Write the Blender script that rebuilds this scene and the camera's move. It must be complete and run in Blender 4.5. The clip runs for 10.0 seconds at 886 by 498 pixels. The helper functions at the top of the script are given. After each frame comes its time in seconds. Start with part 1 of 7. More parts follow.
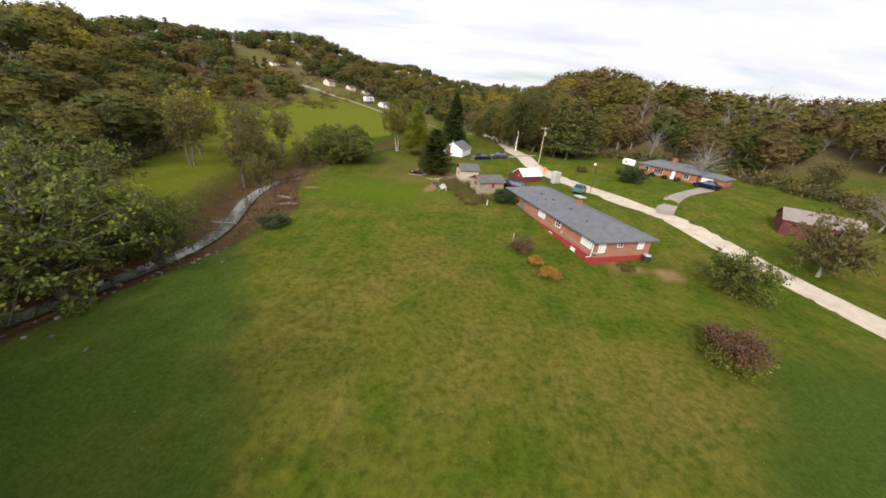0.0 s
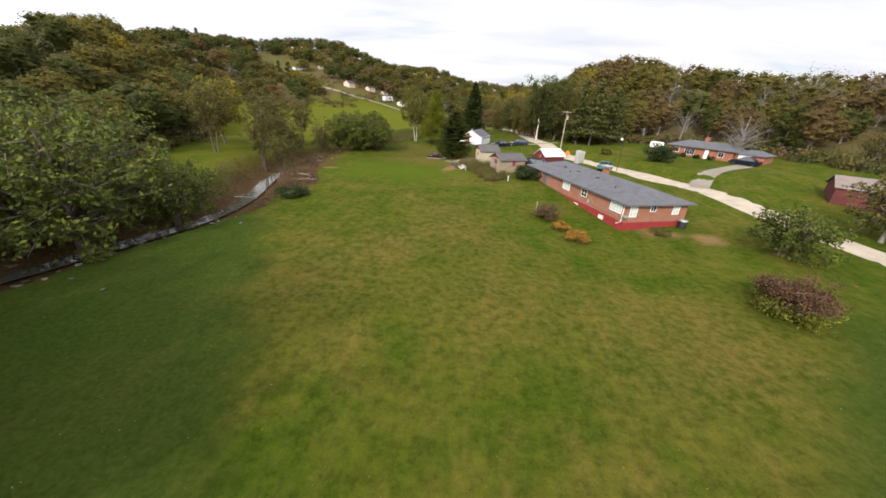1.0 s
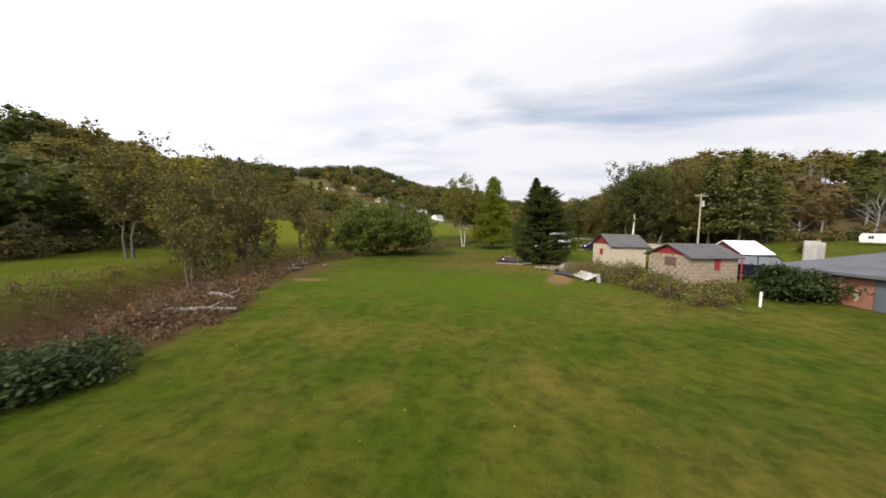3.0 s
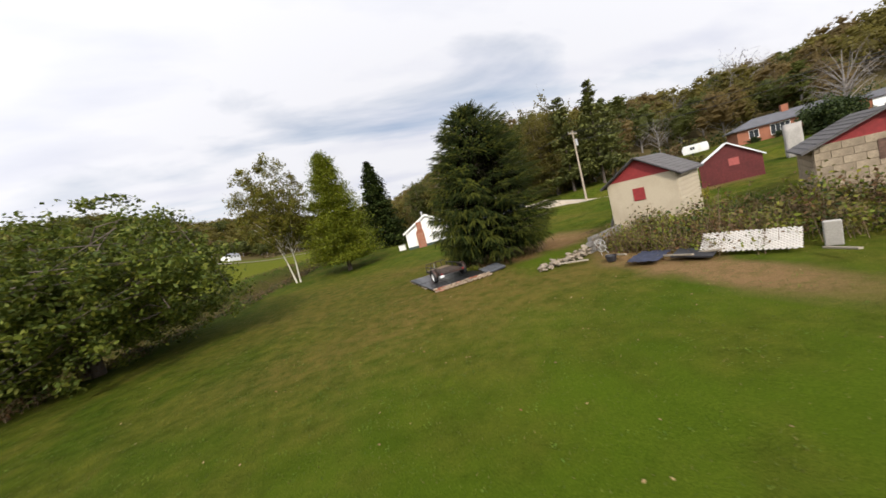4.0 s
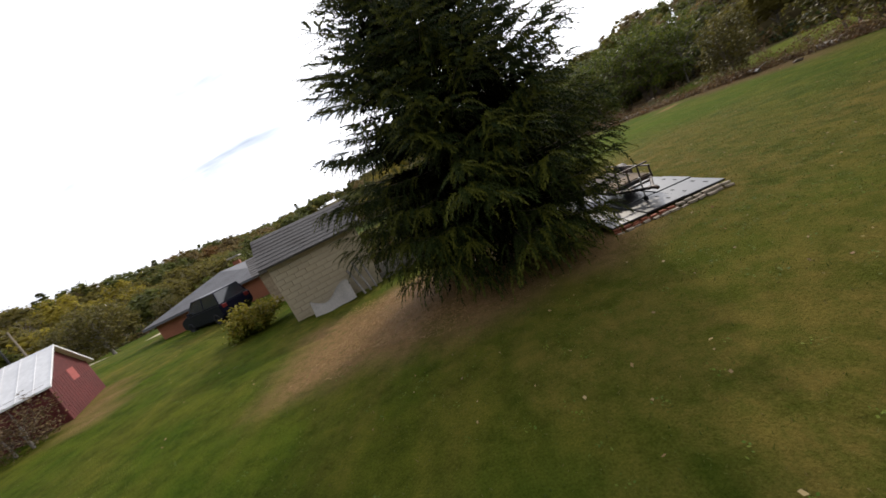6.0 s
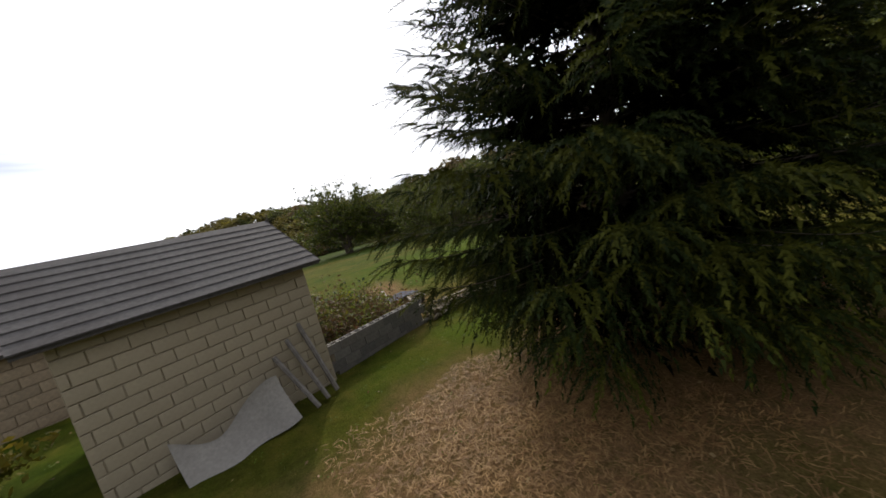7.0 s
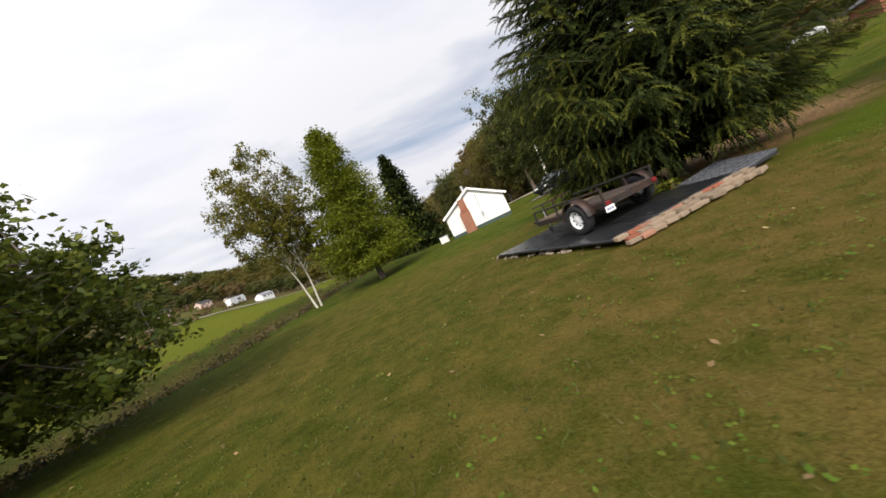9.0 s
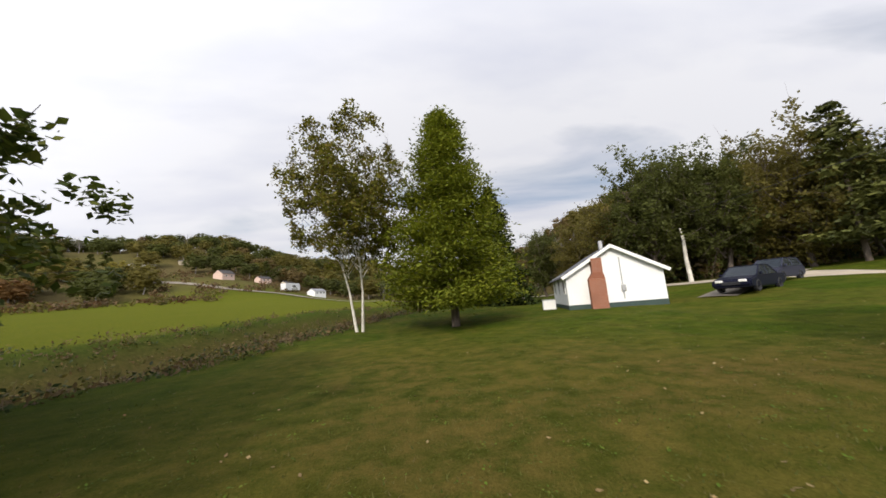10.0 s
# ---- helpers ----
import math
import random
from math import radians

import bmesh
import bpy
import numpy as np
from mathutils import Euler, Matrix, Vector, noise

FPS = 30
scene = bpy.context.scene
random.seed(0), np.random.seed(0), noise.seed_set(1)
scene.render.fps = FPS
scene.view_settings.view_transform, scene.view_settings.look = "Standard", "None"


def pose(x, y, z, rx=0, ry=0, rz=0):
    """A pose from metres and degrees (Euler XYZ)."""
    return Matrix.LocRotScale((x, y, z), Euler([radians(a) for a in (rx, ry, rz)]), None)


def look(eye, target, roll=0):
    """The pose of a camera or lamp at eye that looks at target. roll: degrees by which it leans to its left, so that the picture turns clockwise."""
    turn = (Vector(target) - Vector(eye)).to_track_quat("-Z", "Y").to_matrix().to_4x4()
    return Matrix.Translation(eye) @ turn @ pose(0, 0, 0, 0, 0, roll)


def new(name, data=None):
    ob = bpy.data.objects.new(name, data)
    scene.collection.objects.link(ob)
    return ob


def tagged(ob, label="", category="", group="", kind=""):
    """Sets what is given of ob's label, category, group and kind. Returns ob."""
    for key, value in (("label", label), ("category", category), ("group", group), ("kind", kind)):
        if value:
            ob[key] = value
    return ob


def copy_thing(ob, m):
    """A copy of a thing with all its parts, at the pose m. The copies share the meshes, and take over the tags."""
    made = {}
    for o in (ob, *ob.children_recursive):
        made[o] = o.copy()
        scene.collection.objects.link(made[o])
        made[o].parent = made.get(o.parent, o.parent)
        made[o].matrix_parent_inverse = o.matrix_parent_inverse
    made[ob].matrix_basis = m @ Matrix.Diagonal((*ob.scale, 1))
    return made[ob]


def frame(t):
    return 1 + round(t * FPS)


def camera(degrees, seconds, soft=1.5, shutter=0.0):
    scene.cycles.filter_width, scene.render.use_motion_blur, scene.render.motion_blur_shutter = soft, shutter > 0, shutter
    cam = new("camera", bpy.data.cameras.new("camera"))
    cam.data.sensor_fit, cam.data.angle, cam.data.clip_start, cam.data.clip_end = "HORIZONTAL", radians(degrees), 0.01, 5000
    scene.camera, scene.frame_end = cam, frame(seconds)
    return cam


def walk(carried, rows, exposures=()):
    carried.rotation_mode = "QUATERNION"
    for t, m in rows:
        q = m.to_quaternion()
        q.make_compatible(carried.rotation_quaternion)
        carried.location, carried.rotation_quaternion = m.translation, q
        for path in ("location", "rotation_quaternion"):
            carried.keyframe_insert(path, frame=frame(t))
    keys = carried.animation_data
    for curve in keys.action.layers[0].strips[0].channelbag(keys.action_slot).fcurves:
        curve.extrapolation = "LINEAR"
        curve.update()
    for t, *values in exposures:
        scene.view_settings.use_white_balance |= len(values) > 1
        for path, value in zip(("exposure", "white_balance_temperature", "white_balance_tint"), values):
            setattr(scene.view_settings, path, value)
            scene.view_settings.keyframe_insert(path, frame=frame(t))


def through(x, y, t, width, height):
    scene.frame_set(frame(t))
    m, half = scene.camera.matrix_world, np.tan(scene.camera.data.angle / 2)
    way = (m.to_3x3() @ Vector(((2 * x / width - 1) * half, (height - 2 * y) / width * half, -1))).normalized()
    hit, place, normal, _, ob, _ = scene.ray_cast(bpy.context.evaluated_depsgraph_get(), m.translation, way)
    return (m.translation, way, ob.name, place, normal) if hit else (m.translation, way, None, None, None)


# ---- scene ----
LENS = 106.0
cam = camera(LENS, 10.0, soft=1.6, shutter=0.05)
PATH = [
    (0, (11.74, -66.20, 15.03), (11.29, -57.13, 10.84), 5.4),
    (0.5, (12.10, -68.04, 12.88), (11.15, -58.99, 8.75), 1.6),
    (1, (12.06, -66.69, 10.57), (11.02, -57.61, 6.51), 3.5),
    (1.5, (11.00, -62.15, 8.83), (9.02, -52.74, 6.10), 2.1),
    (2, (9.60, -55.51, 6.94), (7.16, -45.92, 5.48), 2.5),
    (2.2, (8.95, -52.90, 6.15), (6.18, -43.33, 5.26), 2.8),
    (3.3, (-0.44, -29.85, 3.33), (-1.69, -19.94, 2.81), -1.7),
    (3.5, (-1.59, -24.98, 3.04), (-1.89, -15.00, 2.66), -5.4),
    (4, (-3.84, -14.30, 3.13), (-0.67, -4.86, 2.24), -14.3),
    (4.3, (-5.04, -8.57, 2.96), (0.34, -0.18, 2.16), -18.7),
    (4.5, (-5.12, -4.66, 2.70), (2.13, 2.22, 2.32), -23.1),
    (4.7, (-5.29, -1.16, 2.90), (3.63, 3.35, 2.53), -29.0),
    (5, (-3.34, 4.40, 3.27), (6.51, 4.68, 1.61), -38.3),
    (5.2, (-1.57, 7.39, 3.25), (7.85, 4.47, 1.58), -37.1),
    (5.4, (0.25, 9.27, 2.99), (7.98, 3.31, 0.81), -36.9),
    (5.5, (1.43, 10.08, 3.08), (7.85, 2.75, 0.83), -34.1),
    (5.8, (4.57, 11.82, 3.05), (7.39, 2.53, 0.66), -30.4),
    (6, (5.89, 11.83, 2.98), (6.63, 2.08, 0.88), -25.5),
    (6.2, (7.15, 11.50, 2.90), (6.29, 1.67, 1.26), -23.6),
    (7.3, (10.95, 2.95, 2.92), (3.67, -3.83, 1.97), -19.6),
    (7.5, (9.79, 0.89, 2.89), (0.77, -3.13, 1.35), -25.5),
    (7.7, (9.10, -0.95, 3.00), (-0.83, -1.25, 1.84), -22.9),
    (8, (5.85, -3.90, 2.90), (-2.57, 1.36, 1.70), -25.5),
    (8.2, (3.42, -5.00, 2.60), (-2.18, 3.15, 1.15), -26.0),
    (8.5, (0.30, -5.36, 1.89), (-0.35, 4.52, 0.54), -29.1),
    (8.7, (-1.39, -5.19, 1.58), (-0.07, 4.64, 0.37), -27.3),
    (9, (-3.38, -4.14, 1.25), (-0.96, 5.56, 0.89), -25.1),
    (9.5, (-4.41, -0.29, 1.56), (-2.24, 9.44, 2.28), -18.4),
    (10, (-4.43, 4.20, 1.52), (-3.38, 14.02, 3.12), -4.7),
]
EXPOSURES = [(0, -0.12), (2.2, -0.08), (3.5, -0.34), (4.5, -0.22), (5.0, -0.3), (5.5, -0.6), (6.0, -0.5), (6.2, -0.52), (7.3, -0.95), (8.0, -1.05), (8.5, -0.5), (9.0, -0.32), (10, -0.46)]
walk(cam, [(t, look(e, g, r)) for t, e, g, r in PATH], EXPOSURES)

# ---- daylight: bright broken cloud, sun in the south-south-west ----
SUN_AZ, SUN_EL = 200.0, 33.0
SUN_DIR = Vector((math.sin(radians(SUN_AZ)) * math.cos(radians(SUN_EL)),
                  math.cos(radians(SUN_AZ)) * math.cos(radians(SUN_EL)), math.sin(radians(SUN_EL))))
sun_data = bpy.data.lights.new("sun", "SUN")
sun_data.energy, sun_data.angle, sun_data.color = 4.0, radians(2.0), (1.0, 0.9, 0.76)
sun = new("sun", sun_data)
sun.matrix_world = look(SUN_DIR * 200, (0, 0, 0))

world = bpy.data.worlds.new("sky")
scene.world = world
world.use_nodes = True
wn, wl = world.node_tree.nodes, world.node_tree.links
wn.clear()
w_out = wn.new("ShaderNodeOutputWorld")
w_bg = wn.new("ShaderNodeBackground")
sky = wn.new("ShaderNodeTexSky")
sky.sky_type, sky.sun_disc = "NISHITA", False
sky.sun_elevation, sky.sun_rotation = radians(SUN_EL), radians(SUN_AZ)
sky.air_density, sky.dust_density = 1.0, 1.5
w_geo = wn.new("ShaderNodeTexCoord")
sep = wn.new("ShaderNodeSeparateXYZ")
wl.new(w_geo.outputs["Generated"], sep.inputs[0])


def wmath(op, a, b=0.5):
    m = wn.new("ShaderNodeMath")
    m.operation = op
    for i, v in enumerate((a, b)):
        if isinstance(v, (int, float)):
            m.inputs[i].default_value = v
        else:
            wl.new(v, m.inputs[i])
    return m.outputs[0]


# cloud layer seen in perspective: divide by height above the horizon
high = wmath("ADD", wmath("MAXIMUM", sep.outputs["Z"], 0.0), 0.16)
comb = wn.new("ShaderNodeCombineXYZ")
wl.new(wmath("DIVIDE", sep.outputs["X"], high), comb.inputs[0])
wl.new(wmath("DIVIDE", sep.outputs["Y"], high), comb.inputs[1])
stretch = wn.new("ShaderNodeMapping")
stretch.inputs["Rotation"].default_value = (0, 0, radians(-25))
stretch.inputs["Scale"].default_value = (0.55, 1.25, 1)
wl.new(comb.outputs[0], stretch.inputs[0])
c_big = wn.new("ShaderNodeTexNoise")
c_big.inputs["Scale"].default_value, c_big.inputs["Detail"].default_value = 0.75, 7
c_big.inputs["Roughness"].default_value, c_big.inputs["Distortion"].default_value = 0.52, 0.5
wl.new(stretch.outputs[0], c_big.inputs["Vector"])
c_ramp = wn.new("ShaderNodeValToRGB")
c_ramp.color_ramp.elements[0].position, c_ramp.color_ramp.elements[0].color = 0.25, (0, 0, 0, 1)
c_ramp.color_ramp.elements[1].position, c_ramp.color_ramp.elements[1].color = 0.44, (1, 1, 1, 1)
# broken cloud closes up towards the horizon and opens overhead
open_up = wmath("MULTIPLY", wmath("MAXIMUM", wmath("SUBTRACT", sep.outputs["Z"], 0.72), 0.0), 0.75)
wl.new(wmath("SUBTRACT", c_big.outputs["Fac"], open_up), c_ramp.inputs[0])
c_tone = wn.new("ShaderNodeTexNoise")
c_tone.inputs["Scale"].default_value, c_tone.inputs["Detail"].default_value = 1.6, 6
wl.new(stretch.outputs[0], c_tone.inputs["Vector"])
t_ramp = wn.new("ShaderNodeValToRGB")
t_ramp.color_ramp.elements[0].position, t_ramp.color_ramp.elements[0].color = 0.3, (12.6, 12.9, 14.6, 1)
t_ramp.color_ramp.elements[1].position, t_ramp.color_ramp.elements[1].color = 0.52, (15.4, 15.4, 16.2, 1)
wl.new(c_tone.outputs["Fac"], t_ramp.inputs[0])
# thin cloud lets the sun glow through around its place
dotp = wn.new("ShaderNodeVectorMath")
dotp.operation = "DOT_PRODUCT"
wl.new(w_geo.outputs["Generated"], dotp.inputs[0])
dotp.inputs[1].default_value = SUN_DIR
glow = wmath("POWER", wmath("MAXIMUM", wmath("ADD", wmath("MULTIPLY", dotp.outputs["Value"], 0.55), 0.45), 0.0), 2.2)
glow = wmath("ADD", wmath("MULTIPLY", glow, 2.6), 1.0)
g_mul = wn.new("ShaderNodeVectorMath")
g_mul.operation = "SCALE"
wl.new(t_ramp.outputs[0], g_mul.inputs[0])
wl.new(glow, g_mul.inputs["Scale"])
mixc = wn.new("ShaderNodeMix")
mixc.data_type = "RGBA"
wl.new(c_ramp.outputs[0], mixc.inputs["Factor"])
clear = wn.new("ShaderNodeVectorMath")
clear.operation = "SCALE"
wl.new(sky.outputs[0], clear.inputs[0])
clear.inputs["Scale"].default_value = 1.9
wl.new(clear.outputs[0], mixc.inputs["A"])
wl.new(g_mul.outputs[0], mixc.inputs["B"])
wl.new(mixc.outputs["Result"], w_bg.inputs["Color"])
w_bg.inputs["Strength"].default_value = 0.07
wl.new(w_bg.outputs[0], w_out.inputs["Surface"])

# ---- materials ----
MATS = {}


def ramp_of(nt, src, stops):
    r = nt.nodes.new("ShaderNodeValToRGB")
    els = r.color_ramp.elements
    while len(els) < len(stops):
        els.new(0.5)
    for e, (p, c) in zip(els, stops):
        e.position, e.color = p, (*c, 1)
    nt.links.new(src, r.inputs[0])
    return r.outputs[0]


def noise_of(nt, scale, detail=4, rough=0.55, coord="Object", stretch_by=None):
    tc = nt.nodes.new("ShaderNodeTexCoord")
    n = nt.nodes.new("ShaderNodeTexNoise")
    n.inputs["Scale"].default_value, n.inputs["Detail"].default_value = scale, detail
    n.inputs["Roughness"].default_value = rough
    v = tc.outputs[coord]
    if stretch_by:
        mp = nt.nodes.new("ShaderNodeMapping")
        mp.inputs["Scale"].default_value = stretch_by
        nt.links.new(v, mp.inputs[0])
        v = mp.outputs[0]
    nt.links.new(v, n.inputs["Vector"])
    return n.outputs["Fac"]


def blend(nt, fac, a, b, mode="MIX"):
    m = nt.nodes.new("ShaderNodeMix")
    m.data_type, m.blend_type = "RGBA", mode
    for key, v in (("Factor", fac), ("A", a), ("B", b)):
        if isinstance(v, (int, float)):
            m.inputs[key].default_value = v
        elif isinstance(v, tuple):
            m.inputs[key].default_value = (*v, 1)
        else:
            nt.links.new(v, m.inputs[key])
    return m.outputs["Result"]


def scaled(c, k):
    return tuple(min(1, x * k) for x in c)


def surface(name, color, rough=0.7, metal=0.0, vary=0.25, grain=30.0, stain=1.5, bump=0.15, bump_scale=None,
            coord="Object", stretch_by=None, per_object=0.0, per_island=0.0, spec=0.4, stain_color=None):
    """A procedural material: base colour with fine grain, wide stains, relief and differences between pieces."""
    if name in MATS:
        return MATS[name]
    m = bpy.data.materials.new(name)
    m.use_nodes = True
    nt = m.node_tree
    b = nt.nodes["Principled BSDF"]
    b.inputs["Roughness"].default_value, b.inputs["Metallic"].default_value = rough, metal
    b.inputs["Specular IOR Level"].default_value = spec
    fine = noise_of(nt, grain, 5, 0.6, coord, stretch_by)
    wide = noise_of(nt, stain, 4, 0.6, coord, stretch_by)
    c = ramp_of(nt, fine, [(0.25, scaled(color, 1 - vary)), (0.75, scaled(color, 1 + vary))])
    dark = stain_color or scaled(color, 1 - 1.3 * vary)
    w = ramp_of(nt, wide, [(0.42, (0, 0, 0)), (0.68, (1, 1, 1))])
    half = nt.nodes.new("ShaderNodeMath")
    half.operation = "MULTIPLY"
    half.inputs[1].default_value = 0.6
    nt.links.new(w, half.inputs[0])
    c = blend(nt, half.outputs[0], c, dark)
    for amount, src in ((per_object, "obj"), (per_island, "isl")):
        if amount:
            if src == "obj":
                o = nt.nodes.new("ShaderNodeObjectInfo").outputs["Random"]
            else:
                o = nt.nodes.new("ShaderNodeNewGeometry").outputs["Random Per Island"]
            v = ramp_of(nt, o, [(0, (1 - amount,) * 3), (0.5, (1, 1 - amount * 0.15, 1 - amount * 0.25)), (1, (1 + amount * 0.4, 1 + amount * 0.4, 1 + amount * 0.3))])
            c = blend(nt, 1.0, c, v, "MULTIPLY")
    nt.links.new(c, b.inputs["Base Color"])
    if bump:
        bp = nt.nodes.new("ShaderNodeBump")
        bp.inputs["Strength"].default_value, bp.inputs["Distance"].default_value = bump, 0.02
        nt.links.new(noise_of(nt, bump_scale or grain, 6, 0.65, coord, stretch_by), bp.inputs["Height"])
        nt.links.new(bp.outputs[0], b.inputs["Normal"])
    MATS[name] = m
    return m


def leaf_material(name, colors, through=0.35, rough=0.6, spec=0.2):
    """Foliage: every leaf its own tone, some light through the blade."""
    if name in MATS:
        return MATS[name]
    m = bpy.data.materials.new(name)
    m.use_nodes = True
    nt = m.node_tree
    b = nt.nodes["Principled BSDF"]
    b.inputs["Roughness"].default_value = rough
    b.inputs["Specular IOR Level"].default_value = spec
    isl = nt.nodes.new("ShaderNodeNewGeometry").outputs["Random Per Island"]
    n = len(colors)
    c = ramp_of(nt, isl, [(i / max(1, n - 1), col) for i, col in enumerate(colors)])
    patch = noise_of(nt, 0.35, 3)
    pv = ramp_of(nt, patch, [(0.3, (0.72, 0.72, 0.72)), (0.7, (1.22, 1.18, 1.05))])
    c = blend(nt, 1.0, c, pv, "MULTIPLY")
    fv = ramp_of(nt, noise_of(nt, 2.6, 4, 0.7), [(0.32, (0.72, 0.72, 0.72)), (0.68, (1.28, 1.27, 1.2))])
    c = blend(nt, 1.0, c, fv, "MULTIPLY")
    nt.links.new(c, b.inputs["Base Color"])
    tr = nt.nodes.new("ShaderNodeBsdfTranslucent")
    nt.links.new(c, tr.inputs["Color"])
    mx = nt.nodes.new("ShaderNodeMixShader")
    mx.inputs[0].default_value = through
    nt.links.new(b.outputs[0], mx.inputs[1])
    nt.links.new(tr.outputs[0], mx.inputs[2])
    nt.links.new(mx.outputs[0], nt.nodes["Material Output"].inputs["Surface"])
    MATS[name] = m
    return m


BARK = surface("bark", (0.115, 0.09, 0.07), 0.9, vary=0.4, grain=14, stain=2, bump=0.6, stretch_by=(3, 3, 0.6))
BARK_PALE = surface("bark_pale", (0.55, 0.52, 0.45), 0.8, vary=0.3, grain=6, stain=1.2, bump=0.3, stain_color=(0.2, 0.17, 0.13))
BARK_GREY = surface("bark_grey", (0.22, 0.2, 0.18), 0.9, vary=0.35, grain=12, stain=2, bump=0.5)
LEAF_OAK = leaf_material("leaf_oak", [(0.045, 0.066, 0.012), (0.075, 0.105, 0.018), (0.115, 0.142, 0.022), (0.16, 0.17, 0.026)])
LEAF_DARK = leaf_material("leaf_dark", [(0.025, 0.042, 0.016), (0.04, 0.06, 0.018), (0.055, 0.075, 0.02)])
LEAF_OLIVE = leaf_material("leaf_olive", [(0.075, 0.075, 0.02), (0.11, 0.1, 0.026), (0.15, 0.125, 0.03)])
LEAF_YELLOW = leaf_material("leaf_yellow", [(0.16, 0.16, 0.02), (0.22, 0.2, 0.025), (0.28, 0.22, 0.03)])
LEAF_RUST = leaf_material("leaf_rust", [(0.085, 0.048, 0.026), (0.115, 0.062, 0.03), (0.15, 0.076, 0.032)])
LEAF_BROWN = leaf_material("leaf_brown", [(0.095, 0.068, 0.036), (0.13, 0.09, 0.046), (0.17, 0.115, 0.056)])
LEAF_CYPRESS = leaf_material("leaf_cypress", [(0.1, 0.13, 0.01), (0.15, 0.178, 0.014), (0.2, 0.215, 0.02)])
LEAF_SYCAMORE = leaf_material("leaf_sycamore", [(0.08, 0.092, 0.014), (0.13, 0.135, 0.018), (0.18, 0.165, 0.022), (0.13, 0.09, 0.024)])
WOOD_OLIVE = leaf_material("wood_olive", [(0.14, 0.123, 0.032), (0.161, 0.141, 0.036), (0.181, 0.159, 0.041)], 0.6)
WOOD_GREEN = leaf_material("wood_green", [(0.086, 0.098, 0.027), (0.1, 0.114, 0.031), (0.113, 0.129, 0.036)], 0.6)
WOOD_BROWN_LEAF = leaf_material("wood_brown_leaf", [(0.15, 0.11, 0.046), (0.17, 0.126, 0.052), (0.19, 0.142, 0.058)], 0.6)
WOOD_RUST = leaf_material("wood_rust", [(0.18, 0.105, 0.04), (0.2, 0.116, 0.044), (0.22, 0.126, 0.048)], 0.6)
WOOD_GOLD = leaf_material("wood_gold", [(0.229, 0.194, 0.031), (0.262, 0.221, 0.035), (0.295, 0.249, 0.039)], 0.6)
NEEDLE = leaf_material("needle", [(0.014, 0.023, 0.007), (0.023, 0.036, 0.01), (0.042, 0.054, 0.013)], through=0.08, spec=0.05)
# brighter copy of the needle green, painting the lit look of twig tips
NEEDLE_LIT = leaf_material("needle_tip_lit", [(0.06, 0.07, 0.013), (0.092, 0.1, 0.018)], through=0.12, spec=0.05)
NEEDLE_PINE = leaf_material("needle_pine", [(0.06, 0.07, 0.021), (0.088, 0.1, 0.027), (0.12, 0.125, 0.034)], through=0.15)
# near-black copy: the shade inside the crown is put into the colour
NEEDLE_INNER_SHADE = leaf_material("needle_inner_shade", [(0.005, 0.006, 0.003), (0.008, 0.009, 0.004)], through=0.0, spec=0.0)
NEEDLE_DEAD = leaf_material("needle_dead", [(0.05, 0.03, 0.018), (0.07, 0.04, 0.021)], through=0.1)

# ---- helpers for meshes ----


def part(name, bm, material, parent=None, label="", smooth=False):
    """Link a bmesh as one mesh object, under a thing or a part."""
    me = bpy.data.meshes.new(name)
    bm.to_mesh(me)
    bm.free()
    for m in material if isinstance(material, (list, tuple)) else [material]:
        me.materials.append(m)
    if smooth:
        me.shade_smooth()
    ob = new(name, me)
    if parent is not None:
        ob.parent = parent
    if label:
        ob["label"] = label
    return ob


def thing(name, label, category, m=None, group="", kind=""):
    ob = new(name)
    if m is not None:
        ob.matrix_world = m
    return tagged(ob, label, category, group, kind)


def mesh_of(name, verts, faces, materials, parent=None, label="", mat_index=None, smooth=False):
    """A mesh from numpy arrays; faces is (n, 3) or (n, 4)."""
    me = bpy.data.meshes.new(name)
    verts, faces = np.asarray(verts, np.float32), np.asarray(faces, np.int32)
    n, k = faces.shape
    me.vertices.add(len(verts))
    me.vertices.foreach_set("co", verts.ravel())
    me.loops.add(n * k)
    me.loops.foreach_set("vertex_index", faces.ravel())
    me.polygons.add(n)
    me.polygons.foreach_set("loop_start", np.arange(0, n * k, k, dtype=np.int32))
    if mat_index is not None:
        me.polygons.foreach_set("material_index", np.asarray(mat_index, np.int32))
    me.polygons.foreach_set("use_smooth", np.full(n, smooth))
    for m in materials if isinstance(materials, (list, tuple)) else [materials]:
        me.materials.append(m)
    me.update(calc_edges=True)
    ob = new(name, me)
    if parent is not None:
        ob.parent = parent
    if label:
        ob["label"] = label
    return ob


def box(bm, x0, x1, y0, y1, z0, z1, bevel=0.0, m=None):
    r = bmesh.ops.create_cube(bm, size=1)
    vs = r["verts"]
    for v in vs:
        v.co = Vector((x0 + (v.co.x + 0.5) * (x1 - x0), y0 + (v.co.y + 0.5) * (y1 - y0), z0 + (v.co.z + 0.5) * (z1 - z0)))
    if bevel:
        es = list({e for v in vs for e in v.link_edges})
        g = bmesh.ops.bevel(bm, geom=es, offset=bevel, segments=1, affect="EDGES")
        vs = list({v for f in g["faces"] for v in f.verts} | {v for v in vs if v.is_valid})
    if m is not None:
        bmesh.ops.transform(bm, matrix=m, verts=[v for v in vs if v.is_valid])
    return vs


def boxed(name, dims, material, parent=None, label="", bevel=0.0, m=None):
    bm = bmesh.new()
    box(bm, *dims, bevel=bevel, m=m)
    return part(name, bm, material, parent, label)


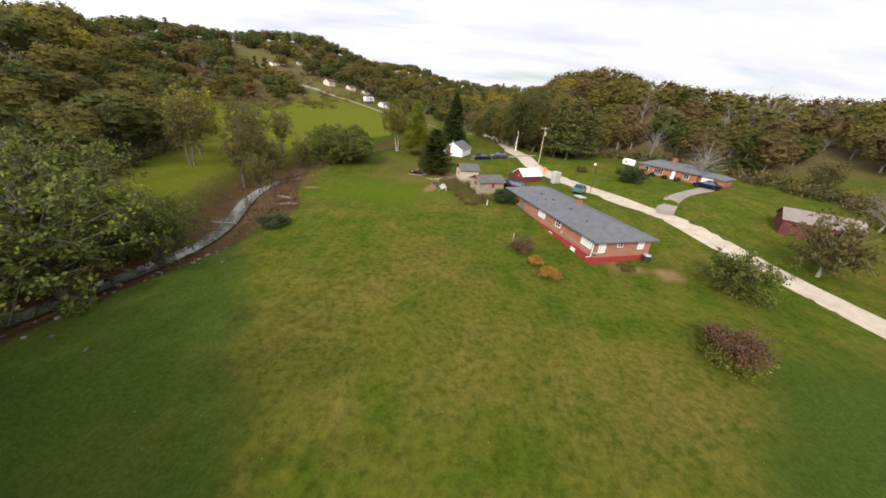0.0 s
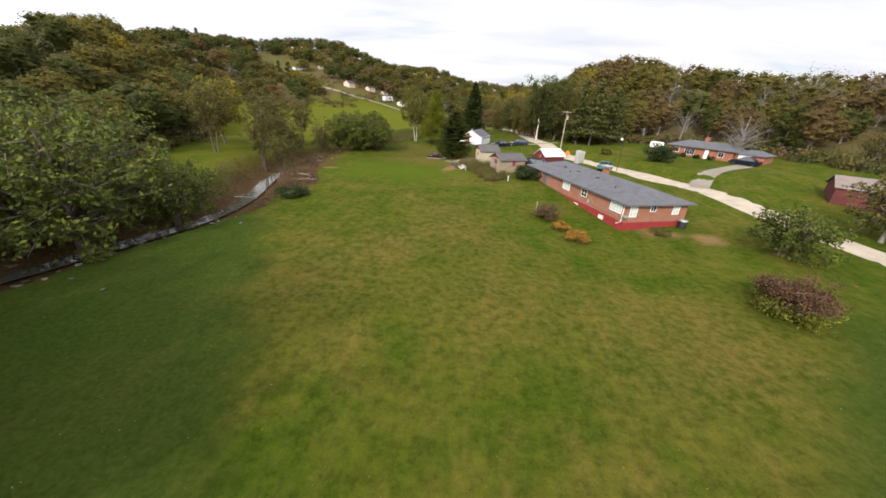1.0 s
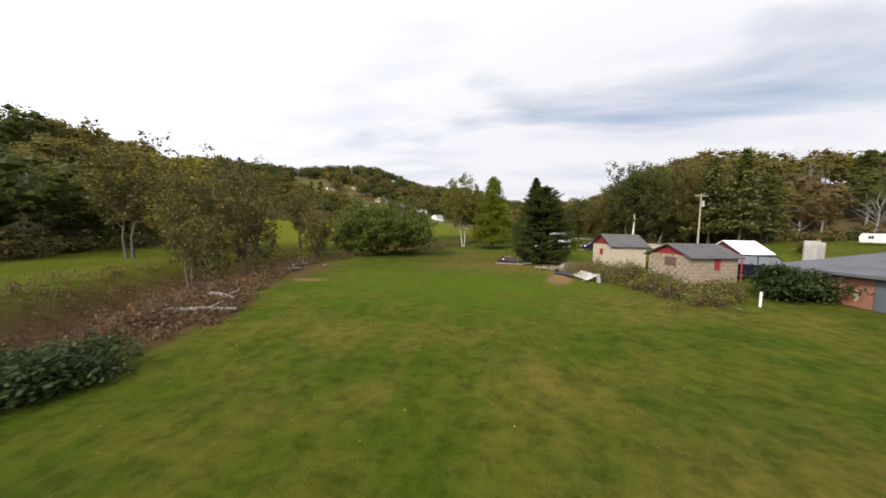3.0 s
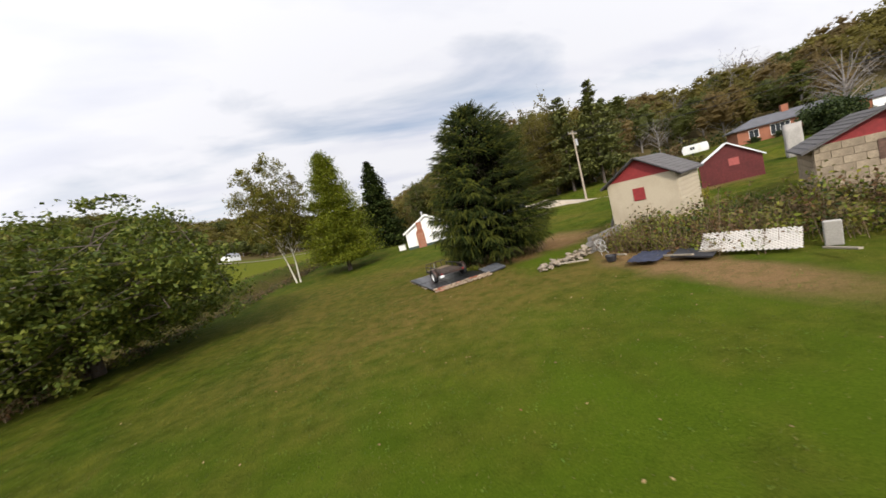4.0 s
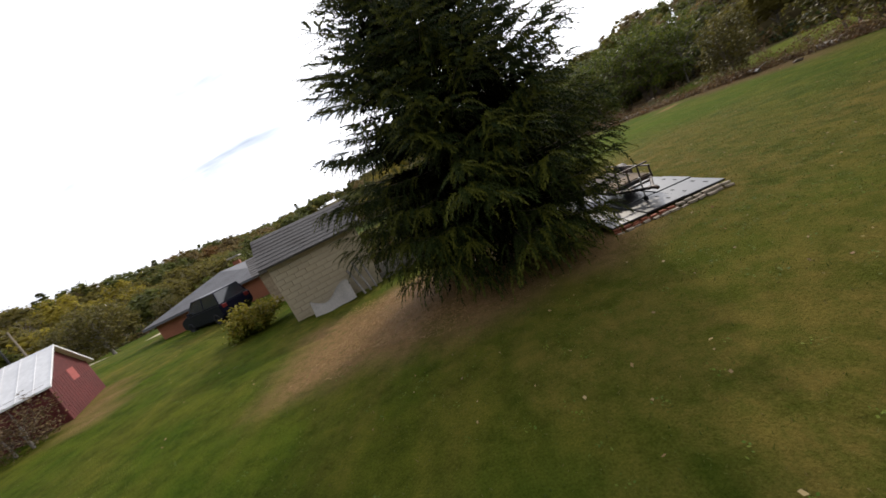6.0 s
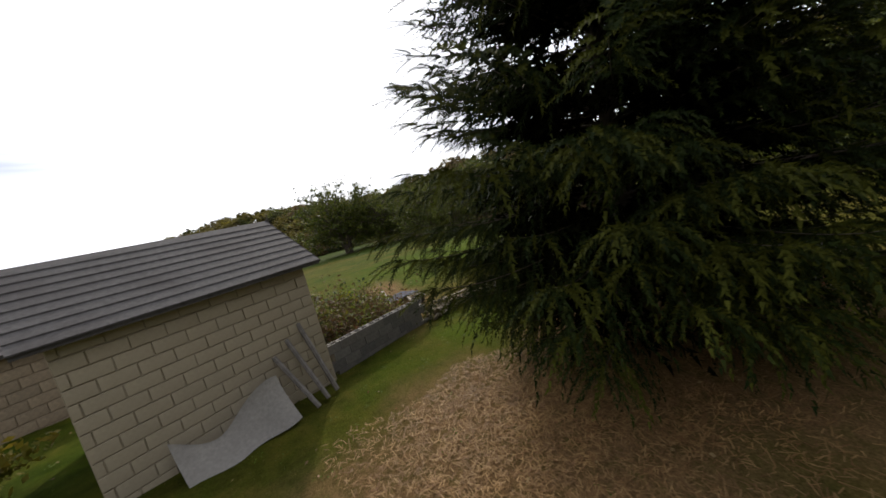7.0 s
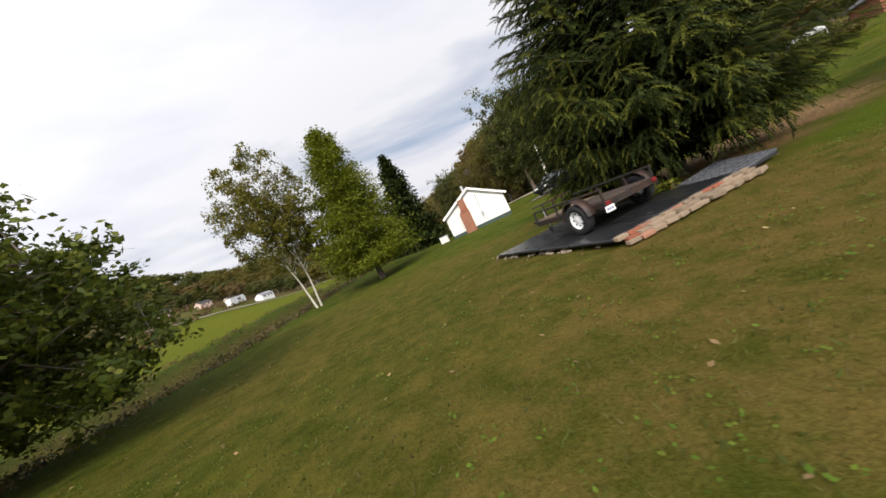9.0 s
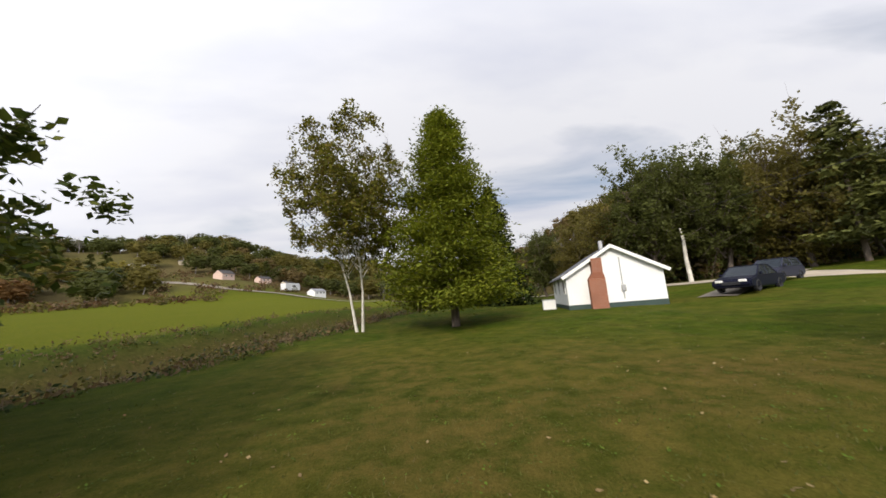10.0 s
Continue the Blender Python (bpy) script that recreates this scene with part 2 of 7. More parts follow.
def tube(bm, pts, radii, sides=8, cap=True):
    """A round bar through points, with a radius at each."""
    pts = [Vector(p) for p in pts]
    rings = []
    for i, p in enumerate(pts):
        d = (pts[min(i + 1, len(pts) - 1)] - pts[max(i - 1, 0)]).normalized()
        ref = Vector((0, 0, 1)) if abs(d.z) < 0.9 else Vector((1, 0, 0))
        a = d.cross(ref).normalized()
        b = d.cross(a)
        r = radii[i] if isinstance(radii, (list, tuple)) else radii
        rings.append([bm.verts.new(p + (a * math.cos(q) + b * math.sin(q)) * r) for q in [2 * math.pi * k / sides for k in range(sides)]])
    for r0, r1 in zip(rings, rings[1:]):
        for k in range(sides):
            bm.faces.new((r0[k], r0[(k + 1) % sides], r1[(k + 1) % sides], r1[k]))
    if cap:
        bm.faces.new(rings[0][::-1])
        bm.faces.new(rings[-1])


def prism(bm, outline, y0, y1):
    """A flat outline in x and z, drawn out along y."""
    a = [bm.verts.new((x, y0, z)) for x, z in outline]
    b = [bm.verts.new((x, y1, z)) for x, z in outline]
    n = len(outline)
    bm.faces.new(a)
    bm.faces.new(b[::-1])
    for i in range(n):
        bm.faces.new((a[i], b[i], b[(i + 1) % n], a[(i + 1) % n]))
    bmesh.ops.recalc_face_normals(bm, faces=bm.faces[:])


# ---- the lie of the land ----


def sstep(a, b, v):
    u = np.clip((v - a) / (b - a), 0, 1)
    return u * u * (3 - 2 * u)


CREEK = [(-30, -120), (-25, -80), (-22, -58), (-20, -52), (-19, -46), (-17, -40), (-15.5, -35), (-18, -28), (-21.5, -19), (-23.5, -8),
         (-22, 4), (-19, 14), (-15.5, 24), (-12, 34), (-6, 46), (0, 60), (2, 90), (-5, 140)]
ROAD = [(66, -260), (66, -150), (62, -90), (56.5, -60), (52, -41), (49, -31), (45.8, -20.5), (42.2, -11.5), (38.2, -3.5), (33, 7), (28.3, 20), (24.5, 36), (23, 60), (21, 76), (16, 83)]


def dist_to(line, x, y):
    best = np.full(np.shape(x), 1e9)
    for (ax, ay), (bx, by) in zip(line, line[1:]):
        dx, dy = bx - ax, by - ay
        u = np.clip(((x - ax) * dx + (y - ay) * dy) / (dx * dx + dy * dy), 0, 1)
        best = np.minimum(best, np.hypot(x - ax - u * dx, y - ay - u * dy))
    return best


# compass bearing: where the slope begins, where its crest lies, and the crest's height
HILLS = [(-180, 120, 230, 22), (-160, 110, 210, 18.5), (-145, 75, 140, 13), (-130, 58, 105, 10), (-115, 52, 90, 8), (-95, 54, 88, 11.5), (-80, 62, 100, 17), (-70, 76, 150, 22), (-62, 92, 180, 20),
         (-50, 98, 205, 24), (-38, 106, 210, 29), (-28, 110, 205, 29), (-15, 108, 205, 21), (0, 100, 250, 17.5), (8, 95, 220, 12.5), (16, 75, 170, 14.5), (24, 52, 125, 17.5), (34, 48, 100, 15),
         (45, 50, 100, 12.5), (58, 60, 110, 10), (72, 68, 125, 14), (90, 72, 130, 17), (110, 75, 135, 15), (125, 85, 160, 14), (140, 95, 200, 12), (155, 110, 230, 17), (170, 120, 240, 21.5), (180, 120, 230, 22)]


def hill_at(phi, k):
    return np.interp(phi, [h[0] for h in HILLS], [h[k] for h in HILLS])


def land(x, y):
    x, y = np.asarray(x, float), np.asarray(y, float)
    z = 0.012 * np.minimum(y, 0) + 0.018 * np.minimum(y + 20, 0) * (y > -75) - 0.99 * (y <= -75)
    east = 0.75 * np.clip((x - 10) / 11, 0, 1) + 1.6 * np.clip((x - 21) / 26, 0, 1) + 1.2 * np.clip((x - 47) / 30, 0, 1)
    z = z + east * sstep(-30, -2, y)
    z = z - 0.55 * np.exp(-(((x - 22) / 9) ** 2 + ((y + 34) / 12) ** 2))
    z = z + 0.55 * sstep(8, 26, y) * sstep(-9, 5, x)
    dx, dy = x - 5, y
    r, phi = np.hypot(dx, dy), np.degrees(np.arctan2(dx, dy))
    # the meadow climbs gently towards the far road
    z = z + 6.0 * np.clip((r - 24) / 78, 0, 1) * sstep(-76, -56, phi) * (1 - 0.35 * sstep(-26, -12, phi)) * (1 - sstep(-12, 4, phi))
    rb, rc, hc = hill_at(phi, 1), hill_at(phi, 2), hill_at(phi, 3)
    up = sstep(0, 1, np.clip((r - rb) / (rc - rb), 0, 1))
    rough = 2.5 * np.sin(x * 0.031 + 1.7) * np.cos(y * 0.027) + 1.6 * np.sin(x * 0.07 + y * 0.05)
    z = z + up * (hc + rough) + np.clip((r - rc) / 600, 0, 3) * 6
    z = z + 5 * np.exp(-(((x + 60) / 24) ** 2 + ((y - 106) / 18) ** 2))
    # the road lies in a shallow cutting beside the lawn
    z = z - 1.15 * (1 - sstep(2.5, 6.0, dist_to(ROAD, x, y))) * sstep(-18, -6, y) * (1 - sstep(19, 30, y))
    dc = dist_to(CREEK, x, y)
    far = 1 - sstep(70, 110, r)
    cut = (1 - sstep(1.3, 5.2, dc)) * np.where(y > 8, 0.75, 1.0)
    z = z * (1 - cut * far) + (-2.5 + 0.9 * sstep(6, 20, y)) * cut * far
    return z


def land1(x, y):
    return float(land(x, y))

# ---- ground ----


def axis_steps(lo, hi, dense_lo, dense_hi):
    out = list(np.arange(dense_lo, dense_hi + 0.01, 0.5))
    s, v = 1.25, dense_hi
    while v < hi:
        v += s
        if v > dense_hi + 55:
            s *= 1.09
        out.append(v)
    s, v = 1.25, dense_lo
    while v > lo:
        v -= s
        if v < dense_lo - 50:
            s *= 1.09
        out.append(v)
    return np.array(sorted(out))


def blob(x, y, cx, cy, rx, ry, turn=0.0, soft=0.35):
    c, s = math.cos(radians(turn)), math.sin(radians(turn))
    u, v = (x - cx) * c + (y - cy) * s, -(x - cx) * s + (y - cy) * c
    d = np.hypot(u / rx, v / ry) + 0.13 * np.sin(5 * np.arctan2(v, u) + cx) + 0.07 * np.sin(11 * np.arctan2(v, u))
    return 1 - sstep(1 - soft, 1 + soft, d)


def make_ground():
    xs, ys = axis_steps(-2200, 2200, -16, 18), axis_steps(-2200, 2200, -18, 16)
    gx, gy = np.meshgrid(xs, ys)
    gz = land(gx, gy)
    near = np.hypot(gx, gy) < 80
    gz = gz + near * (0.02 * np.sin(gx * 1.7 + gy) * np.sin(gy * 1.3) + 0.03 * np.sin(gx * 0.5) * np.sin(gy * 0.41))
    nx, ny = len(xs), len(ys)
    idx = np.arange(nx * ny).reshape(ny, nx)
    faces = np.stack([idx[:-1, :-1], idx[:-1, 1:], idx[1:, 1:], idx[1:, :-1]], -1).reshape(-1, 4)
    ob = mesh_of("ground", np.stack([gx, gy, gz], -1).reshape(-1, 3), faces, [ground_material()], smooth=True)
    me = ob.data
    dc, dr = dist_to(CREEK, gx, gy), dist_to(ROAD, gx, gy)
    r, phi = np.hypot(gx - 5, gy), np.degrees(np.arctan2(gx - 5, gy))
    rb = hill_at(phi, 1)
    wood = sstep(-4, 12, r - rb) * np.where((phi > -62) & (phi < 2), sstep(-6, 14, r - rb) * 0.95, 1.0)
    wood = wood * (1 - 0.25 * blob(gx, gy, -106, 126, 20, 14, 40)) * (1 - 0.35 * blob(gx, gy, -60, 104, 22, 16))
    wood = wood * (1 - 0.85 * blob(gx, gy, 78, -6, 26, 24)) * (1 - 0.85 * blob(gx, gy, 62, 8, 20, 20))
    wood = np.maximum(wood, 0.5 * sstep(98, 115, gy))
    wood = np.maximum(wood, sstep(-30, -36, gx) * (gx > -75) * sstep(2, -4, gy + 53.5 - 0.48 * (10 - gx)) * 0.9)
    wood = np.maximum(wood, sstep(-23, -27, gx) * sstep(-32, -40, gy))
    brush = (1 - sstep(2.6, 5.2, dc)) * (1 - sstep(70, 100, r))
    brush = brush * (1 - 0.45 * sstep(2, 9, gy))
    brush = np.maximum(brush, blob(gx, gy, -17.5, -16, 3, 9, -15) * 0.9)
    # the bank between creek and lawn
    edge_x = np.interp(gy, [-30, -25.8, -22.2, -19.5, -13.2, -9, -4.7, 2], [-10.5, -9.6, -11.4, -12.9, -15.6, -17.4, -18.4, -20])
    brush = np.maximum(brush, sstep(-0.3, 1.0, edge_x - gx + 0.5 * np.sin(gy * 1.3) + 0.3 * np.sin(gy * 3.1)) * sstep(-31, -27, gy) * (1 - sstep(-3, 2, gy)) * sstep(-24, -20, gx))
    dirt = np.maximum.reduce([blob(gx, gy, 8.9, 3.2, 2.9, 2.3, 20), blob(gx, gy, 5.2, 3.3, 3.3, 2.4), blob(gx, gy, 34.7, -32.1, 1.5, 1.1),
                              blob(gx, gy, -12.6, -15.6, 1.1, 0.7, 20) * 0.8, blob(gx, gy, 6.3, -6.4, 1.1, 4.6, -14), blob(gx, gy, 30.2, -31.3, 2.6, 0.7, -18) * 0.9,
                              blob(gx, gy, 20.6, 1.0, 0.7, 2.6, 40) * 0.8])
    tan = np.maximum.reduce([blob(gx, gy, 0.8, -2.6, 6.0, 3.8, 0, 0.9), blob(gx, gy, 1.5, 3, 3.6, 4.2, 0, 0.5) * 0.7, blob(gx, gy, 10, -36, 4, 7, 15, 0.9) * 0.4,
                             blob(gx, gy, 3, -46, 4, 12, -20, 0.9) * 0.42, blob(gx, gy, 14, -47, 6, 5, 0, 0.9) * 0.4, blob(gx, gy, 26, -50, 7, 4, 30, 0.9) * 0.5,
                             blob(gx, gy, -4, 9, 5, 7, 10, 0.9) * 0.6, blob(gx, gy, 1.2, 8.6, 4.0, 2.6, 0, 0.9) * 0.85, blob(gx, gy, 10, -14, 4, 4, 0, 0.9) * 0.5])
    meadow = np.maximum(sstep(-17, -24, gx - 0.35 * np.maximum(gy, 0)) * sstep(4, 12, gy + 0.2 * gx + 6), 0.55 * sstep(-23, -27, gx) * sstep(-36, -30, gy)) * (1 - wood) * (1 - 0.6 * sstep(78, 100, gy)) * (1 - 0.95 * (1 - sstep(4.6, 7.4, dc)) * sstep(3, 7, gy))
    rough = sstep(-1.0, 4.0, gx - (0.85 * (gy + 68) + 15.5)) * sstep(-38, -50, gy)
    # darker lush grass towards the creek, tree shade put into its colour too
    lush_shade_x = np.interp(gy, [-80, -58, -50, -44, -35, -28], [10, 3.5, -1.5, -4.5, -11, -14])
    lush_shade = sstep(-1.2, 2.2, lush_shade_x - gx + 0.6 * np.sin(gy * 0.9) + 0.4 * np.sin(gx * 1.3)) * sstep(-26, -33, gy)
    # the last blob paints the oak's shade into the grass
    rough = np.maximum.reduce([rough, 0.9 * lush_shade, 0.9 * (1 - sstep(4.6, 7.4, dc)) * sstep(3, 7, gy) * (1 - sstep(45, 60, gy)), 0.5 * blob(gx, gy, -13, 11, 6, 5, 0, 0.8)])
    lush = np.maximum.reduce([blob(gx, gy, -1.5, -13.0, 10, 6.5, 10, 0.9) * 0.85, blob(gx, gy, 6.2, -0.8, 2.6, 1.5, 25, 0.6), blob(gx, gy, 1.6, 6.8, 3.0, 1.6, 0, 0.9) * 0.4]) * (1 - dirt) * (1 - brush)
    rough = rough * (1 - 0.5 * brush)
    for key, val in (("lush", lush), ("wood", wood), ("brush", brush), ("dirt", dirt), ("tan", tan), ("meadow", meadow), ("rough", rough)):
        a = me.attributes.new(key, "FLOAT", "POINT")
        a.data.foreach_set("value", np.asarray(val, np.float32).ravel())
    return tagged(ob, "mown green and tan lawn between creek and road", "ground", kind="structure")


def ground_material():
    m = bpy.data.materials.new("grass_ground")
    m.use_nodes = True
    nt = m.node_tree
    b = nt.nodes["Principled BSDF"]
    b.inputs["Roughness"].default_value, b.inputs["Specular IOR Level"].default_value = 0.95, 0.03

    def attr(key):
        a = nt.nodes.new("ShaderNodeAttribute")
        a.attribute_name = key
        return a.outputs["Fac"]

    def calc(op, a, c):
        q = nt.nodes.new("ShaderNodeMath")
        q.operation, q.use_clamp = op, op != "SUBTRACT"
        for i, v in enumerate((a, c)):
            if isinstance(v, (int, float)):
                q.inputs[i].default_value = v
            else:
                nt.links.new(v, q.inputs[i])
        return q.outputs[0]

    blade = noise_of(nt, 38, 5, 0.75)
    tuft = noise_of(nt, 4.5, 5, 0.65)
    wide = noise_of(nt, 0.3, 5, 0.62)
    patch = noise_of(nt, 0.14, 6, 0.68)
    mow = noise_of(nt, 0.62, 4, 0.6, stretch_by=(1.2, 0.16, 1))
    green = ramp_of(nt, blade, [(0.28, (0.039, 0.054, 0.005)), (0.5, (0.073, 0.089, 0.009)), (0.74, (0.116, 0.12, 0.016))])
    green = blend(nt, ramp_of(nt, wide, [(0.43, (0, 0, 0)), (0.57, (0.9, 0.9, 0.9))]), green, ramp_of(nt, blade, [(0.3, (0.028, 0.051, 0.003)), (0.7, (0.063, 0.098, 0.008))]))
    straw = ramp_of(nt, blade, [(0.28, (0.1, 0.074, 0.012)), (0.72, (0.21, 0.16, 0.042))])
    dry = calc("MULTIPLY", ramp_of(nt, patch, [(0.48, (0, 0, 0)), (0.62, (1, 1, 1))]), 0.38)
    dry = calc("ADD", dry, calc("MULTIPLY", ramp_of(nt, mow, [(0.49, (0, 0, 0)), (0.64, (1, 1, 1))]), 0.24))
    tanf = calc("MULTIPLY", calc("ADD", calc("MULTIPLY", attr("tan"), 0.4), dry), ramp_of(nt, tuft, [(0.3, (0.45, 0.45, 0.45)), (0.6, (1, 1, 1))]))
    c = blend(nt, tanf, green, straw)
    clover = noise_of(nt, 1.7, 6, 0.72)
    worn = ramp_of(nt, blade, [(0.28, (0.08, 0.055, 0.014)), (0.72, (0.19, 0.135, 0.04))])
    c = blend(nt, calc("MULTIPLY", attr("tan"), calc("MULTIPLY", ramp_of(nt, clover, [(0.4, (0.12, 0.12, 0.12)), (0.58, (1, 1, 1))]), ramp_of(nt, wide, [(0.34, (0.45, 0.45, 0.45)), (0.54, (1, 1, 1))]))), c, worn)
    c = blend(nt, 1.0, c, ramp_of(nt, clover, [(0.34, (0.54, 0.58, 0.55)), (0.5, (0.86, 0.85, 0.88)), (0.66, (1.12, 1.06, 1.06))]), "MULTIPLY")
    vivid = ramp_of(nt, blade, [(0.28, (0.034, 0.062, 0.003)), (0.5, (0.064, 0.1, 0.006)), (0.74, (0.105, 0.136, 0.01))])
    c = blend(nt, calc("MULTIPLY", attr("lush"), ramp_of(nt, wide, [(0.36, (0.2, 0.2, 0.2)), (0.55, (0.95, 0.95, 0.95))])), c, vivid)
    # dark green of rough grass, also used for the painted tree shade
    c = blend(nt, calc("MULTIPLY", attr("rough"), 0.85), c, ramp_of(nt, tuft, [(0.3, (0.02, 0.038, 0.006)), (0.7, (0.046, 0.07, 0.012))]))
    c = blend(nt, calc("MULTIPLY", attr("meadow"), 0.85), c, ramp_of(nt, tuft, [(0.3, (0.06, 0.078, 0.006)), (0.55, (0.1, 0.108, 0.009)), (0.75, (0.15, 0.13, 0.014))]))
    litter = ramp_of(nt, blade, [(0.3, (0.06, 0.05, 0.022)), (0.7, (0.13, 0.1, 0.045))])
    c = blend(nt, attr("wood"), c, litter)
    bank = ramp_of(nt, tuft, [(0.3, (0.05, 0.029, 0.018)), (0.55, (0.105, 0.058, 0.032)), (0.72, (0.095, 0.072, 0.028))])
    c = blend(nt, calc("MULTIPLY", attr("brush"), ramp_of(nt, tuft, [(0.25, (0.55, 0.55, 0.55)), (0.6, (1, 1, 1))])), c, bank)
    soil = ramp_of(nt, blade, [(0.3, (0.1, 0.058, 0.026)), (0.7, (0.3, 0.19, 0.09))])
    c = blend(nt, calc("MULTIPLY", attr("dirt"), ramp_of(nt, tuft, [(0.25, (0.4, 0.4, 0.4)), (0.55, (1, 1, 1))])), c, soil)
    nt.links.new(c, b.inputs["Base Color"])
    bp = nt.nodes.new("ShaderNodeBump")
    bp.inputs["Strength"].default_value, bp.inputs["Distance"].default_value = 0.8, 0.05
    h = nt.nodes.new("ShaderNodeMath")
    h.operation = "ADD"
    nt.links.new(blade, h.inputs[0])
    nt.links.new(tuft, h.inputs[1])
    nt.links.new(h.outputs[0], bp.inputs["Height"])
    nt.links.new(bp.outputs[0], b.inputs["Normal"])
    return m


make_ground()


def strip(name, line, width, lift, material, label, category, step=2.0, wobble=0.15, rows=5, flat=None):
    """A road or stream laid along a line over the land."""
    pts = []
    for (ax, ay), (bx, by) in zip(line, line[1:]):
        n = max(1, int(math.hypot(bx - ax, by - ay) / step))
        pts += [(ax + (bx - ax) * i / n, ay + (by - ay) * i / n) for i in range(n)]
    pts = np.array(pts + [line[-1]], float)
    for _ in range(6):
        pts[1:-1] = (pts[:-2] + 2 * pts[1:-1] + pts[2:]) / 4
    d = np.gradient(pts, axis=0)
    d /= np.linalg.norm(d, axis=1)[:, None]
    nrm = np.stack([-d[:, 1], d[:, 0]], 1)
    verts = []
    for i, (p, q) in enumerate(zip(pts, nrm)):
        for k in range(rows):
            u = (k / (rows - 1) - 0.5) * (width + wobble * math.sin(i * 0.7 + (k == 0) * 2) * 2)
            x, y = p + q * u
            z = flat(x, y) if flat else land1(x, y) + lift - (0.03 if k in (0, rows - 1) else 0)
            verts.append((x, y, z))
    idx = np.arange(len(verts)).reshape(-1, rows)
    faces = np.stack([idx[:-1, :-1], idx[:-1, 1:], idx[1:, 1:], idx[1:, :-1]], -1).reshape(-1, 4)[:, ::-1]
    ob = mesh_of(name, verts, faces, [material], smooth=True)
    return tagged(ob, label, category, kind="structure")


GRAVEL = surface("gravel", (0.4, 0.34, 0.26), 0.95, vary=0.3, grain=25, stain=0.6, bump=0.5)
GRAVEL_GREY = surface("gravel_grey", (0.22, 0.19, 0.15), 0.95, vary=0.3, grain=25, stain=0.6, bump=0.5)
WATER = surface("water", (0.09, 0.085, 0.065), 0.08, vary=0.4, grain=1.2, stain=0.5, bump=0.12, bump_scale=4, spec=0.8)
strip("road", ROAD, 4.2, 0.05, GRAVEL, "pale compacted gravel road along the valley", "road")
strip("driveway", [(12.4, 21.6), (14.8, 22.9), (19.2, 25.2), (25.4, 28.6), (30.0, 31)], 1.6, 0.06, GRAVEL_GREY, "worn gravel driveway beside the white house", "driveway", wobble=0.3)
strip("driveway", [(43.0, -13), (47, -7.6), (50.8, -3.6), (54.5, -0.6), (58, 1.6)], 2.5, 0.06, GRAVEL_GREY, "grey gravel driveway up to a brick house", "driveway", wobble=0.3)
strip("farm_road", [(-160, 48), (-130, 70), (-110, 94), (-94, 108), (-70, 102), (-53, 98), (-40, 95), (-19, 86), (0, 82), (20, 82)], 1.9, 0.22, GRAVEL_GREY, "distant pale road along the meadow", "road")
strip("creek_water", [p for p in CREEK if -90 < p[1] < 62], 1.7, 0, WATER, "shallow grey creek water over stones", "water", flat=lambda x, y: -2.28 + 0.9 * float(sstep(6, 20, y)))

# ---- trees ----


def frustums(segs, sides=6):
    """Tapered round bars: rows of start, end, start radius, end radius."""
    vs, fs = [], []
    for p0, p1, r0, r1 in segs:
        p0, p1 = np.asarray(p0, float), np.asarray(p1, float)
        d = p1 - p0
        d = d / (np.linalg.norm(d) + 1e-9)
        ref = np.array((0, 0, 1.0)) if abs(d[2]) < 0.9 else np.array((1.0, 0, 0))
        a = np.cross(d, ref)
        a /= np.linalg.norm(a)
        b = np.cross(d, a)
        q = np.arange(sides) * 2 * math.pi / sides
        ring = np.cos(q)[:, None] * a + np.sin(q)[:, None] * b
        o = len(vs) * 2 * sides
        vs.append(np.concatenate([p0 + ring * r0, p1 + ring * r1]))
        k = np.arange(sides)
        fs.append(np.stack([k, (k + 1) % sides, (k + 1) % sides + sides, k + sides], 1) + o)
    return np.concatenate(vs), np.concatenate(fs)


def leaf_quads(rng, centres, size, up=0.4, long=1.5):
    """Lozenge leaves at the centres, turned at random."""
    n = len(centres)
    nr = rng.normal(size=(n, 3))
    nr[:, 2] = np.abs(nr[:, 2]) + up
    nr /= np.linalg.norm(nr, axis=1)[:, None]
    t = np.cross(nr, rng.normal(size=(n, 3)))
    t /= np.linalg.norm(t, axis=1)[:, None] + 1e-9
    w = np.cross(nr, t)
    s = size * rng.uniform(0.55, 1.3, (n, 1))
    return np.stack([centres - t * s * long / 2, centres + w * s * 0.42 - t * s * 0.1, centres + t * s * long / 2, centres - w * s * 0.42 - t * s * 0.1], 1)


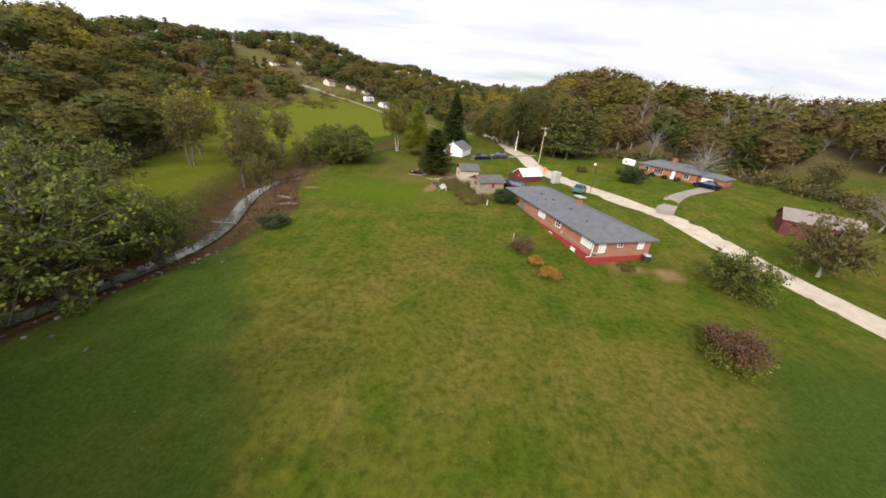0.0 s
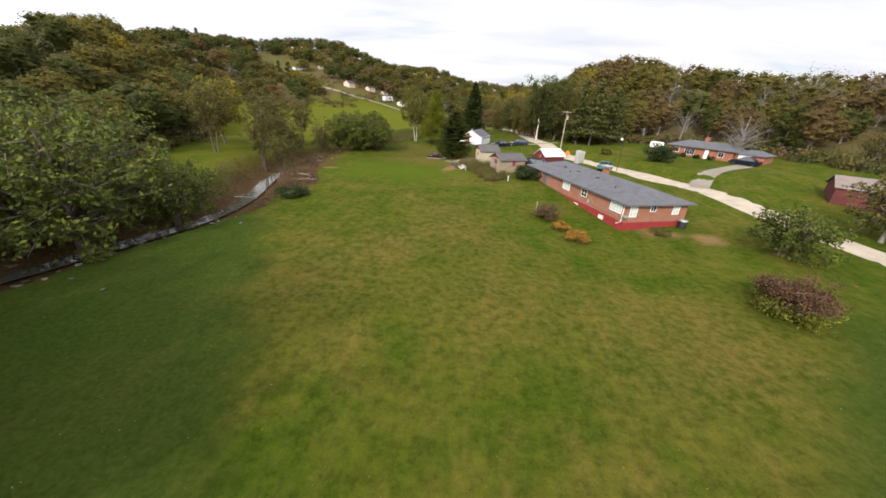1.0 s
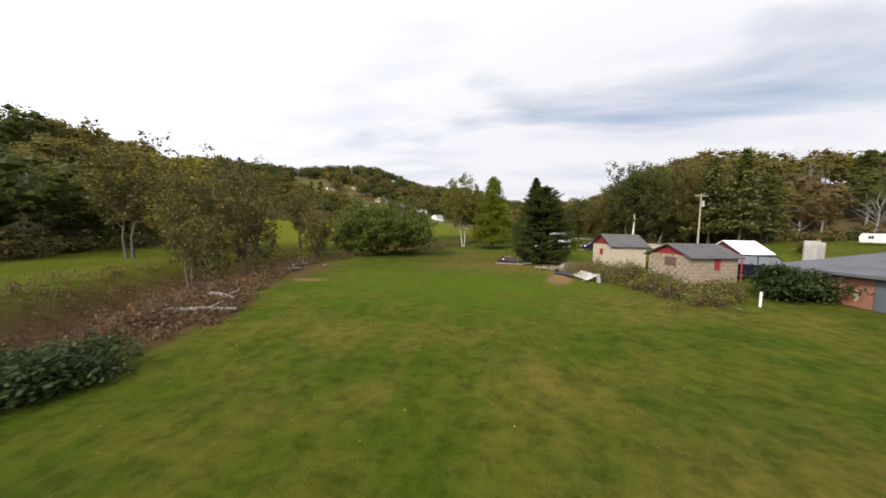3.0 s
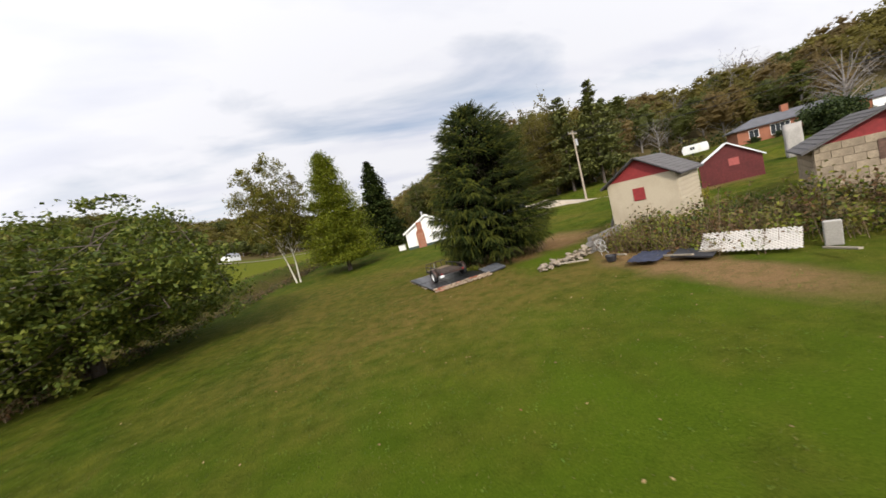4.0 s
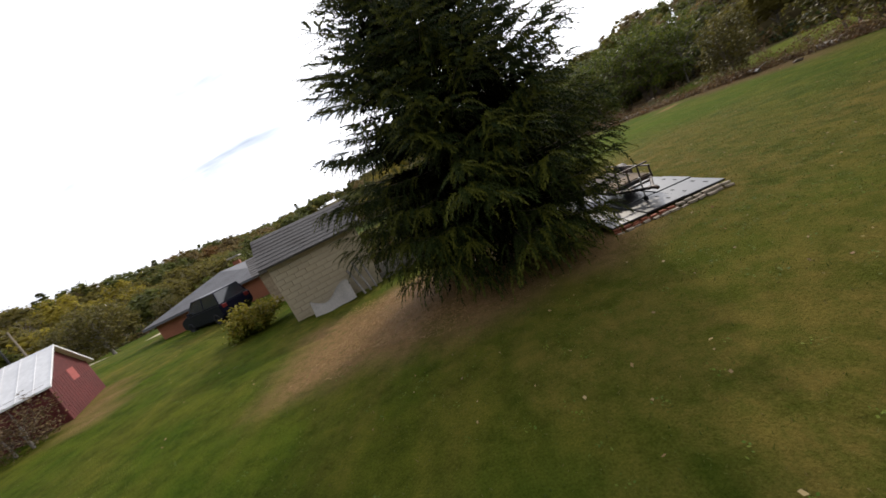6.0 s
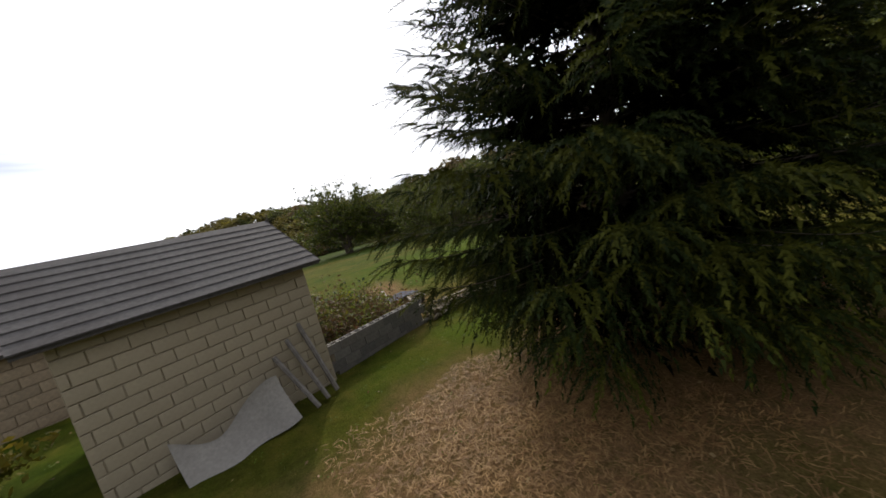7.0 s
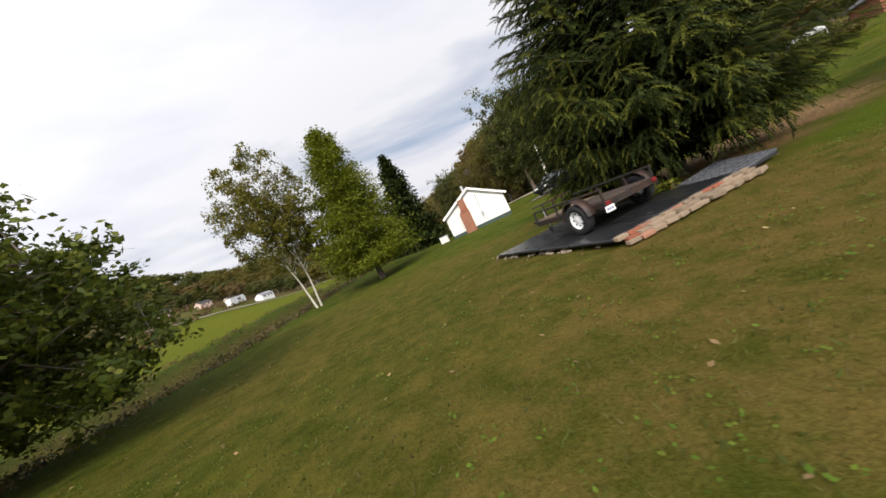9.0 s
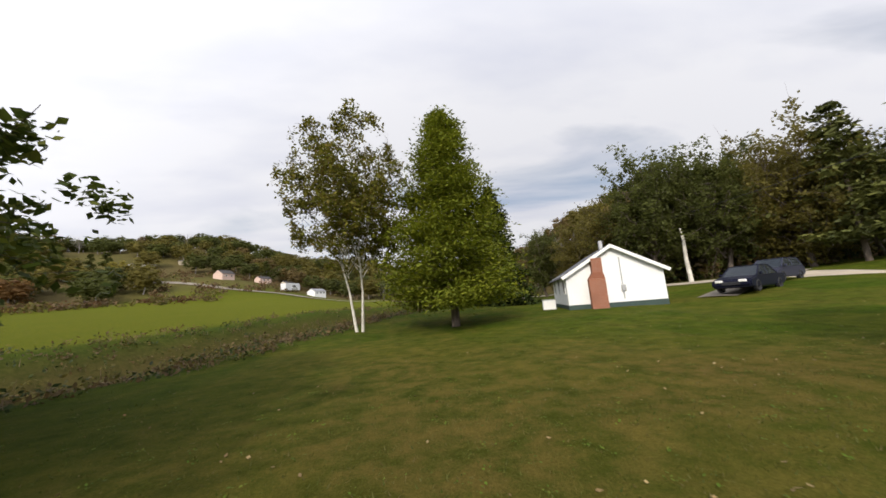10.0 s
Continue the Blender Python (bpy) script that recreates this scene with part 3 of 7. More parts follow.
def deciduous(rng, h, r, base, limbs=9, twigs=5, leaves=30, leaf=0.22, trunk=0.2, sag=0.0, stems=1, spread=0.15, lean=(0, 0), flat_top=1.0, subs=0, sub_len=0.5, tight=0.09):
    segs, cs = [], []
    mid, half = h * (base + 1) / 2, h * (1 - base) / 2
    for s in range(stems):
        sa = rng.uniform(0, 6.28) + s * 6.28 / stems
        off = np.array([math.cos(sa), math.sin(sa), 0]) * (0.35 if stems > 1 else 0)
        top = np.array([lean[0], lean[1], h * 0.86]) + off * (r * 0.9 if stems > 1 else 0)
        pts = [off * 0.6 + (top - off * 0.6) * u + np.array([rng.normal(0, 0.02 * h), rng.normal(0, 0.02 * h), 0]) * (0 < u < 1) for u in np.linspace(0, 1, 6)]
        pts[0][2] = -0.25
        rad = [trunk * (1 - 0.85 * u) for u in np.linspace(0, 1, 6)]
        rad[0] *= 1.35
        segs += [(pts[i], pts[i + 1], rad[i], rad[i + 1]) for i in range(5)]
        for k in range(limbs // stems):
            a = k * 2.4 + sa + rng.uniform(-0.4, 0.4)
            u = (k + 0.5) / (limbs / stems)
            el = math.asin(max(-1, min(1, (u * 1.75 - 0.8) * flat_top)))
            f = rng.uniform(0.78, 1.0)
            end = np.array([lean[0] * 0.7 + math.cos(a) * math.cos(el) * r * f, lean[1] * 0.7 + math.sin(a) * math.cos(el) * r * f, mid + math.sin(el) * half * f]) + off * r * 0.3
            t0 = min(0.8, max(base * 0.7, (end[2] / h) * 0.55 + 0.05))
            st = pts[0] + (top - pts[0]) * t0
            m1 = (st + end) / 2 + np.array([0, 0, 0.08 * r])
            r0 = trunk * 0.45 * (1 - t0 * 0.6)
            m2 = (m1 + end) / 2 + rng.normal(0, 0.05 * r, 3)
            segs += [(st, m1, r0, r0 * 0.6), (m1, m2, r0 * 0.6, r0 * 0.36), (m2, end, r0 * 0.36, r0 * 0.1)]
            for j in range(twigs):
                v = 1.0 if j == 0 else rng.uniform(0.35, 1.0)
                p0 = st + (end - st) * v
                e2 = p0 + rng.normal(0, 1, 3) * np.array([r, r, half]) * 0.27
                e2[2] -= sag * r * rng.uniform(0, 0.5)
                segs.append((p0, e2, r0 * 0.3, r0 * 0.06))
                if subs:
                    for _ in range(subs):
                        q0 = p0 + (e2 - p0) * rng.uniform(0.25, 1.0)
                        q1 = q0 + rng.normal(0, 1, 3) * sub_len * np.array([0.6, 0.6, 0.4])
                        segs.append((q0, q1, max(0.008, r0 * 0.08), 0.004))
                        cs.append(q0 + (q1 - q0) * rng.uniform(0.2, 1.1, (leaves, 1)) + rng.normal(0, tight, (leaves, 3)))
                    continue
                cc = p0 + (e2 - p0) * rng.uniform(0.3, 1.1, (leaves, 1)) + rng.normal(0, spread * r, (leaves, 3)) * np.array([1, 1, 0.75])
                cs.append(cc)
    cs = np.concatenate(cs) if leaves else np.zeros((0, 3))
    cs = cs[cs[:, 2] > 0.25 * base * h]
    return segs, leaf_quads(rng, cs, leaf)


def conifer(rng, h, r, base=0.06, tiers=26, per=9, twig_n=7, leaf=0.16, droop=0.25, taper=1.0, rise=0.0, trunk=0.18, fullness=1.0, spray=7):
    """A pointed tree of tiers of boughs set with flat sprays."""
    segs = [((0, 0, -0.2), (0, 0, h * 0.5), trunk, trunk * 0.55), ((0, 0, h * 0.5), (0, 0, h * 0.98), trunk * 0.55, 0.015)]
    quads = []
    for i in range(tiers):
        u = base + (1 - base) * ((i + rng.uniform(-0.3, 0.3)) / tiers)
        u = min(max(u, base), 0.985)
        reach = r * (1 - (u - base) / (1 - base)) ** taper * rng.uniform(0.85, 1.08) + 0.12
        z = u * h
        for k in range(max(4, int(per * (1 - 0.4 * u)))):
            a = rng.uniform(0, 6.28)
            ln = reach * rng.uniform(0.72, 1.08)
            d = np.array([math.cos(a), math.sin(a), 0])
            n = max(3, int(twig_n * ln / r * fullness) + 2)
            s = np.linspace(0.25, 1.0, n)
            zz = z + rise * ln * s - droop * ln * (s ** 1.6) + droop * 0.35 * ln * s ** 4
            p = d[None] * (ln * s)[:, None]
            p[:, 2] = zz
            segs.append(((0, 0, z), p[n // 2], 0.02, 0.012))
            segs.append((p[n // 2], p[-1], 0.012, 0.004))
            side = np.array([-d[1], d[0], 0])
            for q, ss in zip(p, s):
                w = ln * 0.33 * (1.15 - ss) + 0.12
                m = spray
                off = rng.uniform(-1, 1, (m, 1)) * w * side + rng.normal(0, 0.05 * r, (m, 3)) + d * rng.uniform(-0.1, 0.1, (m, 1)) * ln
                off[:, 2] -= np.abs(off @ side) * 0.22
                quads.append(leaf_quads(rng, q + off, leaf, up=0.9, long=2.0))
    return segs, np.concatenate(quads)


def make_tree(name, segs, quads, bark, leaf_mats, label, category="tree", m=None, group="", idx=None):
    t = thing(name, label, category, m, group)
    v, f = frustums([s for s in segs if s[2] > 0.02], 7)
    fine, thick = [s for s in segs if s[2] <= 0.02], len(f)
    if fine:
        v2, f2 = frustums(fine, 3)
        v, f = np.concatenate([v, v2]), np.concatenate([f, f2 + len(v)])
    mesh_of("trunk", v, f, [bark, BARK], t, mat_index=[0] * thick + [1] * (len(f) - thick), smooth=True)
    if len(quads):
        n = len(quads)
        mesh_of("crown", quads.reshape(-1, 3), np.arange(n * 4).reshape(n, 4), leaf_mats, t, mat_index=idx)
    return t


def rounded_crown(segs, quads, r, z0, z1, lean=(0, 0), top=1.0):
    """Prune the twigs and leaves that stray outside an egg-shaped crown."""
    def inside(p, slack):
        k = np.clip((p[..., 2] - z0) / (z1 - z0), 0, 1)
        wide = r * np.sqrt(np.clip(1 - (2 * k - 1) ** 2, 0, 1)) * (1 + (top - 1) * k) * slack
        return np.hypot(p[..., 0] - lean[0] * k, p[..., 1] - lean[1] * k) < wide + 0.12
    segs = [q for q in segs if q[2] > 0.05 or inside(np.asarray(q[1], float), 0.9)]
    c = quads.mean(axis=1)
    bump = 1 + 0.09 * np.sin(3 * np.arctan2(c[:, 1], c[:, 0]) + c[:, 2]) + 0.06 * np.sin(7 * np.arctan2(c[:, 1], c[:, 0]) - 2 * c[:, 2])
    return segs, quads[inside(c, bump)]


def put(x, y, turn=0.0, s=1.0, dz=0.0):
    return pose(x, y, land1(x, y) + dz, 0, 0, turn) @ Matrix.Scale(s, 4)


def ico_faces():
    g = (1 + 5 ** 0.5) / 2
    v = np.array([(-1, g, 0), (1, g, 0), (-1, -g, 0), (1, -g, 0), (0, -1, g), (0, 1, g), (0, -1, -g), (0, 1, -g), (g, 0, -1), (g, 0, 1), (-g, 0, -1), (-g, 0, 1)], float)
    d = np.linalg.norm(v[:, None] - v[None], axis=2)
    near = (d > 0.1) & (d < 2.1)
    f = [(i, j, k) for i in range(12) for j in range(i + 1, 12) for k in range(j + 1, 12) if near[i, j] and near[j, k] and near[i, k]]
    return v / np.linalg.norm(v[0]), np.array(f)


ICO_V, ICO_F = ico_faces()
OCT_V = np.array([(1, 0, 0), (0, 1, 0), (-1, 0, 0), (0, -1, 0), (0, 0, 1), (0, 0, -1)], float)
OCT_F = np.array([(0, 1, 4), (1, 2, 4), (2, 3, 4), (3, 0, 4), (1, 0, 5), (2, 1, 5), (3, 2, 5), (0, 3, 5)])


def tri_leaves(quads):
    return np.stack([quads[:, 1], quads[:, 3], quads[:, 2]], 1)


def clump_tree(rng, h, r, base, clumps, leaves, leaf):
    """A far tree: trunk, limbs, and clumps of leaves set round their own centres."""
    tris = []
    mid, half = h * (base + 1) / 2, h * (1 - base) / 2
    segs = [((0, 0, -0.4), (rng.normal(0, 0.3), rng.normal(0, 0.3), h * 0.72), 0.19, 0.07)]
    heart = ICO_V * rng.uniform(0.85, 1.05, (12, 1)) * np.array([r * 0.5, r * 0.5, half * 0.62]) + np.array([0, 0, mid])
    tris.append(heart[ICO_F])
    for k in range(clumps):
        a = k * 2.4 + rng.uniform(-0.5, 0.5)
        zz = -0.72 + 1.6 * (k + 0.5) / clumps
        rad = r * 0.68 * math.sqrt(max(0.06, 1 - min(1, abs(zz)) ** 2.2)) * rng.uniform(0.75, 1.1)
        c = np.array([math.cos(a) * rad, math.sin(a) * rad, mid + zz * half * 0.84])
        cr = r * rng.uniform(0.25, 0.4)
        segs.append(((0, 0, min(h * 0.6, max(base * h * 0.8, c[2] - r * 0.5))), c, 0.07, 0.02))
        core = OCT_V * cr * rng.uniform(0.5, 0.7, (6, 1)) * np.array([1, 1, 0.8]) + c
        tris.append(core[OCT_F])
        d = rng.normal(size=(leaves, 3)) + np.array([0, 0, 0.25])
        d /= np.linalg.norm(d, axis=1)[:, None]
        p = c + d * cr * rng.uniform(0.7, 1.15, (leaves, 1)) * np.array([1, 1, 0.82])
        n = d + rng.normal(0, 0.28, (leaves, 3))
        n /= np.linalg.norm(n, axis=1)[:, None]
        t = np.cross(n, rng.normal(size=(leaves, 3)))
        t /= np.linalg.norm(t, axis=1)[:, None] + 1e-9
        w = np.cross(n, t)
        s = leaf * rng.uniform(0.6, 1.3, (leaves, 1))
        tris.append(np.stack([p - t * s * 0.5 - w * s * 0.5, p - t * s * 0.5 + w * s * 0.5, p + t * s * 0.7], 1))
    return segs, np.concatenate(tris)


def make_woodland():
    """The wooded hillsides: one mesh of many trees for each stand."""
    rng = np.random.default_rng(5)
    hues = [WOOD_OLIVE, WOOD_GREEN, WOOD_BROWN_LEAF, WOOD_RUST, WOOD_GOLD, WOOD_GREEN, BARK_GREY]
    deep = [clump_tree(rng, rng.uniform(8.5, 11), rng.uniform(3.5, 4.6), rng.uniform(0.04, 0.1), 24, 28, 0.46) for _ in range(7)]
    far = [clump_tree(rng, rng.uniform(8.5, 11), rng.uniform(3.6, 4.6), 0.05, 18, 24, 0.56) for _ in range(5)]
    near = [clump_tree(rng, rng.uniform(9, 11.5), rng.uniform(3.4, 4.4), rng.uniform(0.05, 0.12), 28, 38, 0.36) for _ in range(7)]
    pines = [conifer(rng, 12, 2.7, 0.15, tiers=14, per=6, twig_n=3, leaf=0.6, droop=0.1, taper=0.75, trunk=0.2) for _ in range(2)]
    bare = [deciduous(rng, 11, 3.4, 0.3, limbs=14, twigs=8, leaves=1, leaf=0.2, trunk=0.16) for _ in range(2)]
    meshes = {}
    for kind, made, least in (("far", far, 0.15), ("deep", deep, 0.15), ("near", near, 0.05), ("pine", pines, 0.15), ("bare", bare, 0.012)):
        for i, (segs, quads) in enumerate(made):
            v, f = frustums([s for s in segs if s[2] > least], 4 if kind != "bare" else 3)
            f = np.concatenate([f[:, :3], f[:, [0, 2, 3]]])
            meshes[kind, i] = (quads if quads.shape[1] == 3 else tri_leaves(quads), v, f)
    pts = []
    for gx in np.arange(-330, 340, 7.1):
        for gy in np.arange(-330, 470, 7.1):
            pts.append((gx + rng.uniform(-3, 3), gy + rng.uniform(-3, 3)))
    pts = np.array(pts)
    x, y = pts[:, 0], pts[:, 1]
    r, phi = np.hypot(x - 5, y), np.degrees(np.arctan2(x - 5, y))
    rb, rc = hill_at(phi, 1), hill_at(phi, 2)
    start = rb + np.where((phi > -64) & (phi < 2), 8 + 6 * np.sin(phi * 0.5), 2)
    keep = (r > start) & (r < rc + 12) & (dist_to(ROAD, x, y) > 7)
    clearing = (np.hypot(x + 104, y - 122) < 10) | (np.hypot(x + 60, y - 110) < 16) | (np.hypot(x + 40, y - 108) < 15) | (np.hypot(x + 84, y - 116) < 8) | (np.hypot(x - 78, y + 4) < 20) | (np.hypot(x - 62, y - 8) < 17)
    keep &= ~clearing
    keep &= (r < 230) | (rng.uniform(size=len(r)) < 0.62)
    keep |= (x < -30) & (x > -62) & (y < 0) & (y > -75) & (y < -53.5 + 0.48 * (10 - x) - 4) & (dist_to(CREEK, x, y) > 6)
    pts, r, phi, rb = pts[keep], r[keep], phi[keep], rb[keep]
    stands = {}
    for (px, py), rr, ph, b0 in zip(pts, r, phi, rb):
        stands.setdefault(int((ph + 180) // 60), []).append((px, py, rr - b0, ph))
    for stand in stands.values():
        lv, wv, wf, li = [], [], [], []
        o = 0
        for px, py, depth, ph in stand:
            hue = noise.noise(Vector((px * 0.02, py * 0.02, 3.0))) + rng.normal(0, 0.2)
            mi = 0 if hue < -0.08 else 1 if hue < 0.28 else 0 if hue < 0.36 else 2 if hue < 0.7 else 3
            if hue < -0.3:
                mi = 2 if 5 < ph < 120 else 0
            if mi == 1 and 5 < ph < 130 and rng.uniform() < 0.6:
                mi = 2 if rng.uniform() < 0.4 else 0
            if hue < -0.55:
                mi = 4
            key = ("near" if depth < 30 and not -64 < ph < 2 else "deep", int(rng.integers(0, 7)))
            if math.hypot(px - 5, py) > 165:
                key = ("far", int(rng.integers(0, 5)))
            tall = rng.uniform(0.72, 1.0)
            u = rng.uniform()
            if u < 0.03:
                key, mi, tall = ("pine", int(rng.integers(0, 2))), 1, rng.uniform(0.7, 0.92)
            elif u > 0.93:
                key, mi = ("bare", int(rng.integers(0, 2))), 2
            leaves, v, f = meshes[key]
            a, s = rng.uniform(0, 6.28), tall * rng.uniform(1.16, 1.42)
            if -66 < ph < 4:
                tall, s = tall * 0.72, s * 0.86
            c, n = math.cos(a) * s, math.sin(a) * s
            rot = np.array([[c, n, 0], [-n, c, 0], [0, 0, tall]])
            at = np.array([px, py, land1(px, py)])
            lv.append(leaves.reshape(-1, 3) @ rot + at)
            li.append(np.full(len(leaves), mi))
            wv.append(v @ rot + at)
            wf.append(f + o)
            o += len(v)
        lv, wv, wf, li = np.concatenate(lv), np.concatenate(wv), np.concatenate(wf), np.concatenate(li)
        n = len(lv) // 3
        faces = np.concatenate([np.arange(n * 3).reshape(n, 3), wf + len(lv)])
        ob = mesh_of("woodland", np.concatenate([lv, wv]), faces, hues, mat_index=np.concatenate([li, np.full(len(wf), 6)]))
        tagged(ob, "autumn woodland of mixed olive, brown and green trees on the hillside", "woodland", kind="stuff")


make_woodland()

# ---- single trees ----
_rng = np.random.default_rng(11)


def make_spruce():
    """The large spruce: curved boughs hung with bottlebrush twigs."""
    rng = np.random.default_rng(3)
    h, r = 8.8, 3.55
    t = thing("spruce_tree", "large dense dark green spruce with drooping boughs", "tree", put(5.05, 2.75))
    segs = [((0, 0, -0.2), (0, 0, 4), 0.2, 0.12), ((0, 0, 4), (0, 0, 8.7), 0.12, 0.01)]

    def brush(n, ln, size, half):
        """Needles set all round a stem, leaning towards its tip."""
        s = np.linspace(0.0, 1, n)
        a = np.arange(n) * 2.4
        out = np.stack([np.cos(a), np.sin(a)], 1)
        base = np.stack([np.zeros(n), np.zeros(n), s * ln], 1)
        nl = size * (1.05 - 0.45 * s)
        tip = base + np.stack([out[:, 0] * nl, out[:, 1] * nl, nl * 0.9], 1)
        wid = np.stack([-out[:, 1], out[:, 0], np.zeros(n)], 1) * half
        return np.stack([base - wid, base + wid, tip], 1)

    inner, outer_twig, fine_twig = brush(13, 0.36, 0.085, 0.026), brush(22, 0.34, 0.052, 0.0135), brush(48, 0.34, 0.042, 0.0056)
    lo, idx, num = [], [], []

    def hang(twig, at, way, size, bend, mat):
        way = way / np.linalg.norm(way)
        ref = np.cross(way, rng.normal(size=3))
        ref /= np.linalg.norm(ref)
        v = (twig * size).reshape(-1, 3)
        w = v @ np.stack([ref, np.cross(way, ref), way], 0)
        w[:, 2] -= bend * v[:, 2] ** 2
        lo.append(w + at)
        num.append(len(twig))
        idx.append(mat)

    tiers = 44
    for i in range(tiers):
        u = min(max((i + rng.uniform(-0.4, 0.4)) / tiers, 0.0), 0.975)
        z = 0.6 + u * (h - 0.8)
        prof = (1 - u ** 2.15) ** 0.88 if u > 0.16 else 0.76 + 1.2 * u
        reach = r * prof + 0.12
        for k in range(max(7, int(15 * (1 - 0.4 * u)))):
            a = rng.uniform(0, 6.283)
            lump = 1 + 0.08 * math.sin(3 * a + 1.3 + 2.2 * u) + 0.07 * math.sin(7 * a + i)
            ln = reach * rng.uniform(0.76, 1.02) * lump
            d = np.array([math.cos(a), math.sin(a), 0.0])
            side = np.array([-d[1], d[0], 0.0])
            droop = 0.36 * (1 - u) + 0.02
            n = max(5, int(ln / 0.19))
            s = np.linspace(0.0, 1.0, n)
            p = d[None] * (ln * s)[:, None] + side[None] * (0.06 * ln * np.sin(s * 3 + k) * s)[:, None]
            p[:, 2] = np.maximum(z + 0.12 * ln * s - droop * ln * s ** 1.7 + 0.4 * droop * ln * s ** 5 + 0.45 * ln * s * u, 0.3)
            p[:, 2] += (0.25 + 0.4 * max(0.0, math.cos(a - 4.05), math.cos(a + 0.6))) * (1 - u) ** 4 * s
            rad = 0.022 * (1 - 0.85 * s)
            segs += [(p[j], p[j + 1], rad[j], rad[j + 1]) for j in range(n - 1)]
            close = math.cos(a + 0.9) > 0.5 and 0.03 < u < 0.6
            dead = 0.05 < u < 0.24 and math.cos(a - 4.05) > 0.985 and ln < 0.84 * reach
            for j in range(n):
                if s[j] < 0.22:
                    continue
                tip = j >= n - 2
                outward = s[j] > 0.6
                w = 0.36 * ln * (1.05 - s[j]) + 0.05
                for q in range(5 if outward else 3):
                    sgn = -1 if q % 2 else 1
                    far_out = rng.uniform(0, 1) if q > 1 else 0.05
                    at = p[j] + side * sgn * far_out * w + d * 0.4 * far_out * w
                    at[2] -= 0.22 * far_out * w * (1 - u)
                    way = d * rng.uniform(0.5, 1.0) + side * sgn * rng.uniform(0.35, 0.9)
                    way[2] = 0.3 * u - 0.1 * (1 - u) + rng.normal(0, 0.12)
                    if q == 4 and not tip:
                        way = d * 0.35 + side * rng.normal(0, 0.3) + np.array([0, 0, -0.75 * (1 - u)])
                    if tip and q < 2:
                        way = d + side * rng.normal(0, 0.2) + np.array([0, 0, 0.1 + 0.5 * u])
                    # tips take the lit copy at random; inner twigs take the painted shade
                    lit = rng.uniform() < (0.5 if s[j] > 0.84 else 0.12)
                    hang((fine_twig if close else outer_twig) if outward else inner, at, way, rng.uniform(0.8, 1.55) if outward else rng.uniform(0.9, 1.5),
                         (0.8 if close else 1.5) * (1 - u) if outward else 0.8, 2 if dead else 3 if not outward else 1 if lit else 0)
    for k in range(70):
        z = rng.uniform(7.3, 8.75)
        way = np.append(rng.normal(0, 1, 2), 0.9)
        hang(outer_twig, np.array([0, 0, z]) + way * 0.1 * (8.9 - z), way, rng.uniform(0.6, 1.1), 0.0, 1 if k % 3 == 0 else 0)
    lo = np.concatenate(lo)
    nt = len(lo) // 3
    v, f = frustums(segs[:2], 9)
    v2, f2 = frustums(segs[2:], 3)
    mesh_of("trunk", np.concatenate([v, v2]), np.concatenate([f, f2 + len(v)]), [BARK], t, smooth=True)
    mesh_of("crown", lo, np.arange(nt * 3).reshape(nt, 3), [NEEDLE, NEEDLE_LIT, NEEDLE_DEAD, NEEDLE_INNER_SHADE], t, mat_index=np.repeat(idx, num))


make_spruce()

segs, quads = deciduous(np.random.default_rng(21), 7.5, 7.1, 0.08, limbs=60, twigs=8, leaves=42, leaf=0.145, trunk=0.24, stems=3, subs=5, sub_len=0.6, tight=0.17)
segs, quads = rounded_crown(segs, quads, 7.8, -1.2, 8.2)
make_tree("oak_tree", segs, quads, BARK, [LEAF_OAK], "spreading dark green oak with several low trunks at the lawn's edge", m=put(-15.2, 6.0))
segs, quads = deciduous(np.random.default_rng(22), 13.6, 4.4, 0.3, limbs=48, twigs=8, leaves=18, leaf=0.14, trunk=0.075, stems=2, lean=(-0.6, -0.6), subs=5, sub_len=0.5, tight=0.14)
segs, quads = rounded_crown(segs, quads, 4.3, 3.4, 13.9, (-0.6, -0.6), 0.85)
make_tree("sycamore_tree", segs, quads, BARK_PALE, [LEAF_SYCAMORE], "slender sycamore with pale trunks and thin yellowing leaves", m=put(-7.5, 24.4))
segs, quads = conifer(np.random.default_rng(23), 12.7, 3.9, 0.1, tiers=30, per=28, twig_n=14, leaf=0.12, spray=10, droop=0.2, taper=0.62, rise=0.2, trunk=0.24)
make_tree("cypress_tree", segs, quads, BARK, [LEAF_CYPRESS], "tall pointed bright green conifer with feathery tiers", m=put(-2.1, 22.5))
segs, quads = conifer(np.random.default_rng(24), 15, 5.0, 0.05, tiers=40, per=14, twig_n=7, leaf=0.3, droop=0.22, taper=0.85, trunk=0.2)
make_tree("spruce_tree", segs, quads, BARK, [NEEDLE], "dark green pointed spruce behind the white house", m=put(6.2, 44.5))
segs, quads = deciduous(np.random.default_rng(25), 13, 4.2, 0.25, limbs=24, twigs=7, leaves=8, leaf=0.3, trunk=0.2, subs=5, sub_len=0.8, tight=0.22)
make_tree("maple_tree", segs, quads, BARK, [LEAF_YELLOW, LEAF_OLIVE], "yellow-green tree at the meadow's edge", m=put(-41.5, -2), idx=None)
big = deciduous(np.random.default_rng(26), 11.5, 6.8, 0.1, limbs=36, twigs=8, leaves=8, leaf=0.26, trunk=0.32, stems=2, subs=6, sub_len=0.8, tight=0.2)
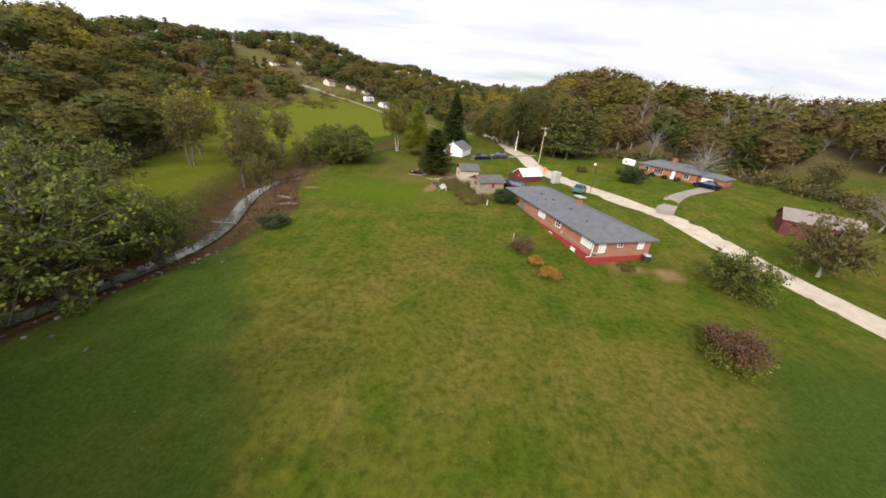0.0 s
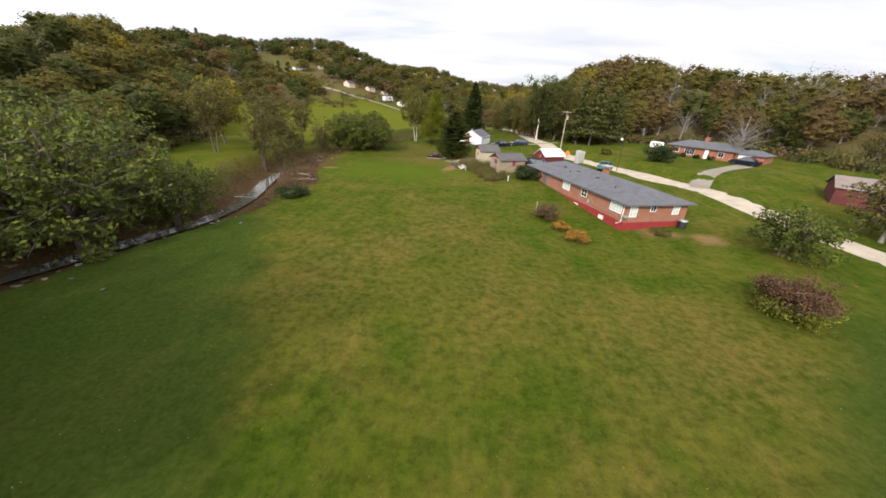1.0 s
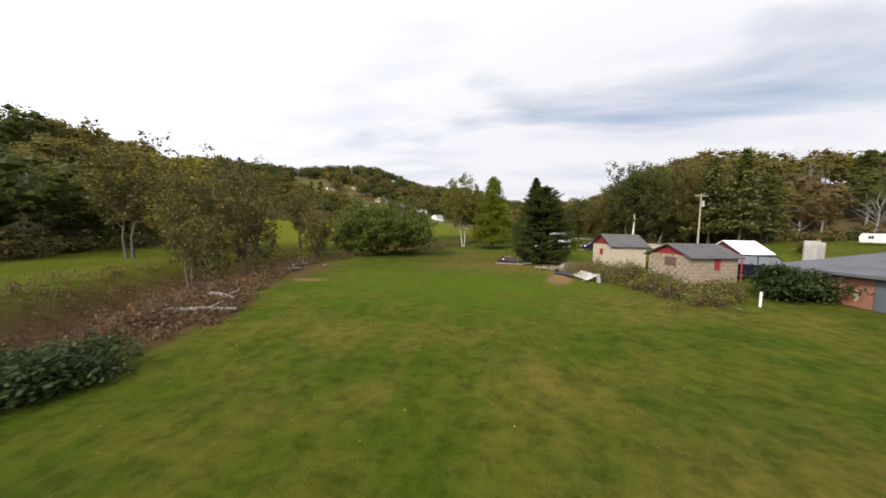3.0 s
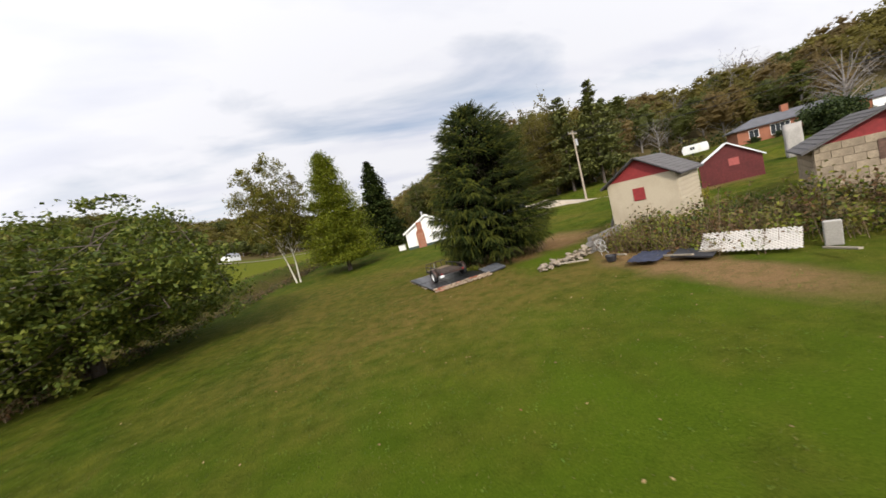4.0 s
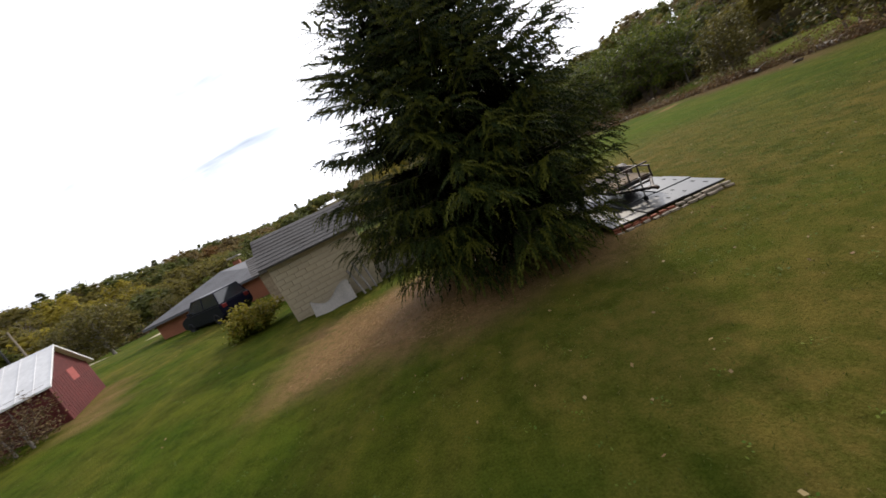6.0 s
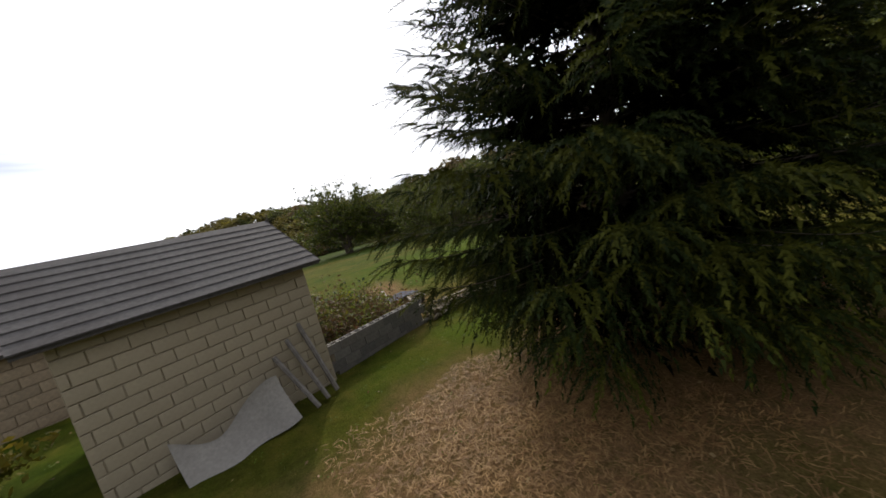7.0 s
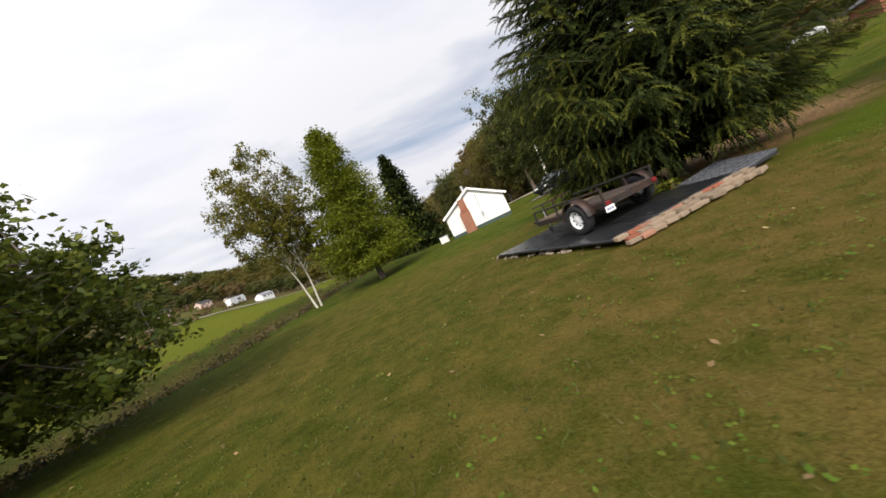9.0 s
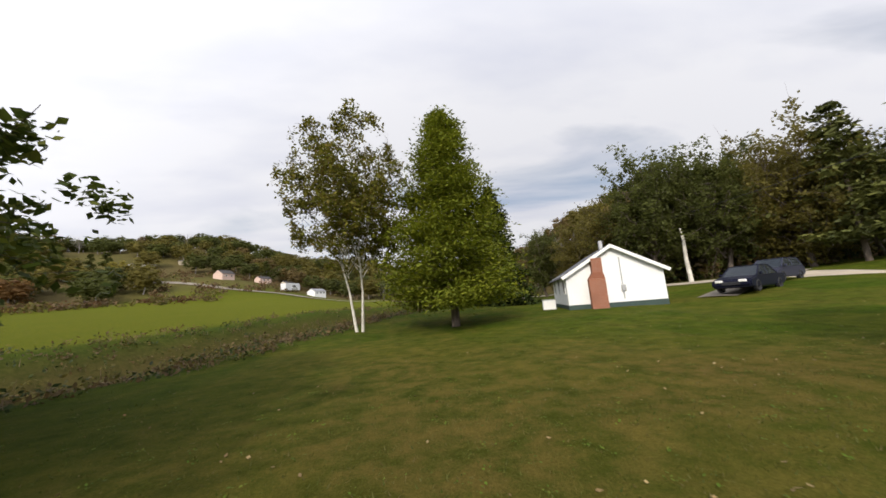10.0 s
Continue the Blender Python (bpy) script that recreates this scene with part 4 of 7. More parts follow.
# the last three are added beside the opening view, sized to shade the lawn
creekside = [(-19.5, -46, 1.0, 20), (-26, -53, 1.0, 100), (-27, -40, 0.9, 200), (-21, -61, 0.85, 300), (-33, -47, 1.05, 60), (-18.5, -38.5, 0.6, 150), (-10.5, -72.3, 1.5, 40), (-18, -66, 1.1, 130), (-21, -79, 1.2, 10)]
first = make_tree("creekside_tree", *big, BARK, [LEAF_OAK], "broad dark green tree leaning over the creek", m=put(*creekside[0][:2]), group="trees along the creek")
for x, y, s, a in creekside[1:]:
    copy_thing(first, put(x, y, a)).scale = (s, s, s)
thin = deciduous(np.random.default_rng(27), 9.8, 2.6, 0.33, limbs=20, twigs=6, leaves=9, leaf=0.19, trunk=0.1, stems=2, subs=4, sub_len=0.5, tight=0.18)
first = make_tree("alder_tree", *thin, BARK, [LEAF_OLIVE], "thin half-bare olive tree on the creek bank", m=put(-22.5, -10), group="thin creek trees")
for x, y, s, a in [(-25, -14, 1.1, 50), (-27.5, -6, 1.15, 190), (-20, -3, 0.8, 260), (-32, -2, 1.2, 20), (-30, 8, 1.0, 90), (-36, -11, 1.3, 140), (-19.5, -17.5, 0.75, 310)]:
    copy_thing(first, put(x, y, a)).scale = (s, s, s)
segs, quads = deciduous(np.random.default_rng(28), 4.6, 3.2, 0.12, limbs=24, twigs=6, leaves=9, leaf=0.18, trunk=0.14, stems=3, subs=5, sub_len=0.5, tight=0.14)
make_tree("apple_tree", segs, quads, BARK, [LEAF_OAK], "low spreading green tree beside the road", m=put(39.8, -34.8))

# ---- buildings ----
ROOF_GREY = surface("shingle_grey", (0.105, 0.105, 0.115), 0.9, vary=0.3, grain=18, stain=1.2, bump=0.4)
ROOF_DARK = surface("shingle_dark", (0.06, 0.055, 0.055), 0.9, vary=0.35, grain=18, stain=1.5, bump=0.4)
TIN = surface("tin_roof", (0.72, 0.72, 0.73), 0.6, 0.1, vary=0.12, grain=5, stain=1.0, bump=0.1)
SHED_ROOF = surface("shed_shingle", (0.1, 0.094, 0.092), 0.85, vary=0.3, grain=14, stain=1.0, bump=0.4, stain_color=(0.06, 0.052, 0.05), spec=0.3)
TIN_GREY = surface("tin_roof_grey", (0.27, 0.27, 0.29), 0.5, 0.3, vary=0.2, grain=5, stain=1.0, bump=0.1)
BRICK = surface("brick_red", (0.25, 0.098, 0.056), 0.88, vary=0.25, grain=30, stain=0.7, bump=0.3, per_island=0.3)
MORTAR = surface("mortar", (0.3, 0.24, 0.2), 0.95, vary=0.2, grain=40, stain=2, bump=0.3)
RED_PAINT = surface("red_paint", (0.24, 0.025, 0.025), 0.7, vary=0.25, grain=8, stain=1.4, bump=0.15)
WHITE_PAINT = surface("white_paint", (0.78, 0.78, 0.76), 0.6, vary=0.06, grain=12, stain=1.0, bump=0.08)
CREAM_BLOCK = surface("cream_block", (0.43, 0.37, 0.27), 0.9, vary=0.08, grain=20, stain=0.9, bump=0.15, stain_color=(0.32, 0.27, 0.19), per_object=0.05)
STONE_BLOCK = surface("stone_block", (0.29, 0.235, 0.165), 0.95, vary=0.3, grain=16, stain=1.1, bump=0.4, stain_color=(0.15, 0.115, 0.08), per_object=0.14)
GLASS_DARK = surface("window_glass", (0.03, 0.035, 0.04), 0.08, vary=0.2, grain=3, stain=1, bump=0, spec=0.9)
GREEN_PAINT = surface("green_paint", (0.035, 0.06, 0.05), 0.7, vary=0.2, grain=9, stain=1.4)


def frame_at(x, y, z, ux, uy):
    """A pose at a point with its x axis along (ux, uy)."""
    return pose(x, y, z, 0, 0, math.degrees(math.atan2(uy, ux)))


def gable_roof(bm, x0, x1, y0, y1, eave, ridge, over=0.25, thick=0.07):
    """Two slabs; the ridge runs along x."""
    ym = (y0 + y1) / 2
    for sgn, ye in ((1, y1 + over), (-1, y0 - over)):
        drop = (ridge - eave) / ((y1 - y0) / 2)
        ze = ridge - drop * abs(ye - ym)
        pr = [(x, y, z + dz) for dz in (0, -thick) for x, y, z in ((x0 - over, ym, ridge), (x1 + over, ym, ridge), (x1 + over, ye, ze), (x0 - over, ye, ze))]
        v = [bm.verts.new(p) for p in pr]
        for q in ((0, 1, 2, 3), (7, 6, 5, 4), (0, 4, 5, 1), (1, 5, 6, 2), (2, 6, 7, 3), (3, 7, 4, 0)):
            bm.faces.new([v[i] for i in q])
    bmesh.ops.recalc_face_normals(bm, faces=bm.faces[:])


def four_walls(parent, x0, x1, y0, y1, z0, z1, material, t=0.18, name="wall", label=""):
    for a in ((x0, x1, y0, y0 + t), (x0, x1, y1 - t, y1), (x0, x0 + t, y0 + t, y1 - t), (x1 - t, x1, y0 + t, y1 - t)):
        boxed(name, (*a, z0, z1), material, parent, label)


def gable_end(bm, x, y0, y1, eave, ridge, t=0.15):
    ym = (y0 + y1) / 2
    a = [bm.verts.new((x, yy, zz)) for yy, zz in ((y0, eave), (y1, eave), (ym, ridge))]
    b = [bm.verts.new((x + t, yy, zz)) for yy, zz in ((y0, eave), (y1, eave), (ym, ridge))]
    bm.faces.new(a)
    bm.faces.new(b[::-1])
    for i in range(3):
        bm.faces.new((a[i], b[i], b[(i + 1) % 3], a[(i + 1) % 3]))
    bmesh.ops.recalc_face_normals(bm, faces=bm.faces[:])


def simple_house(name, label, category, m, ln, w, eave, ridge, wall_mat, roof_mat, gable_mat, over=0.25, z0=-0.6):
    """Gabled building: x along the ridge from 0 to ln, y across, centred."""
    t = thing(name, label, category, m)
    four_walls(t, 0, ln, -w / 2, w / 2, z0, eave, wall_mat)
    for x in (0.004, ln - 0.154):
        bm = bmesh.new()
        gable_end(bm, x, -w / 2, w / 2, eave, ridge - 0.08)
        part("gable", bm, gable_mat, t)
    bm = bmesh.new()
    gable_roof(bm, 0, ln, -w / 2, w / 2, eave, ridge, over)
    part("roof", bm, roof_mat, t)
    return t


shed_a = simple_house("block_shed", "cream block shed with a red gable and grey roof", "shed", frame_at(10.2, -2.65, 0.35, 0.934, 0.358), 3.5, 2.9, 2.35, 3.3, CREAM_BLOCK, SHED_ROOF, RED_PAINT)
shed_b = simple_house("stone_shed", "weathered stone shed with a red gable and grey tin roof", "shed", frame_at(13.4, -9.0, 0.15, 0.88, 0.475), 4.6, 3.4, 2.2, 3.0, STONE_BLOCK, SHED_ROOF, RED_PAINT, over=0.3)
BARN_RED = surface("barn_red", (0.1, 0.018, 0.017), 0.8, vary=0.3, grain=8, stain=1.4, bump=0.2)
barn = simple_house("barn", "small dark red barn with a white metal roof", "barn", frame_at(21.7, 0.2, 0.4, 0.85, 0.527) @ Matrix.Scale(0.88, 4), 5.2, 3.6, 2.1, 3.35, BARN_RED, TIN, BARN_RED, over=0.2)
cottage = simple_house("white_house", "small white house with a brick chimney on its gable", "house", frame_at(7.4, 22.7, 0.45, 0.303, 0.953), 7.0, 5.3, 2.2, 3.72, WHITE_PAINT, ROOF_GREY, WHITE_PAINT, over=0.3)


def hip_roof(bm, x0, x1, y0, y1, eave, rise, over=0.5, inset=4.0):
    x0, x1, y0, y1 = x0 - over, x1 + over, y0 - over, y1 + over
    ym = (y0 + y1) / 2
    low = [(x0, y0, eave), (x1, y0, eave), (x1, y1, eave), (x0, y1, eave)]
    v = [bm.verts.new(p) for p in low] + [bm.verts.new((x, y, z - 0.16)) for x, y, z in low]
    r = [bm.verts.new((x0 + inset, ym, eave + rise)), bm.verts.new((x1 - inset, ym, eave + rise))]
    bm.faces.new((v[0], v[1], r[1], r[0]))
    bm.faces.new((v[1], v[2], r[1]))
    bm.faces.new((v[2], v[3], r[0], r[1]))
    bm.faces.new((v[3], v[0], r[0]))
    for i in range(4):
        bm.faces.new((v[i], v[(i + 1) % 4], v[4 + (i + 1) % 4], v[4 + i]))
    bm.faces.new((v[7], v[6], v[5], v[4]))
    bmesh.ops.recalc_face_normals(bm, faces=bm.faces[:])



# ---- parts of houses ----
FRAME_WHITE = surface("frame_white", (0.75, 0.74, 0.7), 0.55, vary=0.08, grain=20, stain=2, bump=0.05)
GLASS_BLOCK = surface("glass_block", (0.5, 0.55, 0.52), 0.25, vary=0.15, grain=6, stain=3, bump=0.1, spec=0.7)
METAL_DARK = surface("metal_dark", (0.04, 0.04, 0.045), 0.5, 0.4, vary=0.3, grain=12, stain=2, bump=0.1)
METAL_GREY = surface("metal_grey", (0.4, 0.4, 0.4), 0.45, 0.5, vary=0.15, grain=12, stain=2, bump=0.05)
CONCRETE = surface("concrete", (0.33, 0.31, 0.28), 0.95, vary=0.2, grain=18, stain=1.5, bump=0.35)
BLACK_RUBBER = surface("rubber", (0.016, 0.016, 0.017), 0.85, vary=0.3, grain=30, stain=4, bump=0.1)


def window(parent, x, y, z0, w, h, axis="y", sgn=1, cols=2, rows=1, glass=None, frame_w=0.06):
    """A framed window with panes on a wall; axis is the wall's normal, sgn its side."""
    def place(a0, a1, d0, d1, b0, b1):
        d0, d1 = sorted((d0 * sgn, d1 * sgn))
        return (x + a0, x + a1, y + d0, y + d1, z0 + b0, z0 + b1) if axis == "y" else (x + d0, x + d1, y + a0, y + a1, z0 + b0, z0 + b1)
    win = new("window")
    win.parent = parent
    bm = bmesh.new()
    f = frame_w
    for a in ((-w / 2, w / 2, -f, 0), (-w / 2, w / 2, h, h + f), (-w / 2 - f, -w / 2, -f, h + f), (w / 2, w / 2 + f, -f, h + f)):
        box(bm, *place(a[0], a[1], -0.02, 0.05, a[2], a[3]))
    for c in range(1, cols):
        box(bm, *place(-w / 2 + w * c / cols - 0.02, -w / 2 + w * c / cols + 0.02, -0.01, 0.035, 0, h))
    for c in range(1, rows):
        box(bm, *place(-w / 2, w / 2, -0.01, 0.03, h * c / rows - 0.02, h * c / rows + 0.02))
    part("frame", bm, FRAME_WHITE, win)
    for c in range(cols):
        for r in range(rows):
            boxed("pane", place(-w / 2 + w * c / cols, -w / 2 + w * (c + 1) / cols, 0.006, 0.018, h * r / rows, h * (r + 1) / rows), glass or GLASS_DARK, win)
    return win


def hip_house_roof(parent, x0, x1, y0, y1, eave, rise, mat, over=0.5, inset=3.6):
    bm = bmesh.new()
    hip_roof(bm, x0, x1, y0, y1, eave, rise, over, inset)
    return part("roof", bm, mat, parent)


# ---- the long brick house ----
house = thing("brick_house", "long red brick ranch house with grey hip roof", "house", frame_at(26.75, -31.3, -0.75, -0.36, 0.933))
HL, HW = 21.6, 7.8
four_walls(house, 0, HL, -HW, 0, 0.72, 2.7, BRICK)
four_walls(house, -0.02, HL + 0.02, -HW - 0.02, 0.02, -0.9, 0.72, RED_PAINT, name="foundation", label="red-painted foundation")
hip_house_roof(house, 0, HL, -HW, 0, 2.75, 1.25, ROOF_GREY)
# courses of brick joints on the two sides that face the lawn
bm = bmesh.new()
for k in range(26):
    z = 0.76 + k * 0.075
    box(bm, 0, HL, 0.0, 0.004, z, z + 0.01)
    box(bm, -0.004, 0.0, -HW, 0, z, z + 0.01)
tagged(part("mortar_joint", bm, MORTAR, house), kind="stuff")
window(house, 1.5, 0.0, 1.5, 1.7, 0.95, cols=4, rows=3, glass=GLASS_BLOCK)
window(house, 7.2, 0.0, 1.6, 1.0, 0.8, cols=2, rows=2)
window(house, 11.1, 0.0, 1.5, 1.5, 0.95, cols=3, rows=3, glass=GLASS_BLOCK)
for x in (3.4, 8.3, 12.9):
    window(house, x, 0.02, 0.02, 0.7, 0.35, cols=3, rows=2, glass=GLASS_BLOCK, frame_w=0.04)
window(house, 0.0, -0.9, 1.35, 0.8, 1.1, axis="x", sgn=-1, cols=2, rows=2, glass=GLASS_BLOCK)
window(house, 0.0, -3.3, 1.9, 0.6, 0.55, axis="x", sgn=-1, cols=2)
window(house, 0.0, -6.3, 1.55, 0.75, 0.95, axis="x", sgn=-1, cols=2, rows=2, glass=GLASS_BLOCK)
door = boxed("door", (16.2, 17.1, 0.0, 0.05, 0.72, 2.65), surface("door_grey", (0.1, 0.11, 0.13), 0.5, vary=0.2, grain=6), house, "dark storm door", 0.01)
boxed("handle", (16.3, 16.36, 0.05, 0.1, 1.6, 1.75), METAL_GREY, door, "metal handle")
porch = boxed("porch", (14.9, 18.6, 0.02, 1.5, -0.9, 0.62), RED_PAINT, house, "red-painted concrete porch", 0.02)
for i in range(3):
    boxed("step", (14.9 - 0.3 * (i + 1), 14.9 - 0.3 * i, 0.05, 1.3, -0.9, 0.42 - 0.2 * i), CONCRETE, house)
chim = boxed("chimney", (9.5, 10.15, -4.75, -4.15, 3.0, 4.4), BRICK, house, "broad brick chimney", 0.02)
boxed("cap", (9.1, 10.5, -5.0, -3.9, 4.752, 4.87), CONCRETE, chim, "concrete cap", 0.02)
for x, y in ((4.2, -1.6), (13.2, -1.5), (17, -2.0), (19.0, -3.2), (6.5, -2.4)):
    bm = bmesh.new()
    tube(bm, [(x, y, 2.9), (x, y, 3.55)], 0.06)
    part("vent_pipe", bm, METAL_DARK, house)
for x in (8.2, 12.2, 15.4):
    boxed("roof_vent", (x, x + 0.5, -2.7, -2.2, 3.42, 3.62), METAL_DARK, house, "flat metal roof vent", 0.03)
bm = bmesh.new()
tube(bm, [(0.3, 0.07, 2.6), (0.3, 0.07, 0.7), (0.9, 0.09, 0.35)], 0.05)
part("downpipe", bm, FRAME_WHITE, house)
bm = bmesh.new()
tube(bm, [(0.9, 0.05, 1.15), (5.2, 0.05, 1.3), (5.6, 0.05, 1.75), (6.1, 0.05, 1.75), (6.1, 0.05, 0.8)], 0.03)
part("conduit", bm, surface("conduit_paint", (0.36, 0.2, 0.14), 0.7, vary=0.15, grain=10), house)
boxed("meter_box", (5.9, 6.25, 0.0, 0.14, 1.1, 1.5), METAL_GREY, house, "grey meter box", 0.02)
dish = new("satellite_dish")
dish.parent = house
bm = bmesh.new()
bmesh.ops.create_cone(bm, segments=20, radius1=0.06, radius2=0.32, depth=0.12, cap_ends=False, matrix=pose(-0.35, 0.25, 1.35, 60, 0, 40))
part("bowl", bm, METAL_GREY, dish, smooth=True)
bm = bmesh.new()
tube(bm, [(-0.02, 0.0, 1.1), (-0.3, 0.2, 1.2), (-0.35, 0.25, 1.3)], 0.025)
part("arm", bm, METAL_DARK, dish)

hv = thing("air_conditioner", "dark round air conditioner unit beside the brick house", "air conditioner", put(33.6, -29.3))
bm = bmesh.new()
bmesh.ops.create_cone(bm, segments=20, radius1=0.42, radius2=0.42, depth=0.75, cap_ends=True, matrix=pose(0, 0, 0.4))
part("case", bm, METAL_DARK, hv)
bm = bmesh.new()
bmesh.ops.create_cone(bm, segments=20, radius1=0.45, radius2=0.4, depth=0.08, cap_ends=True, matrix=pose(0, 0, 0.82))
part("lid", bm, METAL_GREY, hv, "pale lid")
for i, (x, y, c) in enumerate(((20.9, -13.6, (0.03, 0.03, 0.035)), (20.6, -14.6, (0.5, 0.42, 0.3)), (21.2, -15.8, (0.05, 0.2, 0.45)), (20.4, -12.7, (0.03, 0.03, 0.04)))):
    b = thing("storage_bin", "plastic bin standing by the brick house porch" if c[2] < 0.3 else "blue plastic bin standing by the brick house porch", "bin", put(x, y), "bins by the porch")
    m = surface("bin_%s" % ("black", "tan", "blue", "black2")[i], c, 0.5, vary=0.15, grain=8)
    bm = bmesh.new()
    bmesh.ops.create_cone(bm, segments=14, radius1=0.26, radius2=0.32, depth=0.85, cap_ends=True, matrix=pose(0, 0, 0.43))
    part("body", bm, m, b)
    bm = bmesh.new()
    bmesh.ops.create_cone(bm, segments=14, radius1=0.34, radius2=0.3, depth=0.06, cap_ends=True, matrix=pose(0, 0, 0.89))
    part("lid", bm, m, b)

# ---- sheds and barn ----
hatch = boxed("hatch", (-0.04, -0.006, -0.16, 0.34, 1.32, 1.9), RED_PAINT, shed_a, "red wooden hatch", 0.008)
for y in (-1.3, 1.3):
    bm = bmesh.new()
    s = 1 if y > 0 else -1
    a = Vector((-0.27, 0, 3.29))
    b_ = Vector((-0.27, 1.7 * s, 2.17))
    tube(bm, [a, b_], 0.035, 4)
    part("bargeboard", bm, ROOF_DARK, shed_a)


def block_courses(parent, w, ln, z0, z1, bw, bh, material, face_front=True, sides=(1, -1), seed=1, proud=0.012):
    """Single blocks laid in courses on the front gable wall and the long walls."""
    rng = random.Random(seed)
    me_cache = {}

    def block(x, y, z, sx, sy, sz):
        key = (round(sx, 2), round(sy, 2), round(sz, 2))
        if key not in me_cache:
            bm = bmesh.new()
            box(bm, -sx / 2, sx / 2, -sy / 2, sy / 2, -sz / 2, sz / 2, 0.008)
            me = bpy.data.meshes.new("block")
            bm.to_mesh(me)
            bm.free()
            me.materials.append(material)
            me_cache[key] = me
        ob = new("block", me_cache[key])
        ob.parent = parent
        ob.location = (x, y, z)
        ob.rotation_euler = (rng.uniform(-0.006, 0.006), rng.uniform(-0.006, 0.006), 0)

    n = int((z1 - z0) / bh)
    for r in range(n):
        z = z0 + (r + 0.5) * bh
        off = bw / 2 if r % 2 else 0
        if face_front:
            y = -w / 2 + (bw / 2 if not off else bw * 0.25)
            y = -w / 2
            while y < w / 2 - 0.05:
                s = min(bw / 2 if (off and y == -w / 2) else bw, w / 2 - y)
                block(-proud * rng.uniform(0.6, 1.2), y + s / 2, z, 0.05, round(s - 0.012, 2), bh - 0.012)
                y += s
        for sd in sides:
            x = 0.03
            while x < ln - 0.05:
                s = min(bw / 2 if (off and x < 0.05) else bw, ln - x)
                block(x + s / 2, sd * (w / 2 + proud * rng.uniform(0.6, 1.2)), z, round(s - 0.012, 2), 0.05, bh - 0.012)
                x += s


boxed("window_opening", (-0.05, -0.015, -0.62, 0.3, 1.35, 2.0), surface("rusty_mesh", (0.12, 0.07, 0.05), 0.9, vary=0.5, grain=14, stain=4, bump=0.5), shed_b, "rusty boarded window")
shutter_b = boxed("shutter", (2.2, 2.75, -1.78, -1.73, 1.15, 2.0), RED_PAINT, shed_b, "red wooden shutter", 0.01)
bm = bmesh.new()
tube(bm, [(4.4, -2.1, -0.2), (4.4, -2.1, 2.0)], 0.05, 4)
part("post", bm, RED_PAINT, shed_b)
for tp, (L_, W_, e_, r_, ov) in ((shed_a, (3.5, 2.9, 2.35, 3.3, 0.25)), (shed_b, (4.6, 3.4, 2.2, 3.0, 0.3))):
    # courses of shingle, each lapped over the one below
    for sd in (1, -1):
        half_w = W_ / 2 + ov
        drop = (r_ - e_) / (W_ / 2)
        for k in range(9):
            y0, y1 = half_w * k / 9, half_w * (k + 1) / 9 + 0.03
            bm = bmesh.new()
            v = [bm.verts.new((x, sd * y, r_ - drop * y + dz)) for x in (-ov - 0.01, L_ + ov + 0.01) for y, dz in ((y0, 0.006), (y1, 0.03), (y1, 0.008))]
            for q in ((0, 1, 4, 3), (1, 2, 5, 4), (0, 3, 5, 2), (0, 2, 1), (3, 4, 5)):
                bm.faces.new([v[i] for i in q])
            bmesh.ops.recalc_face_normals(bm, faces=bm.faces[:])
            part("shingle_course", bm, SHED_ROOF, tp)
for sd in (1, -1):
    # standing seams of the barn's tin roof
    for k in range(12):
        x = -0.2 + 5.6 * k / 11
        bm = bmesh.new()
        ze = 3.35 - (3.35 - 2.1) / 1.8 * 2.0
        tube(bm, [(x, 0.02 * sd, 3.36), (x, 2.0 * sd, ze + 0.01)], 0.009, 4)
        part("seam", bm, TIN, barn)
boxed("hatch", (-0.03, -0.006, -0.55, 0.05, 1.6, 2.15), surface("red_faded", (0.32, 0.08, 0.07), 0.8, vary=0.2, grain=9), barn, "faded red loft hatch", 0.01)
for k in range(18):
    y = -1.8 + 0.2 * k
    boxed("board", (-0.022, -0.002, y + 0.006, y + 0.194, -0.4, 2.1), BARN_RED, barn, bevel=0.004)
for k in range(26):
    for sd in (1, -1):
        x = 0.2 * k
        boxed("board", (x + 0.006, x + 0.194, sd * 1.802 - 0.01, sd * 1.802 + 0.01, -0.4, 2.1), BARN_RED, barn, bevel=0.004)

# ---- white cottage ----
boxed("foundation", (-0.02, 7.02, -2.67, 2.67, -0.9, 0.32), GREEN_PAINT, cottage, "dark green painted foundation")
ch = new("chimney")
ch.parent = cottage
bm = bmesh.new()
box(bm, -0.42, -0.005, 0.55, 1.45, -0.6, 1.75, 0.01)
v = [bm.verts.new(p) for p in ((-0.42, 0.55, 1.752), (-0.005, 0.55, 1.752), (-0.005, 1.45, 1.752), (-0.42, 1.45, 1.752), (-0.42, 0.62, 2.1), (-0.005, 0.62, 2.1), (-0.005, 1.2, 2.1), (-0.42, 1.2, 2.1))]
for q in ((0, 1, 5, 4), (1, 2, 6, 5), (2, 3, 7, 6), (3, 0, 4, 7), (4, 5, 6, 7)):
    bm.faces.new([v[i] for i in q])
box(bm, -0.42, -0.005, 0.62, 1.2, 2.102, 2.95, 0.01)
part("chimney", bm, BRICK, ch, "red brick exterior chimney")
bm = bmesh.new()
for k in range(38):
    z = -0.3 + k * 0.085
    hi = 1.45 if z < 1.75 else 1.2
    lo_ = 0.55 if z < 1.75 else 0.62
    if 1.7 < z < 2.15:
        continue
    box(bm, -0.424, -0.42, lo_, hi, z, z + 0.01)
    box(bm, -0.42, -0.005, lo_ - 0.004, lo_, z, z + 0.01)
tagged(part("mortar_joint", bm, MORTAR, ch), kind="stuff")
